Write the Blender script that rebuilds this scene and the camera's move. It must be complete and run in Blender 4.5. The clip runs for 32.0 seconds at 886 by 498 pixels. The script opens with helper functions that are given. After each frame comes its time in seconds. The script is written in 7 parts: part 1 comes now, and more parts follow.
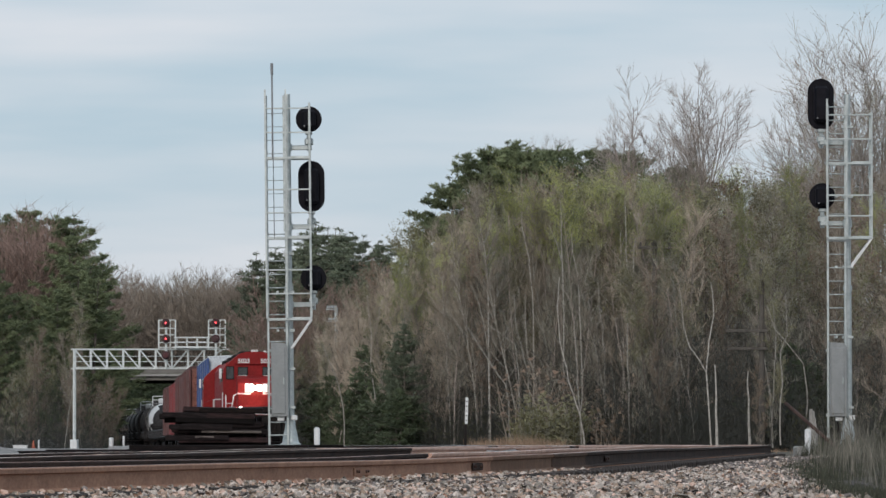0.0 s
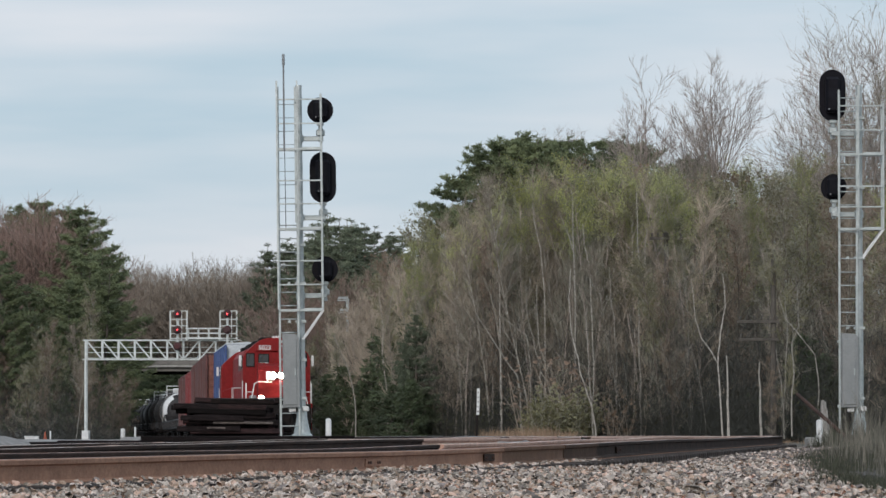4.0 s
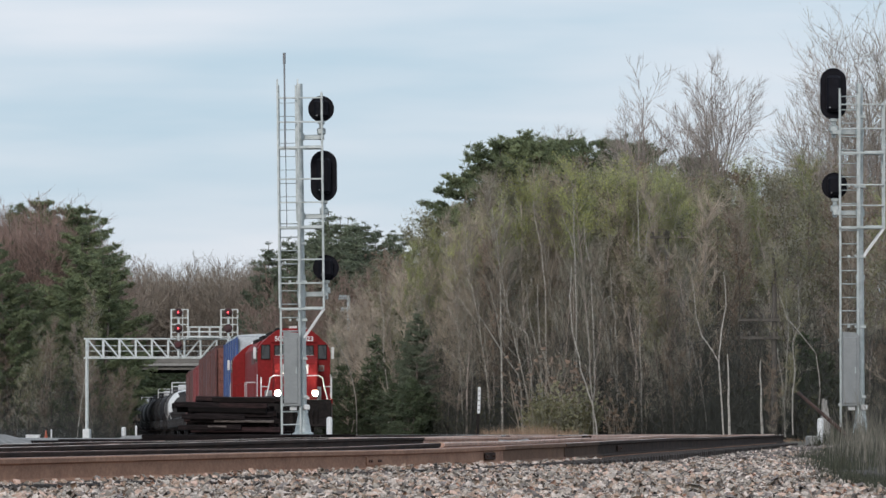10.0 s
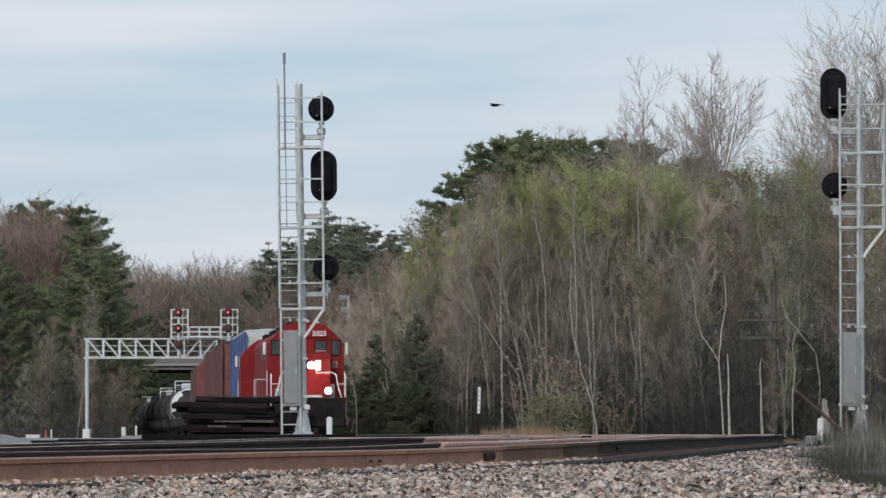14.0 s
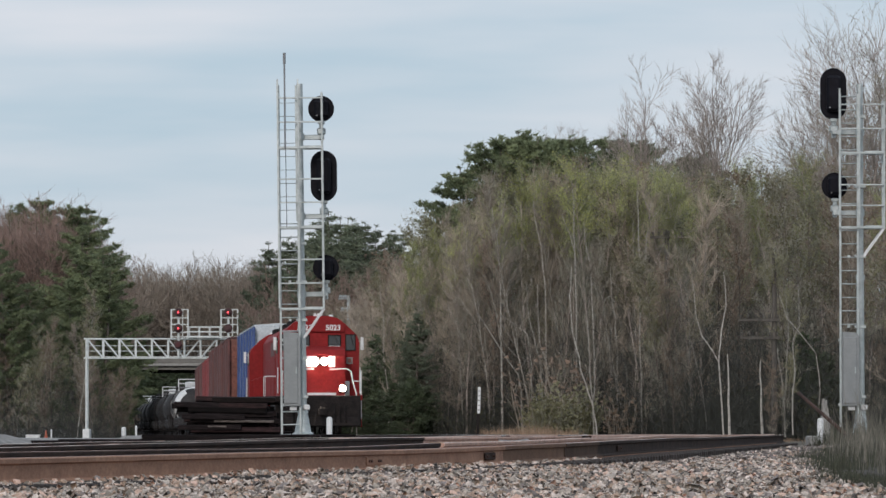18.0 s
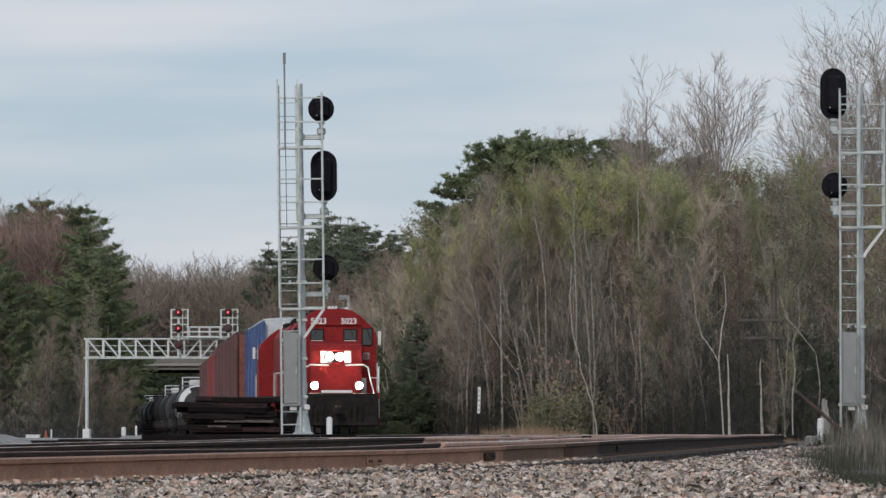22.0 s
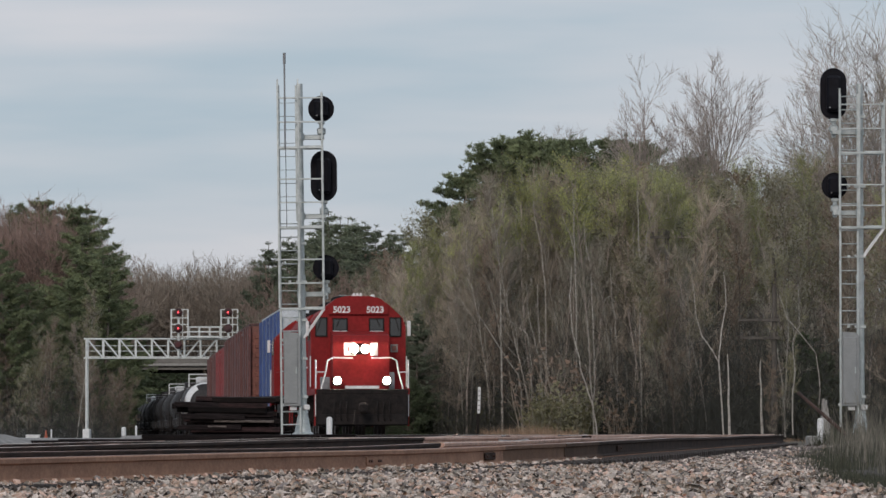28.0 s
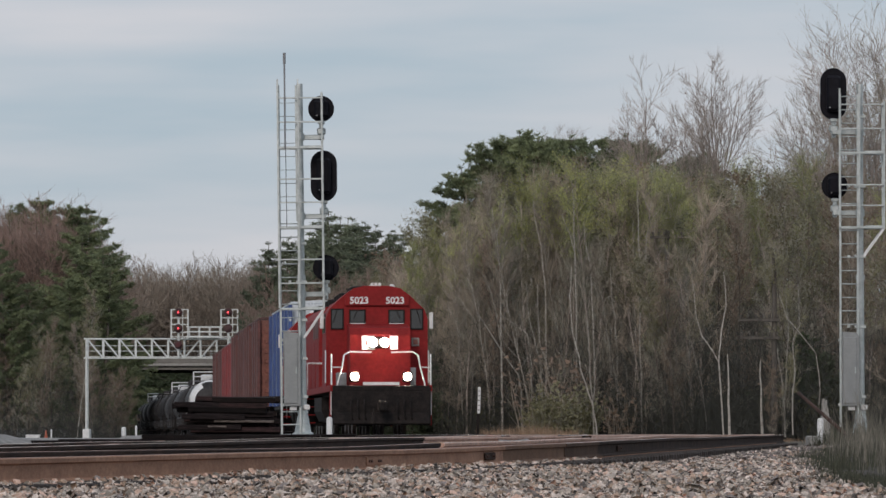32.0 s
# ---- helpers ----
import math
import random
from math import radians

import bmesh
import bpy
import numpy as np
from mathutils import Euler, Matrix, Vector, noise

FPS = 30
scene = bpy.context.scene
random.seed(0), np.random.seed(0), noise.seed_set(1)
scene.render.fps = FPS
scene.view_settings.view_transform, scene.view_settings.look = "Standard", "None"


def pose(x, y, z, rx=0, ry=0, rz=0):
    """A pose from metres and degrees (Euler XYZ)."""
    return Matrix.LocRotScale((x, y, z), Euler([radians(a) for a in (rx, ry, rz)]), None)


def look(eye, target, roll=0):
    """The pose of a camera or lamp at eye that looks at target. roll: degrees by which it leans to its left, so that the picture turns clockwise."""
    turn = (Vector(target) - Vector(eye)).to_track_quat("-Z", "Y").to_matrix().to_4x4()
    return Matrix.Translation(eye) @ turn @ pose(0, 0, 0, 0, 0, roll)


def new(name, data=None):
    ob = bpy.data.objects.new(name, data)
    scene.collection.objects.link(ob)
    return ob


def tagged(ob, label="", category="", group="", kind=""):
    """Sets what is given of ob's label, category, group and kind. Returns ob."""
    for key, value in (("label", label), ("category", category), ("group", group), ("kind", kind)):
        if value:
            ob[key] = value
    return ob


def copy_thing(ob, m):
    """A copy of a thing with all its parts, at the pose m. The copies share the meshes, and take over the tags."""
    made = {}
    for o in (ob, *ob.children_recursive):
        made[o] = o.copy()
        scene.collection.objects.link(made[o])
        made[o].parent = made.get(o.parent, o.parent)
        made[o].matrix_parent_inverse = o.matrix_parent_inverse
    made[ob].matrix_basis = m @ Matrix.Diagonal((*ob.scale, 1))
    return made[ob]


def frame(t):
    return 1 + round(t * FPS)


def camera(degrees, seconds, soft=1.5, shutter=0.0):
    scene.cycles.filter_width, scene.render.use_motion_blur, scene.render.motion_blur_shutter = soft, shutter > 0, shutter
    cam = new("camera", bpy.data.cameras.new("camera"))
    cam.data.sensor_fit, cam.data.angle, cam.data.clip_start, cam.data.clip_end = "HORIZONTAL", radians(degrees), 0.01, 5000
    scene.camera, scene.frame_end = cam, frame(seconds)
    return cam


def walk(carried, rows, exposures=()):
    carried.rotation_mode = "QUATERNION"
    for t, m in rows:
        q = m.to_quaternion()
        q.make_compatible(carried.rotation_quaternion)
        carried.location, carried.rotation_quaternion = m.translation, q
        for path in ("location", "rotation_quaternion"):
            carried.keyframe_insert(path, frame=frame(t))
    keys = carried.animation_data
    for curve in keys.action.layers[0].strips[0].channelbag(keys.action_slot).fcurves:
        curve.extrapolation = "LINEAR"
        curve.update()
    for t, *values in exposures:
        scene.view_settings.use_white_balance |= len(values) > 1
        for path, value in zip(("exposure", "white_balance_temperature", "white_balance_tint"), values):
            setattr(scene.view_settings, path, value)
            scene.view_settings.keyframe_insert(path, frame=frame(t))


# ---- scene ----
F = 9000.0          # long lens: distance over size at unit scale
ZC = 0.37           # camera height over the tie tops of the near track
cam = camera(9.957, 32.0)


def aim(du, dv):
    """The camera's pose, swung by small angles from its final rest."""
    return pose(0, 0, ZC, 90 + 1.986 - dv, 0, -du)


DEG = 180 / math.pi / F
PAN = [(0.0, -22, 18.5), (0.25, -21.5, 22), (0.5, -20, 24), (0.75, -18, 22), (1.0, -15.5, 18.5), (1.5, -10.5, 13), (2.0, -8, 10), (2.5, -6, 7.5),
       (3.0, -4.5, 5.5), (3.5, -2.8, 4), (4.5, -0.9, 1.3), (5.5, 0, 0), (6.0, 0, 0), (32.0, 0, 0)]
walk(cam, [(t, aim(-a * DEG, -b * DEG)) for t, a, b in PAN],
     exposures=[(0.0, 0.0, 6450, 13.5), (3.5, 0.02, 6450, 13.5), (5.5, 0.17, 6250, 12.5), (8.0, 0.17, 6300, 13), (13.0, 0.08, 6400, 14), (19.0, -0.01, 6450, 15), (25.0, -0.15, 6560, 16), (32.0, -0.23, 6640, 17)])

# ---- world and sun: a thin evening overcast ----
world = bpy.data.worlds.new("sky")
scene.world = world
world.use_nodes = True
wn, wl = world.node_tree.nodes, world.node_tree.links
wn.clear()
w_out = wn.new("ShaderNodeOutputWorld")
w_bg = wn.new("ShaderNodeBackground")
w_sky = wn.new("ShaderNodeTexSky")
w_sky.sky_type, w_sky.sun_disc = "NISHITA", False
w_sky.sun_elevation, w_sky.sun_rotation = radians(24), radians(191)
w_sky.air_density, w_sky.dust_density, w_sky.ozone_density = 1.0, 1.5, 1.5
w_bg.inputs["Strength"].default_value = 0.1
w_co = wn.new("ShaderNodeTexCoord")
w_map = wn.new("ShaderNodeMapping")
w_map.inputs["Scale"].default_value = (9.0, 9.0, 60.0)
w_map.inputs["Location"].default_value = (3.1, 0.0, 0.35)
w_n = wn.new("ShaderNodeTexNoise")
w_n.inputs["Scale"].default_value, w_n.inputs["Detail"].default_value, w_n.inputs["Roughness"].default_value = 0.9, 4, 0.5
w_r = wn.new("ShaderNodeValToRGB")
w_r.color_ramp.elements[0].position, w_r.color_ramp.elements[0].color = 0.33, (4.5, 5.95, 6.85, 1)
w_r.color_ramp.elements[1].position, w_r.color_ramp.elements[1].color = 0.72, (7.25, 7.62, 7.98, 1)
w_mix = wn.new("ShaderNodeMix")
w_mix.data_type = "RGBA"
w_mix.inputs["Factor"].default_value = 0.88
wl.new(w_co.outputs["Generated"], w_map.inputs["Vector"])
wl.new(w_map.outputs["Vector"], w_n.inputs["Vector"])
wl.new(w_n.outputs["Fac"], w_r.inputs["Fac"])
wl.new(w_sky.outputs["Color"], w_mix.inputs["A"])
wl.new(w_r.outputs["Color"], w_mix.inputs["B"])
wl.new(w_mix.outputs["Result"], w_bg.inputs["Color"])
wl.new(w_bg.outputs["Background"], w_out.inputs["Surface"])

sun = new("sun", bpy.data.lights.new("sun", "SUN"))
sun.data.energy, sun.data.angle, sun.data.color = 1.25, radians(11), (1.0, 0.93, 0.84)
sun.matrix_world = look((-30, -150, 70), (0, 0, 0))


# ---- materials ----
def material(name, base, dark=None, rough=0.8, metal=0.0, scale=8.0, fine=0.0, bump=0.0, bump_scale=60.0, vary=0.0, stretch=(1, 1, 1), island=False, emit=0.0,
             low=0.35, high=0.65, spec=0.5):
    """A surface of two colours mottled at two scales, with relief and a change from piece to piece."""
    m = bpy.data.materials.new(name)
    m.use_nodes = True
    n, l = m.node_tree.nodes, m.node_tree.links
    b = n["Principled BSDF"]
    b.inputs["Roughness"].default_value, b.inputs["Metallic"].default_value = rough, metal
    b.inputs["Specular IOR Level"].default_value = spec
    dark = dark or tuple(c * 0.7 for c in base)
    co = n.new("ShaderNodeTexCoord")
    mp = n.new("ShaderNodeMapping")
    mp.inputs["Scale"].default_value = stretch
    l.new(co.outputs["Object"], mp.inputs["Vector"])
    t1 = n.new("ShaderNodeTexNoise")
    t1.inputs["Scale"].default_value, t1.inputs["Detail"].default_value = scale, 6
    t1.inputs["Roughness"].default_value = 0.62
    l.new(mp.outputs["Vector"], t1.inputs["Vector"])
    ramp = n.new("ShaderNodeValToRGB")
    ramp.color_ramp.elements[0].position, ramp.color_ramp.elements[0].color = low, (*dark, 1)
    ramp.color_ramp.elements[1].position, ramp.color_ramp.elements[1].color = high, (*base, 1)
    l.new(t1.outputs["Fac"], ramp.inputs["Fac"])
    colour = ramp.outputs["Color"]
    if fine:
        t2 = n.new("ShaderNodeTexNoise")
        t2.inputs["Scale"].default_value, t2.inputs["Detail"].default_value = scale * 7, 3
        l.new(mp.outputs["Vector"], t2.inputs["Vector"])
        mr = n.new("ShaderNodeMapRange")
        mr.inputs["From Min"].default_value, mr.inputs["From Max"].default_value = 0.3, 0.7
        mr.inputs["To Min"].default_value, mr.inputs["To Max"].default_value = 1 - fine, 1 + fine
        l.new(t2.outputs["Fac"], mr.inputs["Value"])
        mx = n.new("ShaderNodeVectorMath")
        mx.operation = "SCALE"
        l.new(colour, mx.inputs[0])
        l.new(mr.outputs["Result"], mx.inputs["Scale"])
        colour = mx.outputs["Vector"]
    if vary:
        if island:
            src = n.new("ShaderNodeNewGeometry").outputs["Random Per Island"]
        else:
            src = n.new("ShaderNodeObjectInfo").outputs["Random"]
        hs = n.new("ShaderNodeHueSaturation")
        mr = n.new("ShaderNodeMapRange")
        mr.inputs["To Min"].default_value, mr.inputs["To Max"].default_value = 1 - vary, 1 + vary
        l.new(src, mr.inputs["Value"])
        l.new(mr.outputs["Result"], hs.inputs["Value"])
        mh = n.new("ShaderNodeMapRange")
        mh.inputs["To Min"].default_value, mh.inputs["To Max"].default_value = 0.5 + 0.03 * vary, 0.5 - 0.03 * vary
        l.new(src, mh.inputs["Value"])
        l.new(mh.outputs["Result"], hs.inputs["Hue"])
        l.new(colour, hs.inputs["Color"])
        colour = hs.outputs["Color"]
    l.new(colour, b.inputs["Base Color"])
    if bump:
        tb = n.new("ShaderNodeTexNoise")
        tb.inputs["Scale"].default_value, tb.inputs["Detail"].default_value = bump_scale, 4
        l.new(mp.outputs["Vector"], tb.inputs["Vector"])
        bp = n.new("ShaderNodeBump")
        bp.inputs["Strength"].default_value, bp.inputs["Distance"].default_value = bump, 0.02
        l.new(tb.outputs["Fac"], bp.inputs["Height"])
        l.new(bp.outputs["Normal"], b.inputs["Normal"])
    if emit:
        b.inputs["Emission Color"].default_value, b.inputs["Emission Strength"].default_value = (*base, 1), emit
    return m


MAT = {
    "galv": material("galvanised_steel", (0.52, 0.56, 0.56), (0.38, 0.42, 0.42), 0.42, 0.55, 5, 0.1, 0.05),
    "alu": material("aluminium_case", (0.27, 0.285, 0.29), (0.22, 0.235, 0.24), 0.5, 0.2, 3, 0.06, 0.05),
    "black": material("signal_black", (0.010, 0.010, 0.015), (0.006, 0.006, 0.009), 0.6, 0, 6, 0.1, 0.03, spec=0.12),
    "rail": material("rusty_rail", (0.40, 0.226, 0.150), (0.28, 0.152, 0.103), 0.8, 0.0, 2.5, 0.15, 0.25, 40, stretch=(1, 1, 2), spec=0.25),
    # rust paled in colour, in place of light reflected by the rails
    "brightrail": material("rusty_rail_with_glint", (0.62, 0.38, 0.29), (0.42, 0.24, 0.175), 0.55, 0.15, 2.5, 0.2, 0.2, 40, spec=0.4),
    "railtop": material("worn_railhead", (0.44, 0.27, 0.20), (0.30, 0.165, 0.12), 0.45, 0.3, 3, 0.2, 0.05),
    # darkrail, midrail and duskrail hold the near rail's shade in their colour
    "darkrail": material("dark_and_shaded_rail", (0.060, 0.036, 0.028), (0.026, 0.018, 0.015), 0.85, 0.0, 2.5, 0.2, 0.25, 40, spec=0.15),
    "midrail": material("half_shaded_rail", (0.22, 0.125, 0.082), (0.14, 0.08, 0.053), 0.82, 0.0, 2.5, 0.15, 0.25, 40, spec=0.2),
    "duskrail": material("shaded_brown_rail", (0.12, 0.072, 0.05), (0.075, 0.046, 0.033), 0.85, 0.0, 2.5, 0.15, 0.25, 40, spec=0.15),
    "gantrysteel": material("pale_weathered_steel", (0.72, 0.75, 0.74), (0.57, 0.61, 0.60), 0.55, 0.0, 3, 0.1, 0.05),
    "greytie": material("grey_weathered_tie", (0.20, 0.17, 0.155), (0.05, 0.04, 0.036), 0.9, 0, 5, 0.4, 0.4, 30, vary=0.4, stretch=(1, 6, 6)),
    # worn head with its glint put into a pale colour
    "railtan": material("worn_railhead_painted_glint", (0.80, 0.64, 0.55), (0.50, 0.30, 0.23), 0.4, 0.15, 1.3, 0.2, 0.03, low=0.42, high=0.55),
    "railshine": material("polished_railhead", (0.62, 0.58, 0.55), (0.4, 0.33, 0.28), 0.22, 0.9, 3, 0.15, 0.03),
    "tie": material("creosoted_tie", (0.018, 0.013, 0.013), (0.005, 0.004, 0.004), 0.85, 0, 4, 0.5, 0.4, 30, vary=0.6, stretch=(1, 6, 6), spec=0.15),
    "browntie": material("reddish_creosoted_tie", (0.036, 0.021, 0.020), (0.010, 0.007, 0.007), 0.85, 0, 4, 0.5, 0.4, 30, vary=0.6, stretch=(1, 6, 6), spec=0.2),
    "oldtie": material("weathered_tie", (0.055, 0.042, 0.036), (0.018, 0.014, 0.013), 0.9, 0, 5, 0.3, 0.4, 30, vary=0.4, stretch=(1, 6, 6)),
    # bed coloured dark so that gaps between stones look shaded
    "ballast": material("ballast_bed_gap_shade", (0.10, 0.085, 0.075), (0.03, 0.026, 0.023), 0.95, 0, 14, 0.5, 0.8, 22, low=0.3, high=0.7),
    "stone": material("ballast_stone", (0.60, 0.52, 0.455), (0.345, 0.30, 0.265), 0.85, 0, 14, 0.25, 0.2, 50, vary=0.5, island=True, spec=0.25),
    "pinkstone": material("pink_granite_stone", (0.58, 0.425, 0.335), (0.38, 0.275, 0.215), 0.85, 0, 12, 0.2, 0.2, 50, vary=0.45, island=True, spec=0.25),
    "darkstone": material("dark_basalt_stone", (0.235, 0.205, 0.19), (0.12, 0.106, 0.10), 0.85, 0, 12, 0.2, 0.2, 50, vary=0.5, island=True, spec=0.25),
    "cinder": material("dark_cinder_bed", (0.065, 0.055, 0.05), (0.025, 0.022, 0.02), 0.95, 0, 6, 0.5, 0.8, 22, low=0.3, high=0.7),
    "ground": material("woodland_ground", (0.105, 0.085, 0.06), (0.05, 0.045, 0.03), 0.95, 0, 0.35, 0.4, 0.5, 6),
    "gravel": material("grey_gravel", (0.34, 0.33, 0.32), (0.22, 0.21, 0.20), 0.95, 0, 0.8, 0.3, 0.4, 12),
    "red": material("red_locomotive_paint", (0.265, 0.019, 0.020), (0.20, 0.016, 0.016), 0.62, 0, 1.6, 0.12, 0.03, spec=0.15),
    "redcar": material("faded_red_car_paint", (0.27, 0.036, 0.036), (0.18, 0.03, 0.03), 0.6, 0, 1.4, 0.2, 0.1),
    "brown": material("oxide_brown_car_paint", (0.15, 0.055, 0.048), (0.085, 0.036, 0.033), 0.65, 0, 1.2, 0.3, 0.1),
    "brownend": material("rusty_brown_car_end", (0.26, 0.10, 0.075), (0.17, 0.07, 0.055), 0.7, 0, 1.6, 0.25, 0.1),
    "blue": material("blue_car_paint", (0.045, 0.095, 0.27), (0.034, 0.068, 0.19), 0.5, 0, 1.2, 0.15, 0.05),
    "navy": material("dark_blue_panel", (0.030, 0.062, 0.175), (0.022, 0.044, 0.12), 0.6, 0, 1.2, 0.2, 0.05),
    "umber": material("dark_brown_panel", (0.085, 0.036, 0.032), (0.05, 0.024, 0.022), 0.7, 0, 1.2, 0.3, 0.1),
    "white": material("white_paint", (0.78, 0.79, 0.79), (0.62, 0.63, 0.63), 0.5, 0, 2.5, 0.08, 0.05),
    "cream": material("cream_roof_paint", (0.62, 0.67, 0.70), (0.5, 0.55, 0.58), 0.5, 0, 1.5, 0.1, 0.05),
    "under": material("grimy_running_gear", (0.024, 0.019, 0.018), (0.010, 0.009, 0.009), 0.8, 0.1, 4, 0.3, 0.2, spec=0.2),
    "steelwheel": material("dull_wheel_steel", (0.16, 0.13, 0.115), (0.09, 0.075, 0.07), 0.5, 0.7, 5, 0.2, 0.1),
    "tank": material("black_tank_paint", (0.048, 0.045, 0.046), (0.026, 0.025, 0.026), 0.6, 0, 0.8, 0.25, 0.05, spec=0.25),
    "tankstreak": material("pale_spill_streaks", (0.42, 0.40, 0.37), (0.20, 0.19, 0.18), 0.7, 0, 3, 0.3, 0.1, stretch=(1, 1, 0.3)),
    "glass": material("dark_cab_glass", (0.02, 0.025, 0.03), (0.012, 0.014, 0.018), 0.08, 0, 2, 0, 0, spec=0.8),
    "greydoor": material("grey_steel_panel", (0.26, 0.27, 0.28), (0.2, 0.2, 0.21), 0.6, 0.2, 3, 0.1, 0.05),
    "lamp": material("lit_headlamp", (1.0, 0.86, 0.66), (1.0, 0.86, 0.66), 0.3, 0, 2, emit=260),
    "redlamp": material("lit_red_lens", (1.0, 0.06, 0.07), (1.0, 0.05, 0.06), 0.3, 0, 2, emit=4),
    "dimlamp": material("dim_red_lens", (0.07, 0.005, 0.009), (0.05, 0.004, 0.007), 0.3, 0, 2, emit=0.03),
    "hood": material("signal_hood_maroon", (0.06, 0.012, 0.016), (0.03, 0.01, 0.012), 0.5, 0, 6, 0.1),
    "concrete": material("grey_concrete", (0.36, 0.35, 0.33), (0.25, 0.245, 0.23), 0.9, 0, 2, 0.15, 0.2),
    "roofgrey": material("weathered_roof", (0.20, 0.19, 0.17), (0.15, 0.14, 0.13), 0.8, 0, 1, 0.15, 0.1),
    "rustpipe": material("rusty_bar", (0.085, 0.045, 0.035), (0.045, 0.026, 0.022), 0.85, 0.1, 6, 0.3, 0.3),
    "orange": material("orange_plastic", (0.42, 0.10, 0.045), (0.3, 0.07, 0.035), 0.5, 0, 4),
    "pole": material("old_utility_pole", (0.125, 0.112, 0.098), (0.07, 0.062, 0.055), 0.9, 0, 6, 0.2, 0.3, stretch=(1, 1, 0.2)),
    "birchbark": material("birch_bark", (0.43, 0.405, 0.36), (0.16, 0.14, 0.125), 0.8, 0, 3.0, 0.25, 0.2, 20, stretch=(1, 1, 2.5), low=0.30, high=0.55, vary=0.3),
    "birchpale": material("white_birch_stem", (0.40, 0.375, 0.335), (0.15, 0.13, 0.115), 0.8, 0, 4.0, 0.25, 0.2, 20, stretch=(1, 1, 2.5), low=0.32, high=0.55, vary=0.25),
    "greybark": material("grey_brown_bark", (0.16, 0.135, 0.115), (0.09, 0.076, 0.066), 0.9, 0, 4, 0.3, 0.3, 20, stretch=(1, 1, 0.4), vary=0.25),
    "palebark": material("pale_poplar_bark", (0.40, 0.345, 0.305), (0.26, 0.22, 0.195), 0.9, 0, 4, 0.3, 0.3, 20, stretch=(1, 1, 0.4), vary=0.2),
    "redtwig": material("reddish_brown_twigs", (0.33, 0.287, 0.232), (0.23, 0.20, 0.162), 0.9, 0, 0.7, 0.2, vary=0.22),
    # distance haze put into the twig colour by paling it
    "fartwig": material("hazed_brown_far_twigs", (0.315, 0.262, 0.212), (0.225, 0.187, 0.152), 0.9, 0, 0.5, 0.2, vary=0.15),
    "ruddytwig": material("reddish_far_twigs", (0.33, 0.235, 0.195), (0.235, 0.165, 0.14), 0.9, 0, 0.5, 0.2, vary=0.15),
    "greytwig": material("grey_brown_twigs", (0.35, 0.335, 0.272), (0.24, 0.23, 0.188), 0.9, 0, 0.7, 0.2, vary=0.22),
    # brush colour darkened to hold the shade inside the wood
    "darktwig": material("brush_twigs_with_shade", (0.066, 0.068, 0.059), (0.039, 0.041, 0.036), 0.9, 0, 0.7, 0.2),
    "tantwig": material("tan_twigs", (0.48, 0.41, 0.325), (0.345, 0.292, 0.232), 0.9, 0, 0.7, 0.2, vary=0.2),
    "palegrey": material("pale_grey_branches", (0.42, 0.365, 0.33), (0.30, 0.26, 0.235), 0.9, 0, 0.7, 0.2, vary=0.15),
    "bud": material("yellow_green_buds", (0.37, 0.395, 0.14), (0.265, 0.285, 0.105), 0.8, 0, 0.5, 0.2, vary=0.2),
    "palebud": material("cream_green_buds", (0.42, 0.40, 0.25), (0.30, 0.285, 0.18), 0.8, 0, 0.5, 0.2, vary=0.2),
    "lime": material("lime_green_spring_leaves", (0.46, 0.48, 0.17), (0.35, 0.37, 0.13), 0.8, 0, 0.5, 0.2, vary=0.15),
    "olive": material("olive_new_leaves", (0.26, 0.25, 0.135), (0.175, 0.168, 0.094), 0.85, 0, 0.5, 0.2, vary=0.25),
    "darkleaf": material("dark_olive_leaves", (0.115, 0.118, 0.062), (0.07, 0.073, 0.04), 0.85, 0, 0.5, 0.2, vary=0.25),
    "redbud": material("red_brown_buds", (0.26, 0.18, 0.125), (0.175, 0.12, 0.088), 0.85, 0, 0.5, 0.2, vary=0.25),
    # pine and spruce greens lightened in colour to suggest haze
    "needle": material("pine_needles", (0.180, 0.215, 0.108), (0.100, 0.128, 0.066), 0.7, 0, 0.6, 0.3, vary=0.22),
    "needleblue": material("spruce_needles", (0.175, 0.205, 0.135), (0.10, 0.125, 0.083), 0.75, 0, 0.6, 0.3, vary=0.22),
    "firneedle": material("dark_fir_needles", (0.085, 0.115, 0.056), (0.045, 0.062, 0.034), 0.75, 0, 0.6, 0.3, vary=0.25),
    "grass": material("green_grass", (0.074, 0.078, 0.050), (0.028, 0.031, 0.021), 0.85, 0, 1.0, 0.3, vary=0.45, island=True),
    "drygrass": material("dry_tan_grass", (0.36, 0.25, 0.165), (0.22, 0.15, 0.10), 0.9, 0, 1.0, 0.3, vary=0.3, island=True),
    "reed": material("pale_dead_reeds", (0.215, 0.20, 0.165), (0.11, 0.103, 0.084), 0.9, 0, 1.5, 0.3, vary=0.35, island=True),
    "bird": material("dark_feathers", (0.03, 0.028, 0.027), (0.018, 0.017, 0.017), 0.8, 0, 9),
}


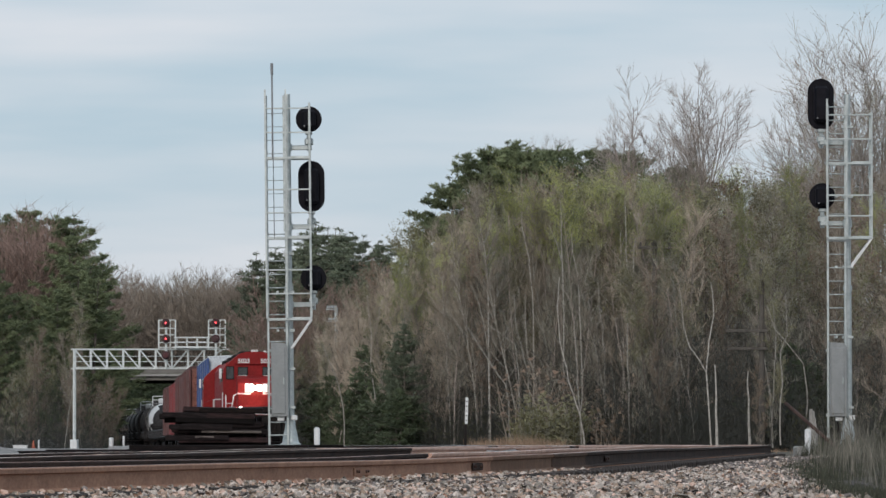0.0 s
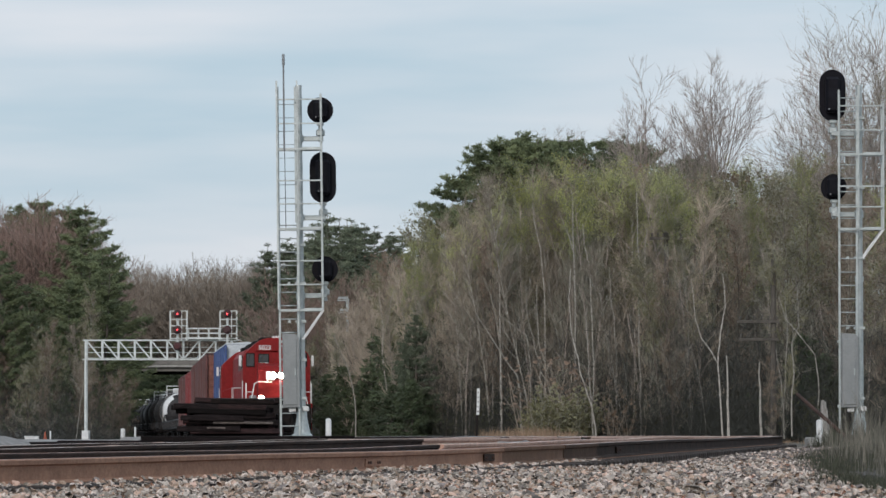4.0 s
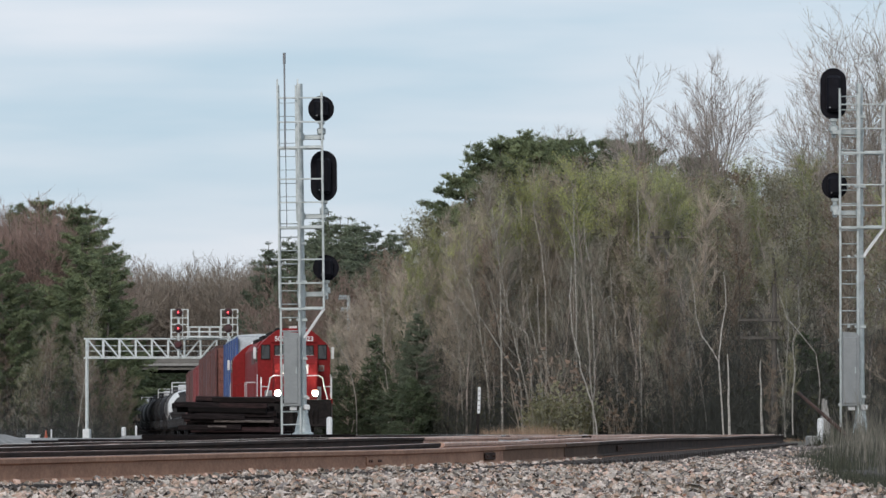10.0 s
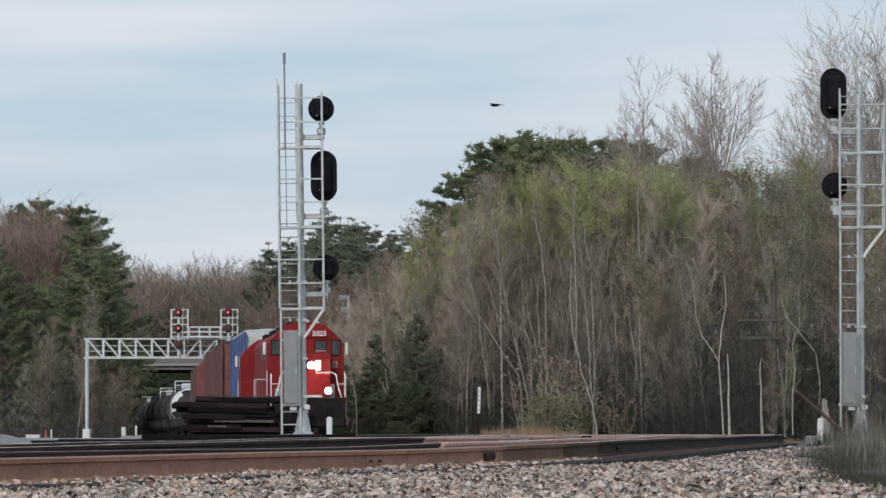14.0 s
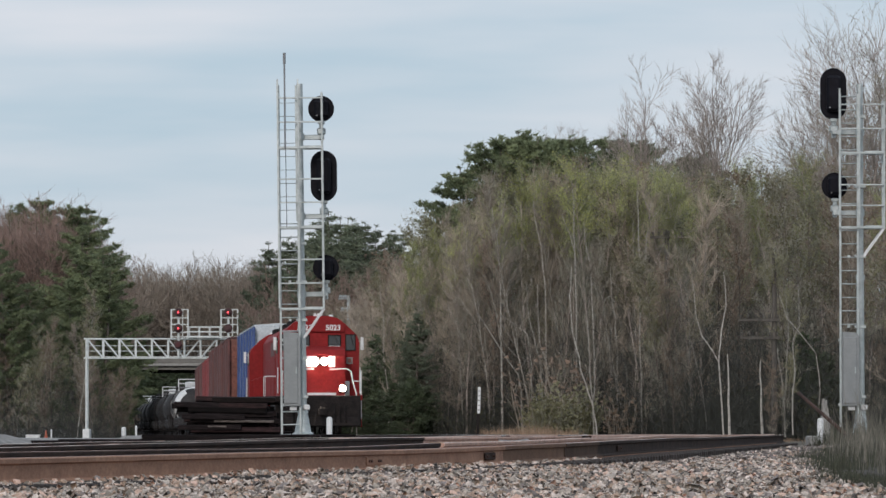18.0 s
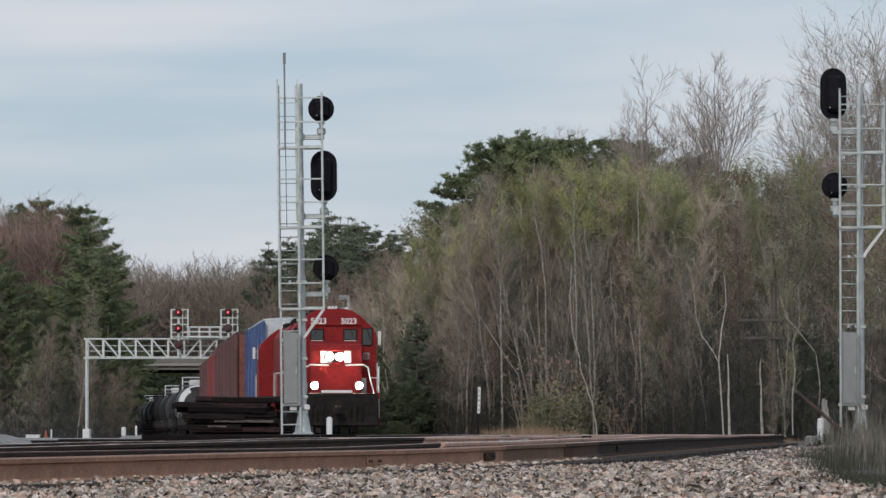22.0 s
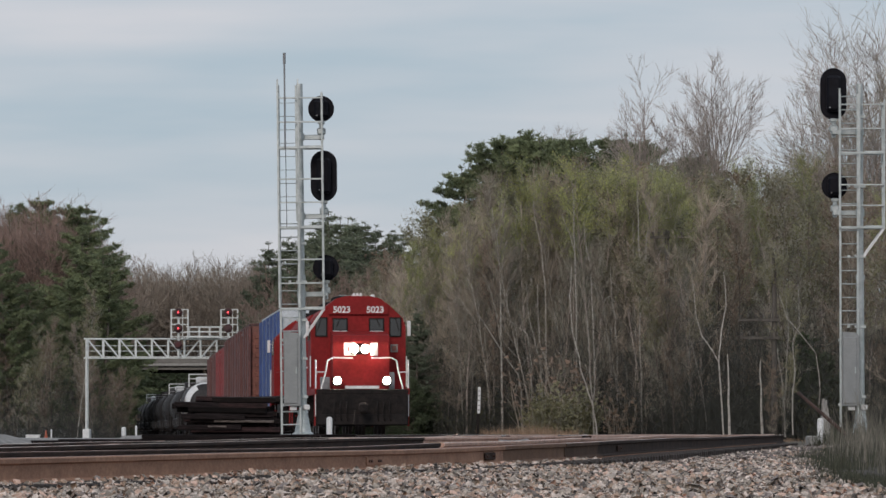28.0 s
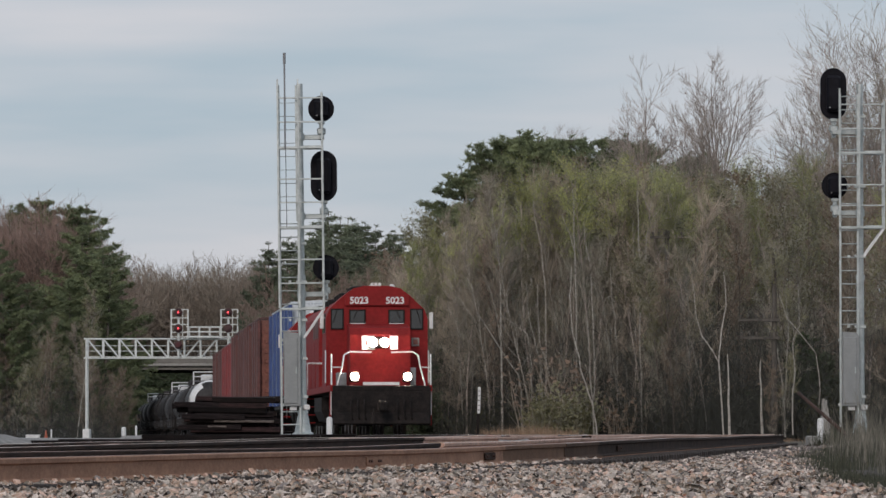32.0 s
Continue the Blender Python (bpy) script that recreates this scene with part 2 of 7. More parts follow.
# ---- mesh helpers ----
class Geo:
    """Collects points and faces of one mesh."""

    def __init__(self):
        self.v, self.f = [], []

    def put(self, vs, fs):
        k = len(self.v)
        self.v += [tuple(p) for p in vs]
        self.f += [tuple(k + i for i in f) for f in fs]
        return self

    def box(self, c, size, m=None, bevel=0.0):
        hx, hy, hz = (a / 2 for a in size)
        if bevel <= 0:
            vs = [Vector((sx * hx, sy * hy, sz * hz)) for sx in (-1, 1) for sy in (-1, 1) for sz in (-1, 1)]
            fs = [(0, 1, 3, 2), (4, 6, 7, 5), (0, 4, 5, 1), (2, 3, 7, 6), (0, 2, 6, 4), (1, 5, 7, 3)]
        else:
            b = min(bevel, hx * 0.9, hy * 0.9, hz * 0.9)
            vs, idx = [], {}
            for sx in (-1, 1):
                for sy in (-1, 1):
                    for sz in (-1, 1):
                        for ax in range(3):
                            p = [sx * (hx - b), sy * (hy - b), sz * (hz - b)]
                            p[ax] = (sx * hx, sy * hy, sz * hz)[ax]
                            idx[sx, sy, sz, ax] = len(vs)
                            vs.append(Vector(p))
            fs = []
            for ax in range(3):
                o1, o2 = [a for a in range(3) if a != ax]
                for s in (-1, 1):
                    q = []
                    for a, c2 in ((-1, -1), (1, -1), (1, 1), (-1, 1)):
                        k = [0, 0, 0]
                        k[ax], k[o1], k[o2] = s, a, c2
                        q.append(idx[k[0], k[1], k[2], ax])
                    fs.append(tuple(q))
                for a in (-1, 1):
                    for c2 in (-1, 1):
                        k0, k1 = [0, 0, 0], [0, 0, 0]
                        k0[ax], k0[o1], k0[o2] = -1, a, c2
                        k1[ax], k1[o1], k1[o2] = 1, a, c2
                        fs.append((idx[(*k0, o1)], idx[(*k1, o1)], idx[(*k1, o2)], idx[(*k0, o2)]))
            for sx in (-1, 1):
                for sy in (-1, 1):
                    for sz in (-1, 1):
                        fs.append(tuple(idx[sx, sy, sz, ax] for ax in range(3)))
        c = Vector(c)
        vs = [(m @ p if m else p) + c for p in vs]
        return self.put(vs, fs)

    def tube(self, p0, p1, r0, r1=None, n=8, caps=True):
        p0, p1 = Vector(p0), Vector(p1)
        r1 = r0 if r1 is None else r1
        d = p1 - p0
        if d.length < 1e-6:
            return self
        d.normalize()
        a = d.orthogonal().normalized()
        b = d.cross(a)
        vs = []
        for p, r in ((p0, r0), (p1, r1)):
            for i in range(n):
                w = 2 * math.pi * i / n
                vs.append(p + (a * math.cos(w) + b * math.sin(w)) * r)
        fs = [(i, (i + 1) % n, n + (i + 1) % n, n + i) for i in range(n)]
        if caps:
            fs += [tuple(range(n - 1, -1, -1)), tuple(range(n, 2 * n))]
        return self.put(vs, fs)

    def hose(self, pts, radii, n=8):
        """One closed tapering tube through all the points."""
        vs, fs = [], []
        for i, p in enumerate(pts):
            d = (pts[min(i + 1, len(pts) - 1)] - pts[max(i - 1, 0)]).normalized()
            a = d.cross(Vector((0, 1, 0))).normalized()
            b = d.cross(a)
            for k in range(n):
                w = 2 * math.pi * k / n
                vs.append(p + (a * math.cos(w) + b * math.sin(w)) * radii[i])
        for j in range(len(pts) - 1):
            fs += [(j * n + k, j * n + (k + 1) % n, (j + 1) * n + (k + 1) % n, (j + 1) * n + k) for k in range(n)]
        fs += [tuple(range(n - 1, -1, -1)), tuple(range((len(pts) - 1) * n, len(pts) * n))]
        return self.put(vs, fs)

    def path(self, pts, r, n=6):
        for p, q in zip(pts, pts[1:]):
            self.tube(p, q, r, r, n)
        return self

    def extrude(self, outline, a, b, axis="y"):
        """A closed outline in two axes, drawn along the third from a to b."""
        k = len(outline)
        vs = []
        for w in (a, b):
            for u, v in outline:
                vs.append({"x": (w, u, v), "y": (u, w, v), "z": (u, v, w)}[axis])
        fs = [(i, (i + 1) % k, k + (i + 1) % k, k + i) for i in range(k)]
        fs += [tuple(range(k - 1, -1, -1)), tuple(range(k, 2 * k))]
        return self.put(vs, fs)

    def lathe(self, prof, n=20, axis="y", centre=(0, 0, 0)):
        """A round body: pairs of place along the axis and radius."""
        vs, fs = [], []
        for w, r in prof:
            for i in range(n):
                a = 2 * math.pi * i / n
                u, v = r * math.cos(a), r * math.sin(a)
                p = {"x": (w, u, v), "y": (u, w, v), "z": (u, v, w)}[axis]
                vs.append(Vector(p) + Vector(centre))
        for j in range(len(prof) - 1):
            for i in range(n):
                fs.append((j * n + i, j * n + (i + 1) % n, (j + 1) * n + (i + 1) % n, (j + 1) * n + i))
        fs += [tuple(range(n - 1, -1, -1)), tuple(range((len(prof) - 1) * n, len(prof) * n))]
        return self.put(vs, fs)

    def mesh(self, name, mat, smooth=False):
        me = bpy.data.meshes.new(name)
        me.from_pydata(self.v, [], self.f)
        me.materials.append(MAT[mat])
        bm = bmesh.new()
        bm.from_mesh(me)
        if len(self.f) < 4000:
            bmesh.ops.recalc_face_normals(bm, faces=bm.faces)
        if smooth:
            for f in bm.faces:
                f.smooth = len(f.verts) <= 4
            for e in bm.edges:
                if len(e.link_faces) == 2 and e.calc_face_angle(0) > 0.7:
                    e.smooth = False
        bm.to_mesh(me)
        bm.free()
        return me


def part(name, geo, mat, parent, label="", smooth=False, m=None):
    me = geo if isinstance(geo, bpy.types.Mesh) else geo.mesh(name, mat, smooth)
    ob = new(name, me)
    ob.parent = parent
    if m is not None:
        ob.matrix_basis = m
    if label:
        tagged(ob, label)
    return ob


def thing(name, label, category, group="", kind="", m=None):
    ob = new(name)
    tagged(ob, label, category, group, kind)
    if m is not None:
        ob.matrix_basis = m
    return ob


def solid(name, geo, mat, label, category, group="", kind="", smooth=False, m=None):
    ob = new(name, geo.mesh(name, mat, smooth))
    if m is not None:
        ob.matrix_basis = m
    return tagged(ob, label, category, group, kind)


# ---- lie of the land and of the tracks ----
FALL_Y = [-50, 46, 64, 116, 160, 220, 286, 330, 430, 560, 900, 4000]
FALL_Z = [-0.034, -0.034, -0.003, -0.02, -0.12, -0.20, -0.40, -0.60, -1.05, -1.45, -1.7, -1.7]
NEAR_Y = [-60, 20, 34.9, 42, 50.6, 58, 80, 114, 150, 220, 320]
NEAR_X = [-27, -6.6, -3.04, -1.42, 0.47, 1.55, 3.95, 7.5, 11.2, 18.2, 28]
LINE_Y = [60, 100, 130, 156.5, 176.8, 204.5, 224, 246, 278.6, 333, 402, 468, 540, 600, 700, 800]
LINE_X = [4.0, 1.6, -0.3, -2.07, -3.42, -5.40, -6.78, -8.44, -10.83, -14.8, -20.18, -25.06, -30.35, -34.55, -41.6, -48.6]


def smooth_curve(ys, xs, step=1.0, width=25):
    """A plan curve, rounded: x as a function of y."""
    yy = np.arange(ys[0], ys[-1] + step, step)
    xx = np.interp(yy, ys, xs)
    k = np.ones(width) / width
    pad = np.concatenate([xx[0] + (xx[1] - xx[0]) * np.arange(-width, 0), xx, xx[-1] + (xx[-1] - xx[-2]) * np.arange(1, width + 1)])
    return yy, np.convolve(pad, k, "same")[width:-width]


LY, LX = smooth_curve(LINE_Y, LINE_X)
NY, NX = smooth_curve(NEAR_Y, NEAR_X, 1.0, 9)
FY, FZ = smooth_curve(FALL_Y, FALL_Z, 2.0, 15)


RZ_Y = [-50, 100, 130, 160, 220, 286, 315, 345, 402, 468, 600, 900]
RZ_Z = [0.0, 0.0, -0.05, -0.13, -0.22, -0.44, -0.66, -0.84, -1.06, -1.15, -1.25, -1.3]
RY, RZ = smooth_curve(RZ_Y, RZ_Z, 2.0, 11)


def bed(y):
    """Height of the main line's tie tops."""
    return float(np.interp(y, RY, RZ))


def fall(y):
    return float(np.interp(y, FY, FZ))


def line_x(y):
    return float(np.interp(y, LY, LX))


def near_x(y):
    return float(np.interp(y, NY, NX))


def edge_x(y):
    """Where the ballast ends on the grass side."""
    return float(np.interp(y, [-50, 26, 35, 44, 60, 100, 200], [1.2, 2.4, 2.85, 3.15, 4.2, 8.2, 18.5]))


def dip(x, y):
    """The ballast lies lower beside the rail, further along."""
    return 0.075 * max(0.0, min(1.0, (y - 48) / 16)) * max(0.0, min(1.0, 1 - (x - near_x(y) - 0.5) / 1.6)) if x > near_x(y) - 0.3 and y < 125 else 0.0


def ground_z(x, y):
    z = fall(y) - 0.03 - dip(x, y)
    d = x - edge_x(y)
    if y < 200 and d > 0:
        z -= 0.30 * min(1.0, d / 1.6) ** 1.3 * max(0.0, min(1.0, (130 - y) / 60))
    if y > 120:
        side = x - line_x(y)
        k = max(0.0, min(1.0, (abs(side) - 2.3) / 2.6))
        z = (bed(y) - 0.06) * (1 - k) + z * k
        if side > 0:        # wooded rise inside the bend, added to hide sky from the camera
            z += 8.5 * max(0.0, min(1.0, (side - 9) / 9)) * max(0.0, min(1.0, (y - 238) / 70))
        else:
            z += 7.0 * max(0.0, min(1.0, (-side - 7) / 12)) * max(0.0, min(1.0, (y - 470) / 60))
        z += 12.0 * max(0.0, min(1.0, (y - 740) / 70))
    return z


# ---- ground: one sheet to the horizon ----
def build_ground():
    ys = np.concatenate([np.arange(-40, 20, 6), np.arange(20, 70, 0.8), np.arange(70, 420, 4), np.arange(420, 800, 12), [860, 1000, 1500, 2200, 3200, 4500]])
    us = np.concatenate([[-1800, -600, -250, -120, -70, -45], np.arange(-38, -9, 1.2), np.arange(-9, 11, 0.4), np.arange(11, 34, 1.8), [45, 70, 120, 250, 600, 1800]])
    g = Geo()
    vs = []
    for y in ys:
        for u in us:
            x = u
            z = ground_z(x, y)
            z += 0.025 * noise.noise((x * 0.9, y * 0.9, 0)) + 0.10 * noise.noise((x * 0.05, y * 0.05, 3)) * min(1, max(0, (abs(x - 2) - 12) / 15))
            vs.append((x, y, z - 0.02))
    n = len(us)
    fs = [(j * n + i, j * n + i + 1, (j + 1) * n + i + 1, (j + 1) * n + i) for j in range(len(ys) - 1) for i in range(n - 1)]
    g.put(vs, fs)
    solid("ground", g, "ground", "brown leaf-littered woodland ground beside the tracks", "ground", kind="structure", smooth=True)


def ribbon(name, centre, half, y0, y1, step, dz, mat, label, category, skirt=0.25, bumps=0.0, level=fall):
    """A bed of stone along a plan curve, with sloping shoulders."""
    g = Geo()
    ys = np.arange(y0, y1 + step, step)
    prof = [(-half - skirt * 3, -skirt), (-half, 0), (-half * 0.7, 0.005), (-half * 0.4, 0.01), (0, 0.01), (half * 0.4, 0.01), (half * 0.7, 0.005), (half, 0), (half + skirt * 3, -skirt)]
    vs = []
    for y in ys:
        c, z = centre(y), level(y) + dz
        for o, h in prof:
            vs.append((c + o, y, z + h - (dip(c + o, y) if level is fall else 0.0) + bumps * noise.noise(((c + o) * 3, y * 3, 1))))
    n = len(prof)
    g.put(vs, [(j * n + i, j * n + i + 1, (j + 1) * n + i + 1, (j + 1) * n + i) for j in range(len(ys) - 1) for i in range(n - 1)])
    return solid(name, g, mat, label, category, kind="structure", smooth=True)


RAIL = [(-0.076, 0), (0.076, 0), (0.074, 0.016), (0.014, 0.034), (0.010, 0.075), (0.012, 0.132), (0.036, 0.143), (0.037, 0.172), (0.028, 0.181),
        (-0.028, 0.181), (-0.037, 0.172), (-0.036, 0.143), (-0.012, 0.132), (-0.010, 0.075), (-0.014, 0.034), (-0.074, 0.016)]
HEAD = [(-0.027, 0.180), (0.027, 0.180), (0.024, 0.1835), (-0.024, 0.1835)]


def sweep(prof, centre, off, y0, y1, step, dz, wob=0.0, level=fall):
    g = Geo()
    ys = np.arange(y0, y1 + step / 2, step)
    n = len(prof)
    vs, fs = [], []
    for y in ys:
        s = (centre(y + 0.5) - centre(y - 0.5))
        d = Vector((s, 1, 0)).normalized()
        side = Vector((d.y, -d.x, 0))
        p = Vector((centre(y), y, level(y) + dz + wob * noise.noise((y * 0.09, off, 0)))) + side * off
        for u, v in prof:
            vs.append(p + side * u + Vector((0, 0, v)))
    for j in range(len(ys) - 1):
        fs += [(j * n + i, j * n + (i + 1) % n, (j + 1) * n + (i + 1) % n, (j + 1) * n + i) for i in range(n)]
    fs += [tuple(range(n)), tuple(range((len(ys) - 1) * n, len(ys) * n))]
    return g.put(vs, fs)


def track(name, label, centre, y0, y1, ties, step, top, dz=0.0, wob=0.0, tie_from=None, tie_to=None, level=fall, steel="rail", cuts=(), both=False):
    t = thing(name, label, "railway track", kind="structure")
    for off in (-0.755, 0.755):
        # past 58 m the far rail is coloured bright, as if reflecting
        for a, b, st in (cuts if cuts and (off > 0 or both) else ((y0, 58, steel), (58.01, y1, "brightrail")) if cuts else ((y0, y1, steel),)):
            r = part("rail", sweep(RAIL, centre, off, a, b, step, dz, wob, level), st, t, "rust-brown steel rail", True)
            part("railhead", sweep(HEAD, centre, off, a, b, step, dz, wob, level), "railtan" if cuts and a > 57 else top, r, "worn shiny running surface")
    tie_mesh = Geo().box((0, 0, -0.085), (2.6, 0.23, 0.17), bevel=0.012).mesh("tie", "oldtie")
    plate = Geo()
    for sx in (-0.755, 0.755):
        plate.box((sx - 0.03 * sx, 0, 0.002), (0.24, 0.19, 0.008))
        for b in (-0.06, 0.06):
            plate.box((sx - 0.13 * sx, b, 0.02), (0.03, 0.03, 0.03))
    plate_mesh = plate.mesh("tie_plate", "rail")
    rnd = random.Random(5)
    y = tie_from or y0
    rest = Geo()
    while y < (tie_to or y1):
        s = math.atan2(centre(y + 0.5) - centre(y - 0.5), 1)
        m = pose(centre(y), y, level(y) + dz + 0.002, 0, 0, -s * 180 / math.pi + rnd.uniform(-1.5, 1.5))
        if ties == "parts":
            k = part("tie", tie_mesh, None, t, m=m)
            part("tie_plate", plate_mesh, None, k)
        else:
            rest.box(m.translation + Vector((0, 0, -0.085)), (2.6, 0.23, 0.17), m.to_3x3())
        y += 0.52 * math.cos(s)
    if rest.v:
        tagged(part("ties", rest, "oldtie", t, "weathered dark wooden ties"), kind="stuff")
    return t


def second_x(y):
    """The second track runs together with the near one towards its far end."""
    return near_x(y) - 0.78 - 4.3 * float(np.interp(y, [76, 92, 108, 121], [1.0, 0.78, 0.34, 0.06]))


def near_mid(y):
    return near_x(y) - 0.78


def joint_bars():
    """Bolted joints of the near rail."""
    for y in (45.6, 51.0, 64.0):
        s = math.atan2(near_x(y + 0.5) - near_x(y - 0.5), 1)
        J = thing("rail_joint", "rusty bolted joint bar on the near rail", "rail joint", "rail joints", m=pose(near_x(y) - 0.025 + 0.03, y, fall(y) + 0.02 * noise.noise((y * 0.09, 0.755, 0)), 0, 0, -s * 180 / math.pi))
        # bars further along take the shade-darkened rail colour
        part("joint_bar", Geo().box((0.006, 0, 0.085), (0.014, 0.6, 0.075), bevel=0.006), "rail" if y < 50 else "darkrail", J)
        for k in (-0.22, -0.14, 0.14, 0.22):
            part("bolt", Geo().lathe([(0.014, 0.014), (0.032, 0.014)], 6, "x", (-0.006, k, 0.085)), "rustpipe", J)


build_ground()
ribbon("ballast_near", lambda y: (near_x(y) - 0.2 + edge_x(y)) / 2, 2.4, 20, 115, 0.7, -0.055, "ballast", "pinkish grey crushed stone ballast beside the track", "ballast", 0.15, 0.03)
ribbon("cinder_bed", lambda y: near_x(y) - 4.2, 4.0, 20, 115, 0.7, -0.05, "cinder", "dark cinder and ballast bed between the tracks", "track bed", 0.15, 0.03)
ribbon("ballast_line", line_x, 1.9, 112, 735, 6, -0.02, "ballast", "crushed stone bed of the curving main line", "ballast", 0.3, 0.0, bed)
# near rail: shade put into colour, ever darker browns along its length
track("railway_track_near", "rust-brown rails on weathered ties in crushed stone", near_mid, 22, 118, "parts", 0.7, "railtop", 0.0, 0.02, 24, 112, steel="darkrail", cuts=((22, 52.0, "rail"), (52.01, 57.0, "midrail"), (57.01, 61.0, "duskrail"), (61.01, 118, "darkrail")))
# strip in the dark bed colour draws a shadow line below the rail
ribbon("ballast_shoulder", near_x, 0.10, 22, 116, 0.7, 0.002, "ballast", "ballast packed under the near rail, coloured dark as shadow", "ballast", 0.10, 0.004)
joint_bars()
# past 79 m these rails are coloured bright in place of glints
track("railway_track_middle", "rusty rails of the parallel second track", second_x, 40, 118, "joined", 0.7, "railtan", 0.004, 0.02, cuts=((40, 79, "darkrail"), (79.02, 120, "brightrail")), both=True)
track("railway_track_line", "rails of the main line curving from the woods", line_x, 94, 735, "joined", 4.0, "railshine", 0.0, level=bed, steel="darkrail")


# ---- loose ballast ----
def stones(name, mat, count, seed, label, crowd=1.7):
    """Broken stones strewn over the near bed, thickest towards the front."""
    rs = np.random.RandomState(seed)
    y = 25.5 + (rs.rand(count) ** crowd) * 84
    lo = np.maximum(np.interp(y, NY, NX) + 0.055, -y * 0.092 - 0.2)
    hi = np.minimum(np.array([edge_x(v) for v in y]) + rs.exponential(0.14, count), y * 0.092 + 0.3)
    x = lo + rs.rand(count) ** (0.7 if crowd < 1.5 else 1.0) * (hi - lo)
    ok = hi > lo
    if crowd > 1.5:        # few pale stones far along the rail
        ok &= (rs.rand(count) > 0.85 * np.clip((y - 54) / 20, 0, 1) * np.clip((3.4 - (x - lo)) / 1.2, 0, 1))
    x, y = x[ok], y[ok]
    k = len(x)
    size = (0.0145 + 0.019 * rs.rand(k) ** 2.2) * (1 + np.maximum(0, y - 55) / 60)
    ring = [(math.cos(a), math.sin(a)) for a in (0.2, 1.9, 3.3, 4.9)]
    base = np.array([(u, v, -0.5) for u, v in ring] + [(u * 0.95, v * 0.95, 0.45) for u, v in ring] + [(0.1, 0.05, 0.95)], float)
    pts = base[None] * (1 + 0.24 * (rs.rand(k, 9, 3) - 0.5) * 2)
    pts *= (0.72 + 0.55 * rs.rand(k, 1, 3))
    ang = rs.rand(k, 3) * 2 * np.pi
    for a, (i, j) in zip(range(3), ((0, 1), (1, 2), (0, 2))):
        c, s = np.cos(ang[:, a])[:, None], np.sin(ang[:, a])[:, None]
        u, v = pts[:, :, i].copy(), pts[:, :, j].copy()
        pts[:, :, i], pts[:, :, j] = u * c - v * s, u * s + v * c
    pts *= size[:, None, None]
    z = np.array([ground_z(a, b) for a, b in zip(x, y)]) + 0.030 * rs.rand(k) - 0.026 + 0.018 * np.array([noise.noise((a * 1.3, b * 0.8, 2)) for a, b in zip(x, y)]) + 0.012 + np.interp(y, [34, 50, 57, 72, 98], [0.032, 0.044, 0.060, 0.030, -0.03]) * np.clip(1.5 - (x - np.interp(y, NY, NX)) / 0.3, 0, 1)
    pts += np.stack([x, y, z], 1)[:, None]
    shell = [(i, (i + 1) % 4, 4 + (i + 1) % 4, 4 + i) for i in range(4)] + [(4 + i, 4 + (i + 1) % 4, 8) for i in range(4)]
    faces = [tuple(9 * q + i for i in f) for q in range(k) for f in shell]
    me = bpy.data.meshes.new(name)
    me.from_pydata(pts.reshape(-1, 3).tolist(), [], faces)
    me.materials.append(MAT[mat])
    ob = new(name, me)
    tagged(ob, label, "ballast stones", kind="stuff")


stones("ballast_stones", "stone", 27000, 1, "loose pale grey broken ballast stones")
stones("pink_stones", "pinkstone", 12500, 2, "loose pinkish orange granite ballast stones")
stones("dark_stones", "darkstone", 12500, 3, "loose dark grey ballast stones", 1.2)


# ---- rolling stock; +y is forward, z = 0 the rail tops ----
def truck(parent, y, axles, spacing, radius=0.5, gauge=0.755):
    """A bogie with its side frames and wheelsets. Returns the wheelsets."""
    L = spacing * (axles - 1) + 0.9
    t = Geo()
    for sx in (-1.02, 1.02):
        t.extrude([(-L / 2, radius - 0.05), (L / 2, radius - 0.05), (L / 2, radius + 0.2), (L / 4, radius + 0.34), (-L / 4, radius + 0.34), (-L / 2, radius + 0.2)], sx - 0.07, sx + 0.07, "x")
    t.box((0, 0, radius + 0.2), (2.0, 0.4, 0.3), bevel=0.03)
    fr = part("truck_frame", t, "under", parent, "grimy dark truck frame", m=pose(0, y, 0))
    sets = []
    for k in range(axles):
        yy = (k - (axles - 1) / 2) * spacing
        w = Geo()
        for sx in (-1, 1):
            w.lathe([(sx * gauge - 0.065, radius * 0.55), (sx * gauge - 0.06, radius), (sx * gauge + 0.05, radius * 0.985), (sx * gauge + 0.065, radius * 0.88), (sx * gauge + 0.03, radius * 0.8),
                     (sx * gauge + 0.03, radius * 0.4), (sx * gauge + 0.07, radius * 0.3)], 20, "x")
        w.tube((-1.0, 0, 0), (1.0, 0, 0), 0.085, n=10)
        for a in range(5):
            w.tube((gauge + 0.04, 0.3 * radius * math.cos(a * 1.257), 0.3 * radius * math.sin(a * 1.257)), (gauge + 0.09, 0.3 * radius * math.cos(a * 1.257), 0.3 * radius * math.sin(a * 1.257)), 0.04, n=6)
        sets.append((part("wheelset", w, "steelwheel", parent, "steel wheels on their axle", True, pose(0, y + yy, radius)), y + yy, radius))
    return sets


def coupler(parent, y, s):
    g = Geo().box((0, y, 0.88), (0.2, 0.9, 0.2), bevel=0.03).box((0, y + s * 0.45, 0.88), (0.28, 0.3, 0.36), bevel=0.07)
    g.tube((0.25, y + s * 0.1, 0.8), (0.3, y + s * 0.4, 0.35), 0.03, n=6)
    part("coupler", g, "under", parent, "heavy dark coupler")


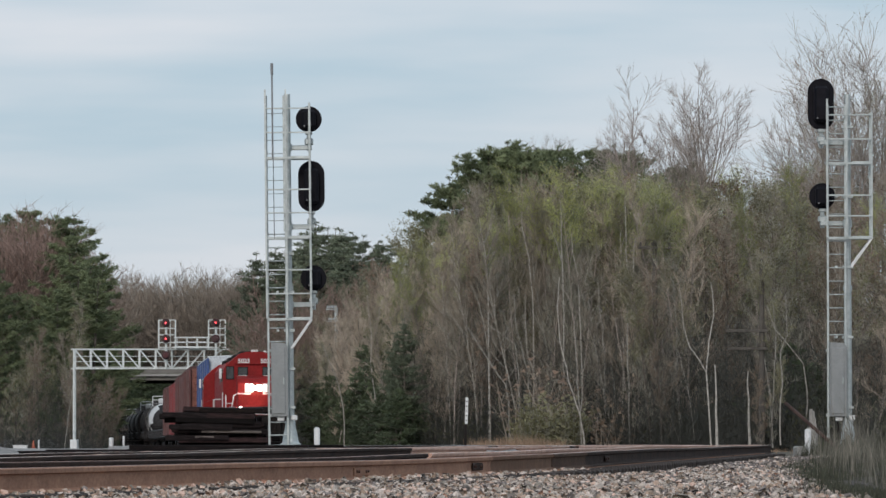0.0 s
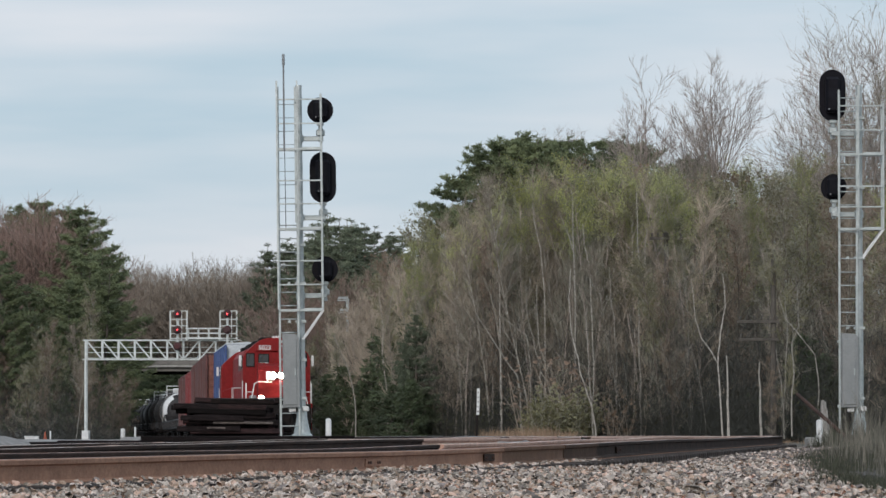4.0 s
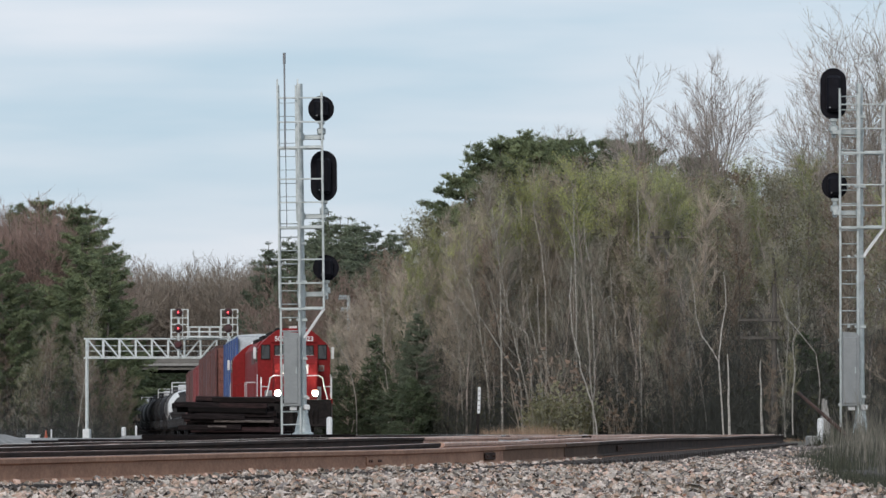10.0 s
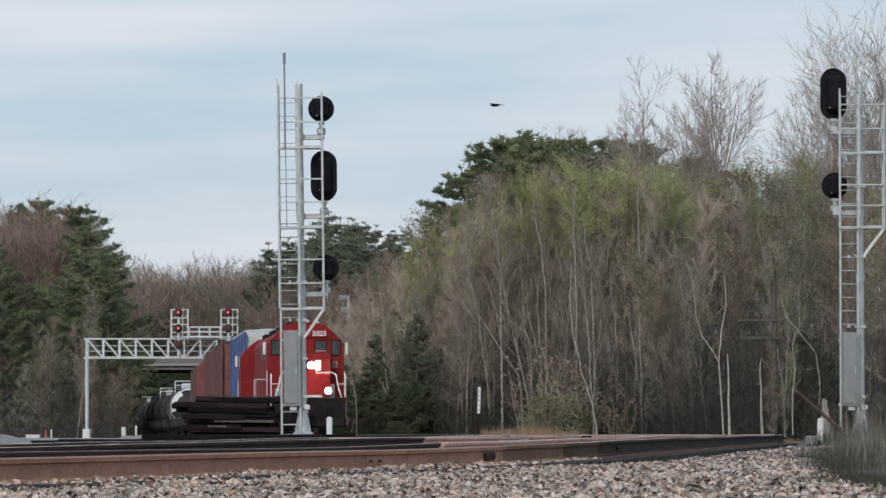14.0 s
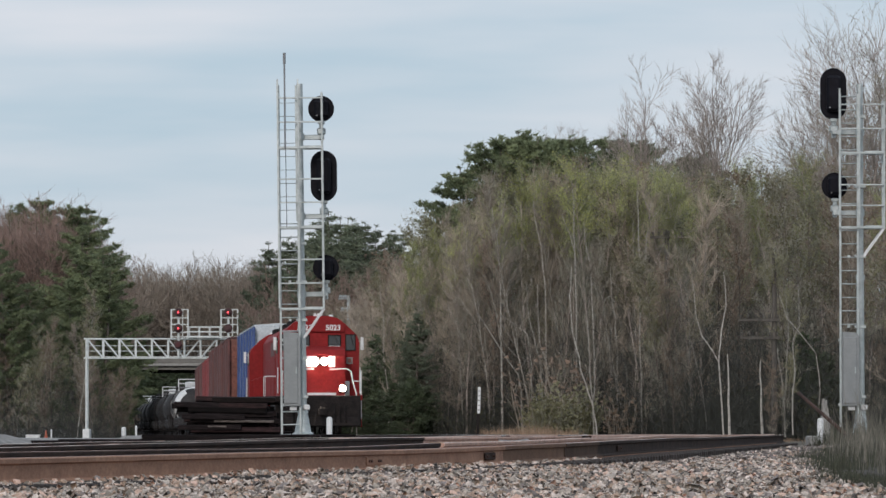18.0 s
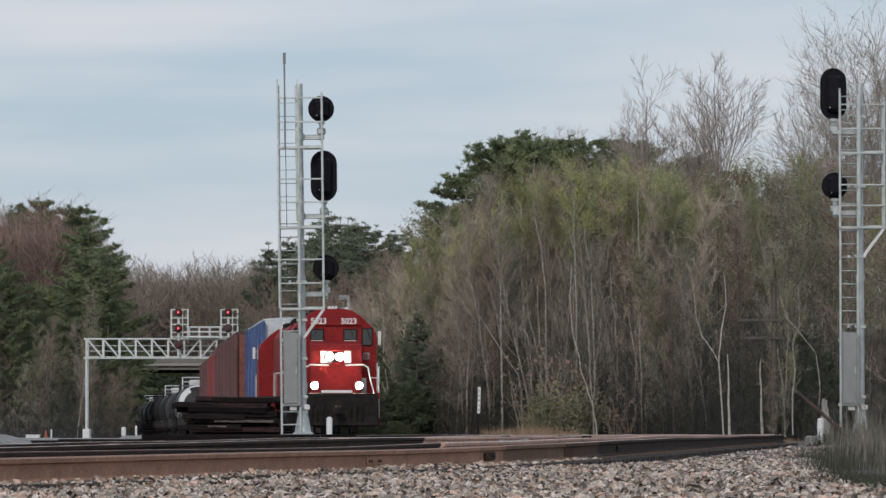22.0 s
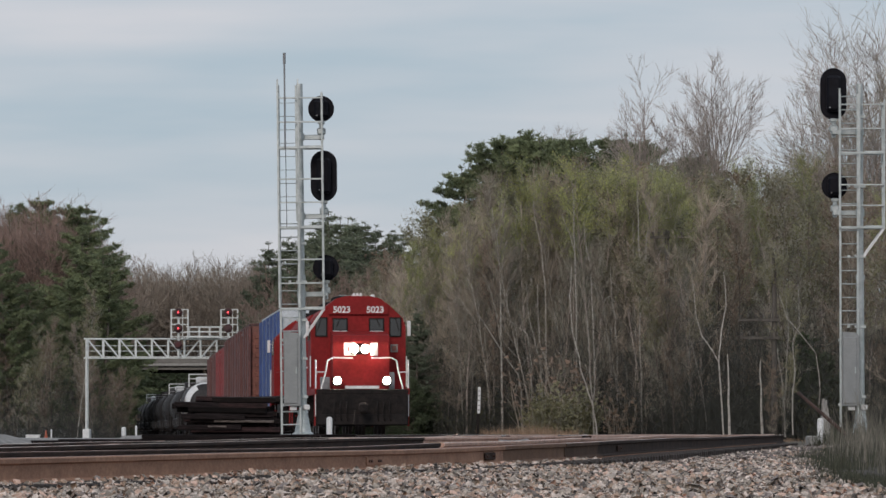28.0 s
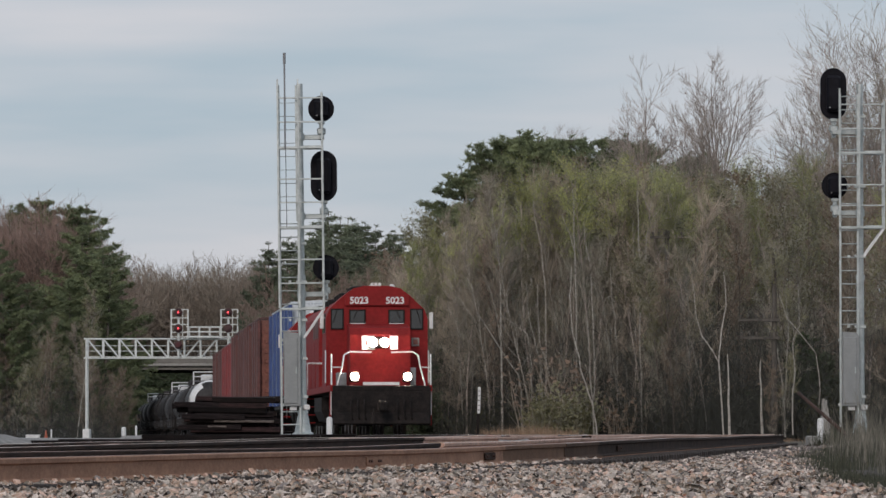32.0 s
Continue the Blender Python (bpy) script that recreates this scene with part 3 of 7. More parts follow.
def lettering(text, size, mat, depth=0.012):
    """Characters as a mesh, standing in the x-z plane and read from +y."""
    cu = bpy.data.curves.new("lettering", "FONT")
    cu.body, cu.size, cu.extrude, cu.align_x, cu.align_y = text, size, depth, "CENTER", "CENTER"
    cu.offset = 0.008
    tmp = new("lettering", cu)
    me = bpy.data.meshes.new_from_object(tmp.evaluated_get(bpy.context.evaluated_depsgraph_get()))
    bpy.data.objects.remove(tmp)
    me.transform(Matrix(((-1, 0, 0, 0), (0, 0, 1, 0), (0, 1, 0, 0), (0, 0, 0, 1))))
    me.materials.clear()
    me.materials.append(MAT[mat])
    return me


def locomotive(lit, label):
    L = thing("locomotive", label, "locomotive", "locomotives at the head of the train")
    sets = truck(L, 6.1, 3, 2.05, 0.508) + truck(L, -6.1, 3, 2.05, 0.508)
    d = Geo().box((0, 0, 1.42), (3.06, 19.6, 0.16), bevel=0.02)
    d.box((0, 0, 1.24), (1.9, 19.4, 0.22))
    part("deck", d, "under", L, "dark walkway deck and underframe")
    part("side_sill", Geo().box((-1.5, 0, 1.42), (0.08, 19.6, 0.2), bevel=0.01), "red", L)
    part("side_sill", Geo().box((1.5, 0, 1.42), (0.08, 19.6, 0.2), bevel=0.01), "red", L)
    ft = Geo().extrude([(-1.35, 0.45), (1.35, 0.45), (1.5, 0.75), (1.5, 1.2), (-1.5, 1.2), (-1.5, 0.75)], -2.7, 2.7)
    part("fuel_tank", ft, "under", L, "black fuel tank slung between the trucks")
    for s in (1, -1):
        p = Geo().extrude([(-1.5, 0.32), (1.5, 0.32), (1.5, 1.35), (-1.5, 1.35)], s * 9.72, s * 9.80)
        p.box((0, s * 9.85, 0.5), (2.9, 0.12, 0.36), pose(0, 0, 0, s * 18).to_3x3(), 0.02)
        part("pilot", p, "under", L, "black pilot plate and plough")
        coupler(L, s * 10.1, s)
        for sx in (-0.9, -0.7, -0.5, 0.5, 0.7, 0.9):
            hose = Geo().path([(sx, s * 9.85, 1.1), (sx + 0.03, s * 10.0, 0.85), (sx, s * 9.98, 0.55), (sx - 0.05, s * 9.9, 0.45)], 0.025, 6)
            part("air_hose", hose, "under", L)
        for sx in (-1, 1):
            st = Geo()
            for k in range(4):
                st.box((sx * 1.36, s * 9.35, 0.42 + k * 0.27), (0.32, 0.5, 0.035), bevel=0.008)
            for yy in (9.1, 9.62):
                st.box((sx * 1.52, s * yy, 0.85), (0.03, 0.06, 1.1))
            part("step_well", st, "red", L, "red corner steps")
    # cab, nose and hood
    roof = [(-1.56, 1.5), (1.56, 1.5), (1.56, 3.58), (1.46, 3.86), (1.02, 4.28), (0.72, 4.50), (0.4, 4.58), (-0.4, 4.58), (-0.72, 4.50), (-1.02, 4.28), (-1.46, 3.86), (-1.56, 3.58)]
    cab = part("cab", Geo().extrude(roof, 4.7, 7.3), "red", L, "bright red driver's cab")
    visor = Geo().extrude([(-0.98, 3.98), (0.98, 3.98), (0.98, 4.28), (0.70, 4.48), (0.4, 4.55), (-0.4, 4.55), (-0.70, 4.48), (-0.98, 4.28)], 7.3, 7.42)
    part("number_housing", visor, "red", cab)
    for sx in (-1, 1):
        for (w, h, x, z, nm) in ((0.36, 0.60, 1.22, 3.56, "windscreen"), (0.46, 0.38, 0.60, 3.64, "windscreen")):
            win = part(nm, Geo().box((sx * x, 7.315, z), (w, 0.03, h), bevel=0.01), "glass", cab, "dark cab window")
            fr = Geo()
            for dx in (-1, 1):
                fr.box((sx * x + dx * w / 2, 7.325, z), (0.04, 0.05, h + 0.04))
                fr.box((sx * x, 7.325, z + dx * h / 2), (w, 0.05, 0.04))
            part("window_frame", fr, "under", win)
            wp = Geo().path([(sx * x, 7.35, z + h * 0.5), (sx * (x + 0.12), 7.36, z - h * 0.2)], 0.012, 5)
            part("wiper", wp, "under", win)
        part("white_sill", Geo().box((sx * 0.60, 7.35, 3.42), (0.44, 0.03, 0.03)), "white", cab)
        for y in (5.3, 6.3):
            part("side_window", Geo().box((sx * 1.565, y, 3.45), (0.03, 0.75, 0.6), bevel=0.01), "glass", cab, "dark cab side window")
        mr = Geo().box((sx * 1.68, 7.05, 3.52), (0.12, 0.04, 0.5), bevel=0.015)
        mr.tube((sx * 1.56, 7.05, 3.6), (sx * 1.68, 7.05, 3.6), 0.012, n=5)
        part("wind_deflector", mr, "white", cab, "white mirror and wind deflector")
        part("number_board", lettering("5023", 0.29, "white"), None, cab, "white road number", m=pose(-sx * 0.55, 7.43, 4.12))
    part("crest", Geo().box((-1.18, 7.32, 2.86), (0.24, 0.03, 0.26), bevel=0.01), "tankstreak", cab, "pale square crest")
    part("crest_mark", Geo().box((-1.18, 7.34, 2.86), (0.14, 0.02, 0.15)), "brownend", cab)
    nose = part("nose", Geo().extrude([(7.3, 1.5), (9.05, 1.5), (9.12, 3.05), (9.0, 3.25), (7.3, 3.42)], -0.92, 0.92, "x"), "red", L, "red short hood with a pale block emblem")
    part("emblem", Geo().box((0.36, 9.13, 2.80), (0.40, 0.02, 0.42), bevel=0.01), "white", nose, "white block emblem")
    part("emblem_gap", Geo().box((0.34, 9.145, 2.80), (0.20, 0.02, 0.16)), "red", nose)
    part("emblem", Geo().box((-0.42, 9.13, 2.80), (0.24, 0.02, 0.42), bevel=0.01), "white", nose)
    hl = Geo().box((0.05, 9.16, 2.81), (0.62, 0.10, 0.34), bevel=0.05)
    hh = part("headlight_housing", hl, "under", nose)
    for sx in (-0.13, 0.23):
        part("headlight", Geo().lathe([(9.17, 0.13), (9.225, 0.135), (9.235, 0.10)], 20, "y", (sx, 0, 2.81)), "lamp" if lit else "glass", hh, "lit round headlight lens")
    for sx in (-1, 1):
        dl = Geo().box((sx * 0.80, 9.55, 1.76), (0.30, 0.22, 0.32), bevel=0.04)
        dh = part("ditch_light_housing", dl, "under", L)
        part("ditch_light", Geo().lathe([(9.64, 0.115), (9.69, 0.12), (9.70, 0.09)], 20, "y", (sx * 0.80, 0, 1.77)), "lamp" if lit else "glass", dh, "lit round ditch light")
    part("deck_box", Geo().box((-0.92, 8.6, 1.78), (0.36, 0.7, 0.55), bevel=0.02), "greydoor", L, "grey steel deck box")
    part("deck_box", Geo().box((1.15, 8.6, 1.70), (0.3, 0.7, 0.4), bevel=0.02), "greydoor", L)
    part("drop_step", Geo().box((0, 9.72, 1.56), (1.1, 0.06, 0.09)).box((0, 9.72, 1.38), (2.6, 0.05, 0.05)), "white", L, "white edge of the drop step")
    hood = part("long_hood", Geo().extrude([(-0.95, 1.5), (0.95, 1.5), (0.95, 4.05), (0.72, 4.40), (0.4, 4.48), (-0.4, 4.48), (-0.72, 4.40), (-0.95, 4.05)], -9.2, 4.7), "red", L, "red long hood over the engine")
    for y in (-5.0, -6.6, -8.2, 1.2, 2.6):
        part("roof_fan", Geo().lathe([(4.46, 0.62), (4.66, 0.62), (4.70, 0.5)], 18, "z", (0, y, 0)), "under", hood)
    for sx in (-1, 1):
        for k in range(12):
            part("hood_door", Geo().box((sx * 0.955, -8.6 + k * 1.1, 2.45), (0.03, 0.98, 1.6), bevel=0.01), "red", hood)
        for y in (-7.9, -6.6, -5.3):
            part("radiator_grille", Geo().box((sx * 0.955, y, 3.65), (0.03, 1.1, 0.6)), "brown", hood)
    part("exhaust_stack", Geo().box((0, -1.0, 4.6), (0.5, 0.9, 0.26), bevel=0.03), "under", hood)
    horn = Geo()
    for k, x in enumerate((-0.12, 0, 0.12)):
        horn.lathe([(6.2, 0.02), (6.5 + k * 0.05, 0.022), (6.62 + k * 0.05, 0.05)], 10, "y", (x, 0, 4.65))
    horn.box((0, 6.2, 4.60), (0.34, 0.1, 0.08))
    part("horn", horn, "white", cab, "pale roof horn cluster")
    part("antenna_dome", Geo().lathe([(4.56, 0.09), (4.62, 0.08), (4.65, 0.03)], 12, "z", (-0.5, 6.6, 0)), "white", cab)
    # handrails
    for sx in (-1, 1):
        h = Geo().path([(sx * 1.50, 9.66, 0.62), (sx * 1.50, 9.66, 2.05), (sx * 1.50, 9.62, 2.45)], 0.026)
        h.path([(sx * 1.32, 9.70, 0.62), (sx * 1.32, 9.70, 1.55), (sx * 1.18, 9.70, 2.05), (sx * 1.12, 9.70, 2.42), (sx * 0.95, 9.70, 2.52), (sx * 0.3, 9.70, 2.50)], 0.024)
        h.path([(sx * 1.16, 9.70, 2.05), (sx * 1.5, 9.66, 2.05)], 0.018)
        part("end_handrail", h, "white", L, "white end handrail")
        r = Geo().path([(sx * 1.48, 4.5, 2.45), (sx * 1.48, -9.3, 2.45)], 0.008)
        for k in range(5):
            r.path([(sx * 1.48, 4.4 - k * 3.4, 1.5), (sx * 1.48, 4.4 - k * 3.4, 2.45)], 0.008)
        part("side_handrail", r, "red", L, "thin red side handrail")
        gr = Geo().path([(sx * 1.58, 7.38, 1.6), (sx * 1.58, 7.38, 2.6)], 0.02)
        part("grab_iron", gr, "white", L)
    part("rear_handrail", Geo().path([(-1.45, -9.7, 1.5), (-1.45, -9.7, 2.45), (1.45, -9.7, 2.45), (1.45, -9.7, 1.5)], 0.02), "white", L)
    return L, sets, 12.2


def freight_car(name, L, H, body_mat, end_mat, top_mat, roof_mat, label, ribs, band, W=1.50):
    """A house car of length L over the ends."""
    C = thing(name, label, "boxcar", "freight cars of the train")
    h = L / 2
    sets = truck(C, h - 2.4, 2, 1.78, 0.46) + truck(C, -h + 2.4, 2, 1.78, 0.46)
    # blue and brown bodies are a tone darker than their posts
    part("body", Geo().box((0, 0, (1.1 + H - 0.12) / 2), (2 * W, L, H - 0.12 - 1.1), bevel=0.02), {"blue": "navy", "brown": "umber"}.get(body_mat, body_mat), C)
    part("roof", Geo().extrude([(-W - 0.03, H - 0.14), (W + 0.03, H - 0.14), (W + 0.03, H - 0.08), (0, H), (-W - 0.03, H - 0.08)], -h, h), roof_mat, C)
    part("underframe", Geo().box((0, 0, 0.95), (0.6, L - 0.4, 0.4)).box((0, 0, 1.05), (2.8, L - 0.3, 0.14)), "under", C)
    for sx in (-1, 1):
        n = ribs
        for k in range(n + 1):
            y = -h + 0.12 + (L - 0.24) * k / n
            if abs(y) < 1.6:
                continue
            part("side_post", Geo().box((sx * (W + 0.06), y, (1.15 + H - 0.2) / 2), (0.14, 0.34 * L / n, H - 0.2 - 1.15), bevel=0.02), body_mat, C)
        dr = part("door", Geo().box((sx * (W + 0.05), 0, (1.2 + H - 0.35) / 2), (0.07, 3.1, H - 0.35 - 1.2), bevel=0.02), body_mat, C)
        for y in (-1.2, -0.4, 0.4, 1.2):
            part("door_post", Geo().box((sx * (W + 0.10), y, (1.2 + H - 0.35) / 2), (0.04, 0.08, H - 0.6 - 1.2)), body_mat, dr)
    for s in (1, -1):
        end = part("end_panel", Geo().box((0, s * (h + 0.02), (1.1 + H - 0.2) / 2), (2 * W - 0.06, 0.05, H - 0.2 - 1.1), bevel=0.01), end_mat, C)
        nz = int((H - 1.5) / 0.42)
        for k in range(nz):
            z = 1.45 + k * 0.42
            if band and z > H - band - 0.2:
                continue
            part("corrugation", Geo().box((0, s * (h + 0.06), z), (2 * W - 0.4, 0.07, 0.20), bevel=0.03), end_mat, end)
        if band:
            part("height_band", Geo().box((0, s * (h + 0.06), H - 0.12 - band / 2), (2 * W + 0.02, 0.05, band - 0.06), bevel=0.01), top_mat, end, "white upper band of the end")
        lad = Geo()
        for x in (-W + 0.08, -W + 0.5):
            lad.tube((x, s * (h + 0.14), 0.9), (x, s * (h + 0.14), H * 0.62), 0.02, n=5)
        for k in range(8):
            z = 1.0 + k * 0.3
            lad.tube((-W + 0.08, s * (h + 0.14), z), (-W + 0.5, s * (h + 0.14), z), 0.016, n=5)
        part("end_ladder", lad, "white" if name != "blue_boxcar" else end_mat, C, "end ladder")
        bw = Geo().lathe([(s * (h + 0.16), 0.26), (s * (h + 0.19), 0.26)], 14, "y", (0.6, 0, 2.6))
        part("brake_wheel", bw, "under", C)
        coupler(C, s * (h + 0.35), s)
    return C, sets, L - 4.8


def tank_car(L, label, streak, cap_mat, pale_end=False, railing=True):
    C = thing("tank_car", label, "tank car", "tank cars of the train")
    h = L / 2
    sets = truck(C, h - 1.9, 2, 1.78, 0.46) + truck(C, -h + 1.9, 2, 1.78, 0.46)
    R, zc = 1.45, 2.62
    prof = [(-h + 0.35, 0.1), (-h + 0.40, 0.6), (-h + 0.55, 1.05), (-h + 0.8, 1.35), (-h + 1.1, R), (h - 1.1, R), (h - 0.8, 1.35), (h - 0.55, 1.05), (h - 0.40, 0.6), (h - 0.35, 0.1)]
    part("tank", Geo().lathe(prof, 28, "y", (0, 0, zc)), "tank", C, "round black tank", True)
    if pale_end:
        ring = [(h - 1.06, R + 0.012), (h - 0.79, 1.37), (h - 0.54, 1.07), (h - 0.385, 0.66)]
        spill = Geo()
        for q in range(-45, 100, 6):
            far = 1 if q > 60 or q < -20 else 2
            for u, v in zip(ring[:far], ring[1:far + 1]):
                c = [(r * math.cos(radians(w)), y, zc + r * math.sin(radians(w))) for (y, r), w in ((u, q), (u, q + 6), (v, q + 6), (v, q))]
                spill.put(c, [(0, 1, 2, 3)])
        part("end_spill", spill, "white", C, "whitish spill running down the tank's end")
        rnd = random.Random(4)
        for q in (38, 25, 12, 0, -12):
            w, r1 = radians(q), R + 0.02
            drip = Geo().box((r1 * math.cos(w), h - 1.0 + rnd.uniform(-0.2, 0.1), zc + r1 * math.sin(w) - 0.5), (0.03, rnd.uniform(0.08, 0.2), rnd.uniform(0.7, 1.3)), bevel=0.01)
            part("drip", drip, "tankstreak", C, "pale dried drip")
    part("end_sill", Geo().box((0, h - 0.6, 1.05), (2.6, 1.3, 0.3), bevel=0.02), "under", C)
    part("end_sill", Geo().box((0, -h + 0.6, 1.05), (2.6, 1.3, 0.3), bevel=0.02), "under", C)
    for y in (h - 2.0, -h + 2.0):
        part("saddle", Geo().extrude([(-1.4, 1.0), (1.4, 1.0), (1.3, 1.9), (-1.3, 1.9)], y - 0.3, y + 0.3), "under", C)
        if cap_mat != "tank":
            part("tank_band", Geo().lathe([(y - 0.07, R + 0.02), (y + 0.07, R + 0.02)], 28, "y", (0, 0, zc)), cap_mat, C, "pale band round the tank", True)
    dome = part("manway", Geo().lathe([(zc + R - 0.1, 0.45), (zc + R + 0.45, 0.45), (zc + R + 0.5, 0.3)], 16, "z"), "white" if railing else "tank", C, "manway housing")
    if railing:
        top = zc + R + 0.68
        bars = [((sx * 0.95, y, zc + R - 0.2), (sx * 0.95, y, top)) for sx in (-1, 1) for y in (-0.8, 0, 0.8)]
        bars += [((sx * 0.95, -0.8, z), (sx * 0.95, 0.8, z)) for sx in (-1, 1) for z in (top, top - 0.32)]
        bars += [((-0.95, y, z), (0.95, y, z)) for y in (-0.8, 0.8) for z in (top, top - 0.32)]
        for p, q in bars:
            part("railing_bar", Geo().tube(p, q, 0.03, n=6), "white", C, "white bar of the top railing")
    part("platform", Geo().box((0, 0, zc + R + 0.05), (2.0, 1.7, 0.05)), "greydoor", C)
    for sx in (-1, 1):
        ld = Geo()
        for dy in (-0.22, 0.22):
            ld.path([(sx * 1.0, dy, zc + R + 0.05), (sx * 1.6, dy, zc + 0.3), (sx * 1.6, dy, 0.8)], 0.025, 5)
        for k in range(9):
            ld.tube((sx * 1.6, -0.22, 0.9 + 0.25 * k), (sx * 1.6, 0.22, 0.9 + 0.25 * k), 0.018, n=5)
        part("side_ladder", ld, "under", C, "dark side ladder")
    if streak:
        for sx in (-1, 1):
            k = Geo()
            a = [(math.radians(q)) for q in range(-30, 91, 10)]
            vs, fs = [], []
            for y in (0.95, 0.45):
                for w2 in a:
                    vs.append((sx * (R + 0.012) * math.cos(w2), y, zc + (R + 0.012) * math.sin(w2)))
            m2 = len(a)
            fs = [(i, i + 1, m2 + i + 1, m2 + i) for i in range(m2 - 1)]
            vs2 = [(x * 0.995, y, (z - zc) * 0.995 + zc) for x, y, z in vs]
            k.put(vs, fs).put(vs2, fs)
            part("spill_streak", k, "tankstreak", C, "pale spilled streak down the tank")
    for s in (1, -1):
        coupler(C, s * (h + 0.1), s)
        er = Geo().path([(-1.3, s * (h - 0.1), 1.1), (-1.3, s * (h - 0.1), 2.1), (1.3, s * (h - 0.1), 2.1), (1.3, s * (h - 0.1), 1.1)], 0.028, 5)
        part("end_rail", er, "under", C, "dark end railing")
    return C, sets, L - 3.8


def gondola(L, H, label):
    C = thing("gondola_car", label, "gondola car", "freight cars of the train")
    h = L / 2
    sets = truck(C, h - 2.2, 2, 1.78, 0.46) + truck(C, -h + 2.2, 2, 1.78, 0.46)
    part("floor", Geo().box((0, 0, 1.1), (2.9, L, 0.16)), "under", C)
    for sx in (-1, 1):
        part("side", Geo().box((sx * 1.45, 0, (1.1 + H) / 2), (0.06, L, H - 1.1), bevel=0.01), "tank", C)
        part("top_chord", Geo().box((sx * 1.47, 0, H), (0.16, L, 0.12), bevel=0.02), "tank", C)
        for k in range(11):
            part("side_post", Geo().box((sx * 1.52, -h + 0.2 + k * (L - 0.4) / 10, (1.1 + H) / 2), (0.1, 0.14, H - 1.2), bevel=0.02), "tank", C)
    for s in (-1, 1):
        part("end", Geo().box((0, s * h, (1.1 + H) / 2), (2.96, 0.08, H - 1.1), bevel=0.01), "tank", C)
        coupler(C, s * (h + 0.3), s)
    return C, sets, L - 4.4


TRAIN = []      # car, its wheelsets, truck centres apart, place behind the lead engine's middle, reversed


def couple():
    back = 0.0
    last = None
    for made, length, rev in (
            (locomotive(True, "bright red diesel locomotive with lit headlights"), 21.0, False),
            (locomotive(False, "red diesel locomotive coupled back to back behind the first"), 21.0, True),
            (freight_car("blue_boxcar", 19.6, 5.18, "blue", "blue", "cream", "cream", "tall narrow blue car with a white upper end", 5, 0.95, 1.08), 20.8, False),
            (freight_car("brown_boxcar", 16.2, 5.05, "brown", "brownend", "brown", "brown", "oxide brown ribbed boxcar with a rusty end", 6, 0, 1.56), 17.4, False),
            (freight_car("brown_boxcar", 16.2, 5.0, "brown", "brown", "brown", "brown", "oxide brown ribbed boxcar", 6, 0, 1.56), 17.4, False),
            (freight_car("red_boxcar", 16.2, 4.75, "redcar", "redcar", "redcar", "redcar", "faded red boxcar with a white end ladder", 8, 0), 17.4, False),
            (freight_car("red_boxcar", 16.2, 4.72, "brown", "redcar", "redcar", "brown", "dark red-brown ribbed boxcar", 6, 0), 17.4, False),
            *((gondola(18.6, 1.65, "low black gondola car in the train"), 20.0, False) for k in range(3)),
            (tank_car(15.2, "black tank car with white-streaked end and railings", True, "tankstreak", True), 16.6, False),
            (gondola(13.6, 1.65, "low black gondola car in the train"), 15.0, False),
            (tank_car(15.2, "black tank car with a pale spill streak", True, "tank", False, False), 16.6, False),
            (gondola(13.6, 1.65, "low black gondola car in the train"), 15.0, False),
            (tank_car(15.2, "black tank car with white top railing", True, "tank"), 16.6, False),
            *(c for k in range(6) for c in ((gondola(13.6, 1.65, "low black gondola car in the train"), 15.0, False),
                                            (tank_car(15.2, "black tank car with a pale streak and top railing" if k == 3 else "plain black tank car in the bend", k == 3, "tank", False, k == 3), 16.6, False)))):
        if last is not None:
            back += (last + length) / 2
        last = length
        TRAIN.append((*made, back, rev))


couple()

_seg = np.hypot(np.diff(LX), np.diff(LY))
ARC = np.concatenate([[0], np.cumsum(_seg)])


def on_line(a):
    """The place on the main line's rail tops at arc length a from its near end."""
    y = float(np.interp(a, ARC, LY))
    return Vector((line_x(y), y, bed(y) + 0.1835))


def arc_at(y):
    return float(np.interp(y, LY, ARC))


SPEED = 2.865
FRONT = arc_at(156.4) + 6.75      # middle of the lead engine at the last moment


def train_rows(apart, back, rev, times):
    rows = []
    for t in times:
        a = FRONT + SPEED * (32.0 - t) + back
        p, q = on_line(a - apart / 2), on_line(a + apart / 2)
        fwd = (p - q).normalized() * (-1 if rev else 1)
        right = fwd.cross(Vector((0, 0, 1))).normalized()
        up = right.cross(fwd)
        m = Matrix((right, fwd, up)).transposed().to_4x4()
        m.translation = (p + q) / 2
        rows.append((t, m))
    return rows


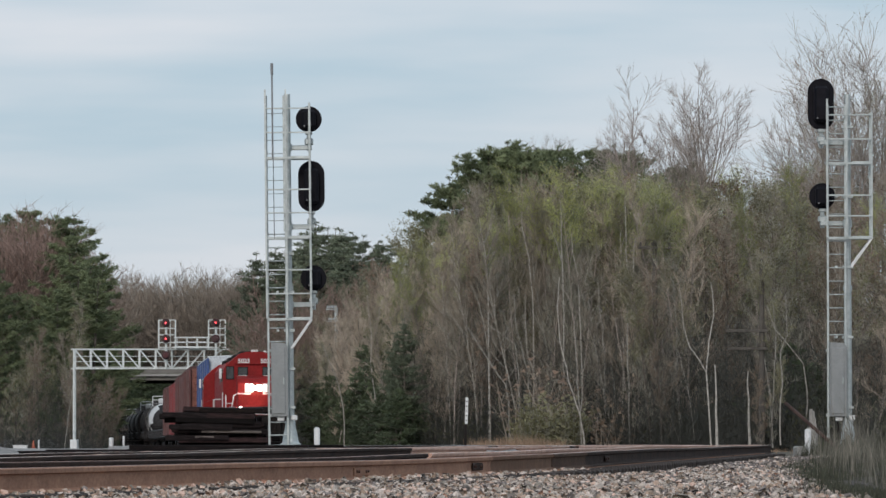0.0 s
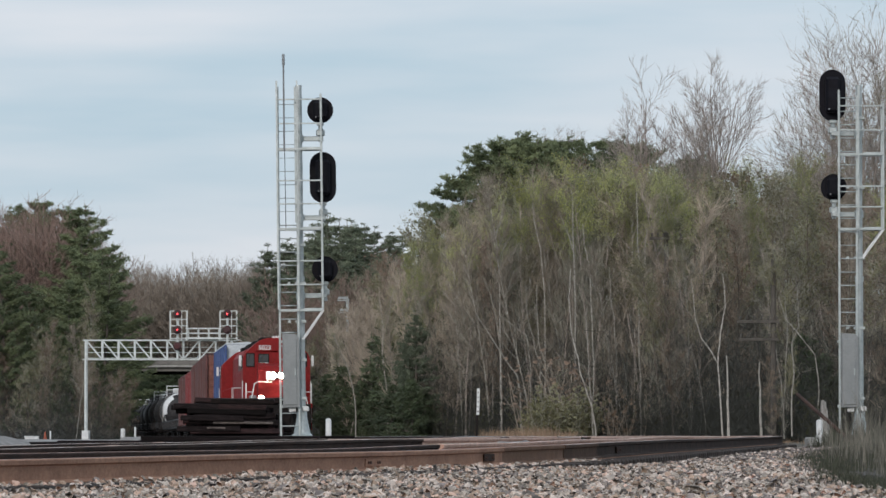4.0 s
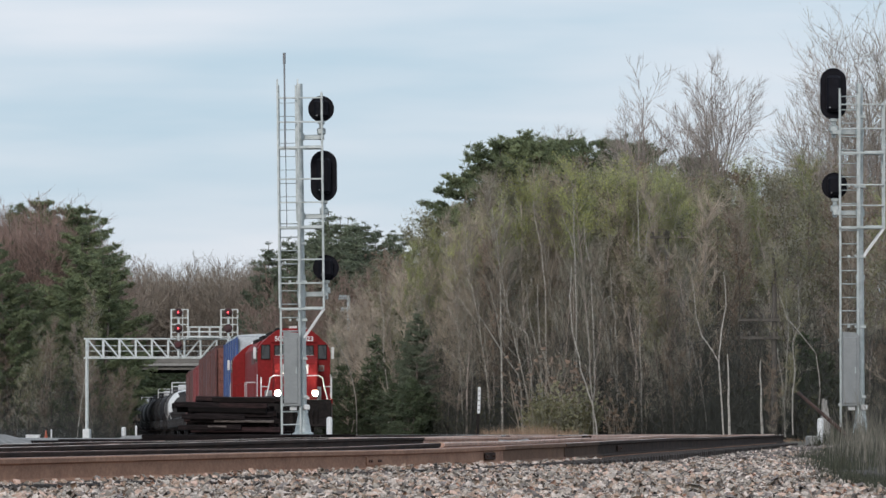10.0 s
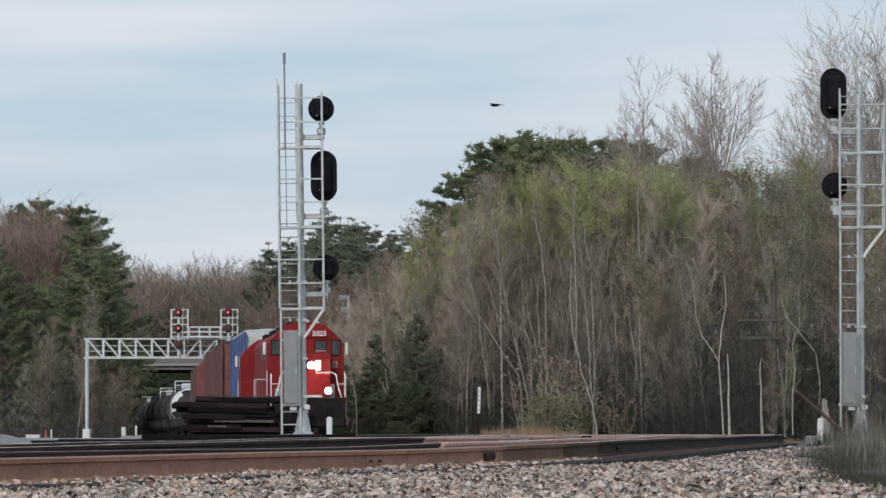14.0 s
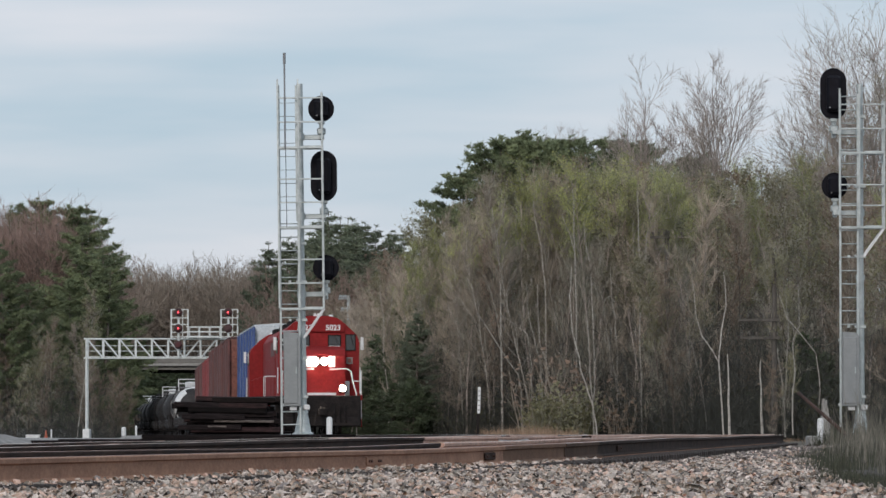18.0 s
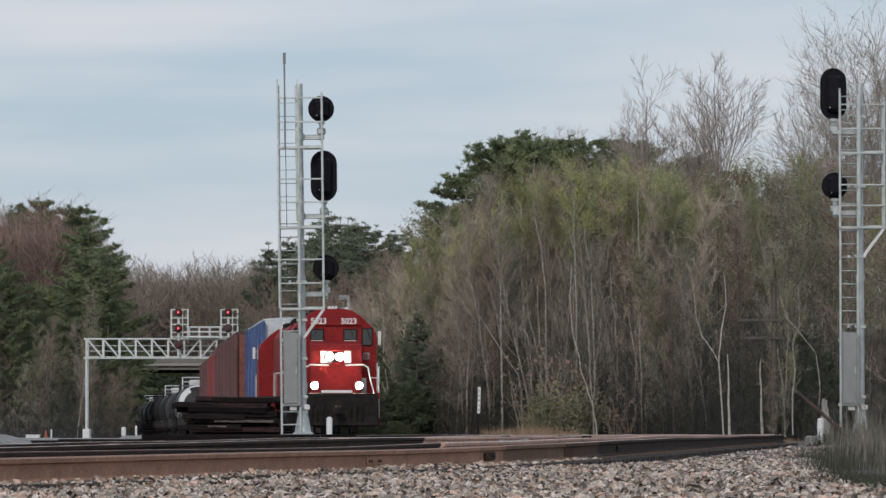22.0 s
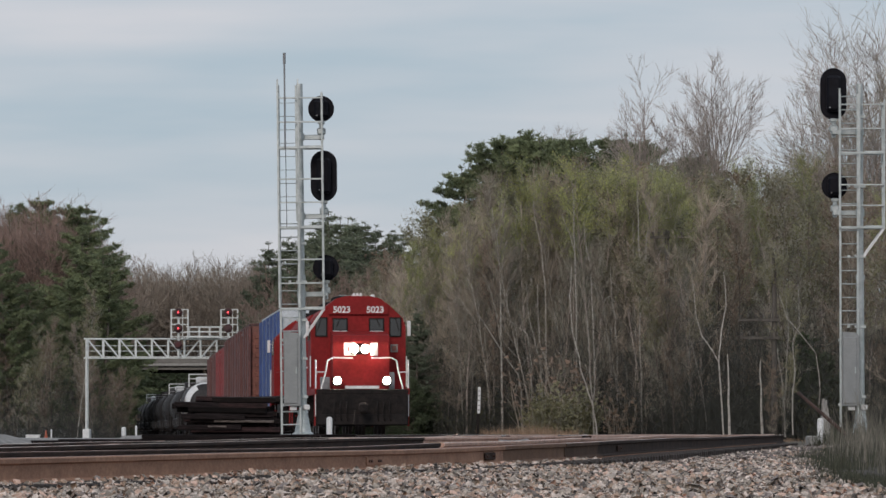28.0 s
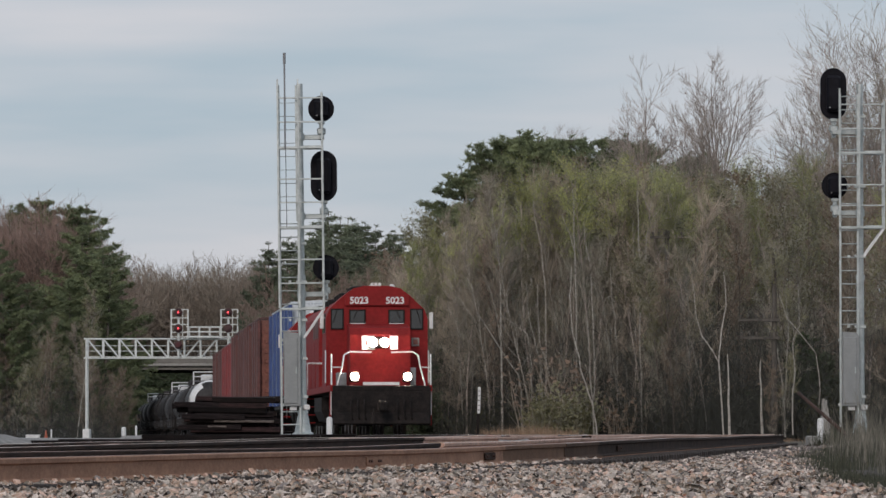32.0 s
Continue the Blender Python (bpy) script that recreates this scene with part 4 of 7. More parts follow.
# ---- signal masts ----
def signal_head(parent, x, y, z, w, h, facing, name="signal_head"):
    """A black head with rounded ends, seen from its back; facing: the way its lenses look along y."""
    r = w / 2
    out = []
    for i in range(13):
        a = math.pi * i / 12
        out.append((x + r * math.cos(a), z + h / 2 - r + r * math.sin(a)))
    for i in range(13):
        a = math.pi + math.pi * i / 12
        out.append((x + r * math.cos(a), z - h / 2 + r + r * math.sin(a)))
    hd = part(name, Geo().extrude(out, y - 0.012, y + 0.012), "black", parent, "black signal target plate")
    n = 1 if h < w * 1.3 else 2
    body = Geo().box((x, y - facing * 0.13, z), (w * 0.55, 0.24, h * 0.7), bevel=0.06)
    part("lamp_case", body, "black", hd, "black lamp case")
    for k in range(n + 1 if n == 2 else 1):
        zz = z if n == 1 else z + (k - 1) * h * 0.27
        part("visor", Geo().lathe([(y + facing * 0.02, 0.11), (y + facing * 0.28, 0.115)], 14, "y", (x, 0, zz)), "black", hd)
    part("lock_bolt", Geo().tube((x - w * 0.16, y - facing * 0.26, z - h * 0.28), (x - w * 0.16, y - facing * 0.30, z - h * 0.28), 0.018, n=8), "greydoor", hd)
    br = Geo().box((x, y - facing * 0.05, z - h / 2 - 0.02), (0.16, 0.16, 0.08), bevel=0.02).tube((x, y - facing * 0.05, z - h / 2 - 0.42), (x, y - facing * 0.05, z - h / 2), 0.05, n=10)
    br.box((x, y - facing * 0.05, z - h / 2 - 0.22), (0.2, 0.14, 0.16), bevel=0.03)
    part("head_bracket", br, "galv", parent, "galvanised head bracket")


def signal_mast(x, y, z, pole_top, ladder, lad_top, post, post_z, levels, platforms, heads, arms, antenna, case_x, label, lean=0.0):
    S = thing("signal_mast", label, "railway signal", "wayside signal masts", m=pose(x, y, z, 0, lean, 0))
    pole = Geo().tube((0, 0, 0.30), (0, 0, pole_top * 0.45), 0.095, 0.085, 16).tube((0, 0, pole_top * 0.45), (0, 0, pole_top), 0.078, 0.072, 16)
    pole.lathe([(pole_top * 0.45 - 0.06, 0.1), (pole_top * 0.45 + 0.06, 0.1)], 16, "z")
    part("pole", pole, "galv", S, "galvanised steel tube pole", True)
    part("pole_base", Geo().lathe([(0.02, 0.24), (0.06, 0.24), (0.10, 0.19), (0.5, 0.115), (0.56, 0.12), (0.60, 0.10)], 16, "z"), "galv", S, "flared cast base", True)
    part("foundation", Geo().box((0, 0, -0.14), (0.8, 0.8, 0.3), bevel=0.03), "concrete", S, "concrete footing")
    a, b = ladder
    ly = -0.30
    for k, lx in enumerate((a, b)):
        part("ladder_rail", Geo().box((lx, ly, lad_top / 2 + 0.02), (0.05, 0.025, lad_top - 0.04), bevel=0.006), "galv", S)
    n = int((lad_top - 0.2) / 0.3055)
    rung = Geo().tube((a, ly, 0), (b, ly, 0), 0.0135, n=8).mesh("rung", "galv", True)
    for k in range(n):
        part("rung", rung, None, S, m=pose(0, 0, lad_top - 0.06 - 0.3055 * k))
    for k in range(5):
        zz = 0.9 + k * (lad_top - 1.4) / 4
        part("ladder_standoff", Geo().box(((a + b) / 2, ly / 2, zz), (0.05, abs(ly), 0.05)).box((0.0, 0, zz), (0.24, 0.24, 0.06)), "galv", S)
    # guard frame round the working stages
    p0, p1 = post_z
    for yy in (-0.42, 0.05):
        part("guard_post", Geo().box((post, yy, (p0 + p1) / 2), (0.042, 0.04, p1 - p0), bevel=0.005), "galv", S)
    part("guard_post", Geo().box((a - 0.02, -0.45, (p0 + p1) / 2 + 0.15), (0.04, 0.035, p1 - p0 + 0.3)), "galv", S)
    part("guard_post", Geo().box((b + 0.02, -0.50, (p0 + p1) / 2 + 0.15), (0.03, 0.03, p1 - p0 + 0.3)), "galv", S)
    for lz in levels:
        g = Geo().box(((a + post) / 2, -0.45, lz), (post - a, 0.025, 0.034), bevel=0.005)
        g.box((post, -0.2, lz), (0.03, 0.5, 0.04)).box((a, -0.36, lz), (0.03, 0.2, 0.04))
        part("guard_rail", g, "galv", S)
    for lz in platforms:
        stage = part("stage", Geo().box(((a + post) / 2, -0.44, lz - 0.03), (post - a, 0.03, 0.05), bevel=0.004), "galv", S, "galvanised grating stage")
        part("stage_beam", Geo().box(((a + post) / 2, 0.06, lz - 0.03), (post - a, 0.03, 0.05), bevel=0.004), "galv", stage)
        for k in range(7):
            part("slat", Geo().box(((0.08 + post) / 2, -0.40 + k * 0.075, lz), (abs(post - 0.08), 0.02, 0.03), bevel=0.003), "galv", stage)
    lz = platforms[-1]
    for yy in (-0.42, 0.05):
        part("brace", Geo().box(((post + 0.02) / 2 + 0.02, yy, lz - 0.36), (0.045, 0.03, 0.82), pose(0, 0, 0, 0, math.degrees(math.atan2(post - 0.03, 0.68)), 0).to_3x3()), "white", S, "pale diagonal brace")
    for hx, hz, w, h in heads:
        signal_head(S, hx, 0.30, hz, w, h, 1)
    for ax, az in arms:
        part("arm", Geo().box((ax / 2, 0.12, az), (abs(ax), 0.11, 0.11), bevel=0.01).box((ax, 0.2, az), (0.1, 0.3, 0.1), bevel=0.01), "galv", S, "galvanised head arm")
        part("clamp", Geo().lathe([(az - 0.08, 0.1), (az + 0.08, 0.1)], 14, "z"), "galv", S)
    if antenna:
        ax, z0, z1 = antenna
        part("antenna", Geo().tube((ax, -0.46, z0), (ax, -0.46, z1 - 0.25), 0.02, n=8).tube((ax, -0.46, z1 - 0.25), (ax, -0.46, z1), 0.032, n=8), "greydoor", S, "grey whip antenna")
        part("antenna_cable", Geo().tube((ax + 0.02, -0.45, platforms[-1] + 1.8), (ax + 0.01, -0.46, z0), 0.008, n=5), "under", S)
    cs = part("equipment_case", Geo().extrude([(case_x - 0.19, 0.70), (case_x + 0.19, 0.70), (case_x + 0.19, 2.28), (case_x + 0.12, 2.36), (case_x - 0.19, 2.38)], -0.40, 0.0), "alu", S, "grey aluminium equipment case")
    part("case_door", Geo().box((case_x - 0.02, -0.412, 1.5), (0.30, 0.03, 1.5), bevel=0.01), "alu", cs)
    part("case_latch", Geo().box((case_x + 0.1, -0.435, 1.5), (0.03, 0.03, 0.16), bevel=0.008), "galv", cs)
    for k in (0.72, 2.2):
        part("case_bracket", Geo().box((case_x, 0.1, k), (0.5, 0.06, 0.06)), "galv", S)
    part("junction_box", Geo().box((case_x + 0.02, -0.25, 0.64), (0.16, 0.12, 0.1), bevel=0.015), "white", S, "white cable box")
    part("junction_box", Geo().box((case_x + 0.32, -0.15, 0.66), (0.14, 0.1, 0.12), bevel=0.02), "white", S, "white cable box")
    part("conduit", Geo().path([(case_x + 0.02, 0.1, 0.7), (case_x + 0.02, 0.1, -0.02)], 0.03, 8), "under", S, "black cable conduit")
    return S


signal_mast(-3.19, 116, 0.12, 8.05, (-0.47, -0.045), 4.90, 0.51, (2.92, 7.83), [7.70, 7.15, 5.85, 5.32, 4.02, 3.48], [6.60, 4.78, 2.93],
            [(0.485, 7.49, 0.60, 0.60), (0.53, 5.95, 0.605, 1.17), (0.555, 3.845, 0.60, 0.60)], [(0.50, 6.83), (0.53, 5.02), (0.55, 3.24)], (-0.325, 6.55, 8.73), -0.225,
            "galvanised mast with three black signal heads and ladder", -0.66)
signal_mast(9.52, 116, 0.12, 8.05, (-0.475, -0.075), 7.80, 0.52, (4.76, 7.62), [7.55, 7.0, 5.72, 5.25], [6.48, 4.78],
            [(-0.58, 7.84, 0.60, 1.18), (-0.555, 5.73, 0.60, 0.61)], [(-0.58, 6.95), (-0.56, 5.1)], None, -0.245,
            "galvanised mast with two black signal heads by the trees")


# upper part of the first mast's ladder carries a cage of light bars
def mast_cage():
    S = [o for o in scene.objects if o.name == "signal_mast"][0]
    for lx in (-0.47, -0.075):
        part("ladder_rail", Geo().box((lx, -0.30, 6.45), (0.045, 0.022, 3.1), bevel=0.005), "galv", S)
    rung = Geo().tube((-0.47, -0.30, 0), (-0.075, -0.30, 0), 0.008, n=6).mesh("light_rung", "galv", True)
    for k in range(9):
        part("light_rung", rung, None, S, m=pose(0, 0, 5.15 + 0.3055 * k))
    part("rung", Geo().tube((-0.47, -0.30, 0.27), (-0.045, -0.30, 0.27), 0.0135, n=8), "galv", S)
    part("foot_bar", Geo().box((-0.2575, -0.33, 0.03), (0.50, 0.05, 0.05), bevel=0.006), "galv", S, "flat bar under the ladder's feet")


mast_cage()


# ---- signal gantry over the line ----
def gantry():
    x0, x1, y0, dep = -30.0, -13.6, 428.0, 1.4
    zb, zt = 6.13, 7.75
    gz = fall(428) - 0.03
    G = thing("signal_gantry", "white steel truss gantry with red signals over the track", "signal gantry", m=pose(0, y0, -0.1))
    for yy in (0, dep):
        for z in (zb, zt):
            part("chord", Geo().box(((x0 + x1) / 2, yy, z), (x1 - x0 + 0.5, 0.11, 0.11), bevel=0.02), "gantrysteel", G)
        n = 12
        w = (x1 - x0) / n
        for k in range(n + 1):
            part("web_post", Geo().box((x0 + k * w, yy, (zb + zt) / 2), (0.10, 0.10, zt - zb)), "gantrysteel", G)
        for k in range(n):
            xa, xb = x0 + k * w, x0 + (k + 1) * w
            za, zb2 = (zt, zb) if k < 6 else (zb, zt)
            part("diagonal", Geo().tube((xa, yy, za), (xb, yy, zb2), 0.042, n=6), "gantrysteel", G)
    for k in range(13):
        xx = x0 + k * (x1 - x0) / 12
        for z in (zb, zt):
            part("cross_tie", Geo().box((xx, dep / 2, z), (0.08, dep, 0.08)), "gantrysteel", G)
    part("walkway", Geo().box(((x0 + x1) / 2, dep / 2, zb + 0.12), (x1 - x0, 0.8, 0.05)), "gantrysteel", G, "grating walkway inside the truss")
    for z in (zb + 0.6, zb + 1.05):
        part("walkway_rail", Geo().box(((x0 + x1) / 2, dep / 2 + 0.4, z), (x1 - x0, 0.04, 0.05)), "gantrysteel", G)
    for xx in (x0, x1):
        for yy in (0, dep):
            part("leg", Geo().tube((xx, yy, gz + 0.3), (xx, yy, zt), 0.09, n=12), "gantrysteel", G, "white tubular leg")
        for k in range(4):
            za = gz + 0.6 + k * 1.6
            part("leg_brace", Geo().tube((xx, 0, za), (xx, dep, za + 1.5), 0.04, n=6), "gantrysteel", G)
        part("leg_base", Geo().box((xx, dep / 2, gz + 0.60), (0.58, dep + 0.7, 1.25), bevel=0.04), "white", G, "whitewashed leg base")
    for cx, lights in ((-22.24, ((9.95, "redlamp"), (8.62, "redlamp"), (7.23, "dimlamp"))), (-18.05, ((9.97, "redlamp"), (8.62, None)))):
        for dx in (-0.62, 0.78):
            part("cage_post", Geo().box((cx + dx, -0.5, 8.95), (0.09, 0.09, 2.5)), "gantrysteel", G)
            part("cage_post", Geo().box((cx + dx, 0.1, 8.95), (0.09, 0.09, 2.5)), "gantrysteel", G)
        part("head_mast", Geo().tube((cx, -0.3, zb), (cx, -0.3, 10.3), 0.10, n=10), "gantrysteel", G)
        part("cage_post", Geo().box((cx + 0.35, -0.5, 8.95), (0.07, 0.07, 2.5)), "gantrysteel", G)
        for z in (10.2, 9.5, 8.95, 8.3, 7.9):
            part("cage_rail", Geo().box((cx + 0.08, -0.5, z), (1.4, 0.07, 0.08)), "gantrysteel", G)
        for z, lamp in lights:
            hd = part("signal_head", Geo().lathe([(-0.62, 0.36), (-0.58, 0.36)], 24, "y", (cx, 0, z)), "hood", G, "round dark red signal head")
            part("visor", Geo().lathe([(-0.95, 0.17), (-0.63, 0.18)], 16, "y", (cx, 0, z + 0.01)), "hood", hd)
            if lamp:
                part("lens", Geo().lathe([(-0.975, 0.20), (-0.955, 0.21)], 16, "y", (cx, 0, z)), "dimlamp", hd, "deep red lens")
                if lamp == "redlamp":
                    part("lens_centre", Geo().lathe([(-0.99, 0.05), (-0.975, 0.062)], 12, "y", (cx, 0, z)), lamp, hd, "bright lit centre of the lens")
            part("head_case", Geo().box((cx, -0.4, z), (0.4, 0.3, 0.5), bevel=0.05), "hood", hd)
    for z in (7.95, 8.35, 8.75):
        part("stage_rail", Geo().box((-20.1, -0.4, z), (3.0, 0.06, 0.07)), "gantrysteel", G)
        part("stage_rail", Geo().box((-20.1, dep, z), (3.0, 0.06, 0.07)), "gantrysteel", G)
    for k in range(4):
        for yy in (-0.4, dep):
            part("stage_post", Geo().box((-21.4 + k * 0.87, yy, 8.3), (0.06, 0.06, 1.0)), "gantrysteel", G)
    part("stage", Geo().box((-20.1, dep / 2 - 0.2, 7.88), (3.0, dep + 0.6, 0.06)), "gantrysteel", G)


gantry()


# ---- road bridge over the line, beyond the gantry ----
def overpass():
    y, gz = 650.0, fall(650)
    B = thing("road_bridge", "weathered concrete road bridge over the tracks", "bridge", m=pose(0, y, 0))
    # deck drawn 44 m deep, an invented size, to darken its opening
    part("deck", Geo().box((-32, 22, 8.15), (36, 44, 0.35), bevel=0.03), "concrete", B)
    for yy in (0.1, 43.9):
        part("parapet", Geo().box((-32, yy, 8.62), (36, 0.3, 0.6), bevel=0.03), "roofgrey", B, "weathered parapet")
    for k in range(10):
        part("girder", Geo().box((-32, 0.8 + k * 4.7, 7.72), (36, 0.4, 0.5)), "roofgrey" if k == 0 else "under", B, "dark steel girder")
    for xx in (-47.0, -20.0):
        part("abutment", Geo().box((xx, 22, 3.2), (3.0, 44.2, 9.3), bevel=0.05), "concrete", B)


overpass()


# ---- stack of old ties ----
def tie_stack():
    T = thing("tie_stack", "stack of dark creosoted railway ties beside the track", "tie stack", m=pose(-5.75, 137.5, ground_z(-5.75, 137.5)))
    rnd = random.Random(11)
    mesh = {(w, m): Geo().box((0, 0, 0), (w, 0.22, 0.135), bevel=0.012).mesh("tie", m) for w in (1.7, 2.1, 2.5) for m in ("tie", "browntie")}
    grey = Geo().box((0, 0, 0), (1.6, 0.2, 0.06), bevel=0.01).mesh("tie", "greytie")
    short = Geo().box((0, 0, 0), (0.5, 0.16, 0.045), bevel=0.01).mesh("tie", "greytie")
    for x, y, h, w, a in ((-1.0, -1.1, 1.02, 1.0, 4), (-0.95, -0.8, 0.90, 1.1, -3), (-0.45, -1.2, 0.14, 2.1, 1), (1.05, 0.9, 0.10, 2.1, -2), (1.2, 1.0, 0.24, 2.1, 3), (1.0, 1.3, 0.37, 1.7, -5), (-0.5, -1.15, 0.42, 1.7, -2), (-0.4, -1.3, 0.70, 1.7, 2)):
        part("tie", mesh[{1.0: 1.7, 1.1: 1.7}.get(w, w), "tie"], None, T, m=pose(x + (0.4 if w < 1.5 else 0), y, h, 2, a * 0.3, a))
    z = 0.065
    for layer in range(9):
        shift = (0.22, 0.16, 0.24, 0.10, 0.20, 0.05, -0.02, -0.22, 0.25)[layer]
        for k in range(8):
            if rnd.random() < 0.16 and layer < 8:
                continue
            w = rnd.choice((1.7, 2.1, 2.1, 2.5))
            part("tie", mesh[w, rnd.choice(("tie", "browntie"))], None, T,
                 m=pose(shift + rnd.uniform(-0.2, 0.2), -1.1 + k * 0.29 + rnd.uniform(-0.05, 0.05), z + rnd.uniform(-0.01, 0.01), rnd.uniform(-7, 7), rnd.uniform(-1.6, 1.6), rnd.uniform(-5, 5)))
        if layer in (3, 4):
            part("tie", grey if layer == 4 else short, None, T, "weathered pale grey board", m=pose(0.42 if layer == 4 else -0.3, -1.22, z - 0.03, 4, 0.5, 2))
        z += 0.136


tie_stack()


# ---- posts, signs and clutter ----
def marker_post(x, y, h, r=0.075, label="white plastic cable marker post"):
    g = Geo().lathe([(0, r), (h - 0.03, r), (h, r * 0.75), (h + 0.01, r * 0.3)], 14, "z")
    solid("marker_post", g, "white", label, "marker post", "white marker posts", smooth=True, m=pose(x, y, ground_z(x, y) + (0.03 if y > 300 else -0.02)))


marker_post(-2.5, 112, 0.62, 0.065)
marker_post(7.86, 106, 0.62, 0.065)
marker_post(-20.7, 330, 0.85, 0.15, "short whitewashed post by the gravel")
marker_post(-19.9, 330, 0.95, 0.07, "slim white post by the gravel")
marker_post(-25.4, 330, 0.7, 0.05, "thin grey post by the gravel road")


def whistle_sign():
    x, y = 1.30, 192
    S = thing("line_sign", "narrow white board with unreadable marks on a dark post", "sign", m=pose(x, y, ground_z(x, y), 0, 1.5, 0))
    part("post", Geo().box((0, 0, 0.95), (0.10, 0.10, 1.95)), "under", S, "dark post")
    b = part("board", Geo().box((0.02, -0.08, 1.51), (0.11, 0.03, 1.0), bevel=0.01), "white", S, "white board")
    for k in range(5):
        part("mark", Geo().box((0.02, -0.10, 1.14 + k * 0.18), (0.05, 0.01, 0.035)), "under", b)


whistle_sign()


def leaning_bar():
    g = Geo()
    g.tube((6.98, 100, 1.01), (8.2, 98.6, -0.15), 0.035, 0.04, 8)
    solid("leaning_bar", g, "rustpipe", "rusty steel bar leaning out of the grass", "steel bar", smooth=True)
    st = Geo()
    rnd = random.Random(3)
    for k in range(6):
        h = 0.65 + 0.5 * rnd.random()
        a = k * 1.05
        st.tube((8.43 + 0.07 * math.cos(a), 112 + 0.07 * math.sin(a), -0.3), (8.41 + 0.05 * math.cos(a), 112 + 0.05 * math.sin(a), h), 0.075, 0.02, 6)
    solid("broken_stump", st, "tankstreak", "splintered pale tree stump", "tree stump")
    for x, w, h, y in ((7.92, 0.30, 0.28, 108.5), (8.36, 0.42, 0.26, 108.8)):
        solid("concrete_block", Geo().box((0, 0, h / 2), (w, 0.5, h), bevel=0.03), "concrete", "weathered concrete block in the gravel", "concrete block", "concrete blocks", m=pose(x, y, ground_z(x, y) - 0.03, 0, 0, 8))
    bx = Geo().box((0, 0, 0.17), (0.9, 0.5, 0.34), bevel=0.03).box((0, 0, 0.37), (0.98, 0.58, 0.06), bevel=0.015)
    solid("pale_crate", bx, "white", "small pale box on the gravel road", "crate", m=pose(-26.6, 330, ground_z(-26.6, 330)))
    cone = Geo().box((0, 0, 0.02), (0.4, 0.4, 0.04), bevel=0.01).lathe([(0.04, 0.15), (0.7, 0.03)], 14, "z")
    solid("traffic_cone", cone, "orange", "orange cone beside the gravel road", "traffic cone", m=pose(-25.9, 332, ground_z(-25.9, 332)))


leaning_bar()


def utility_pole(x, y, h, arms, label, mat="pole", thick=0.11):
    P = thing("utility_pole", label, "utility pole", "old wooden line poles", m=pose(x, y, ground_z(x, y)))
    part("pole", Geo().tube((0, 0, -0.3), (0, 0, h), 0.12, 0.09, 10), mat, P, "weathered pole", True)
    for z, a, b in arms:
        part("crossarm", Geo().box(((a + b) / 2, -0.14, z), (b - a, 0.1, thick), bevel=0.01), mat, P)
        for k in range(6):
            xx = a + 0.1 + k * (b - a - 0.2) / 5
            part("insulator", Geo().lathe([(z + 0.06, 0.02), (z + 0.10, 0.045), (z + 0.2, 0.04), (z + 0.22, 0.02)], 8, "z", (xx, -0.14, 0)), mat, P)


utility_pole(8.80, 199.5, 8.25, [(7.95, -0.66, 0.66)], "dark wooden pole with insulator crossarm among the trees")
utility_pole(12.42, 190.6, 7.2, [(4.50, -1.38, 0.2), (3.83, -1.3, 0.2)], "dark wooden pole with two crossarms among the trees")
utility_pole(-5.5, 296, 8.3, [(8.2, -0.6, 0.1), (7.5, -0.5, 0.1)], "pale grey pole with short arms behind the birches", "galv", 0.05)


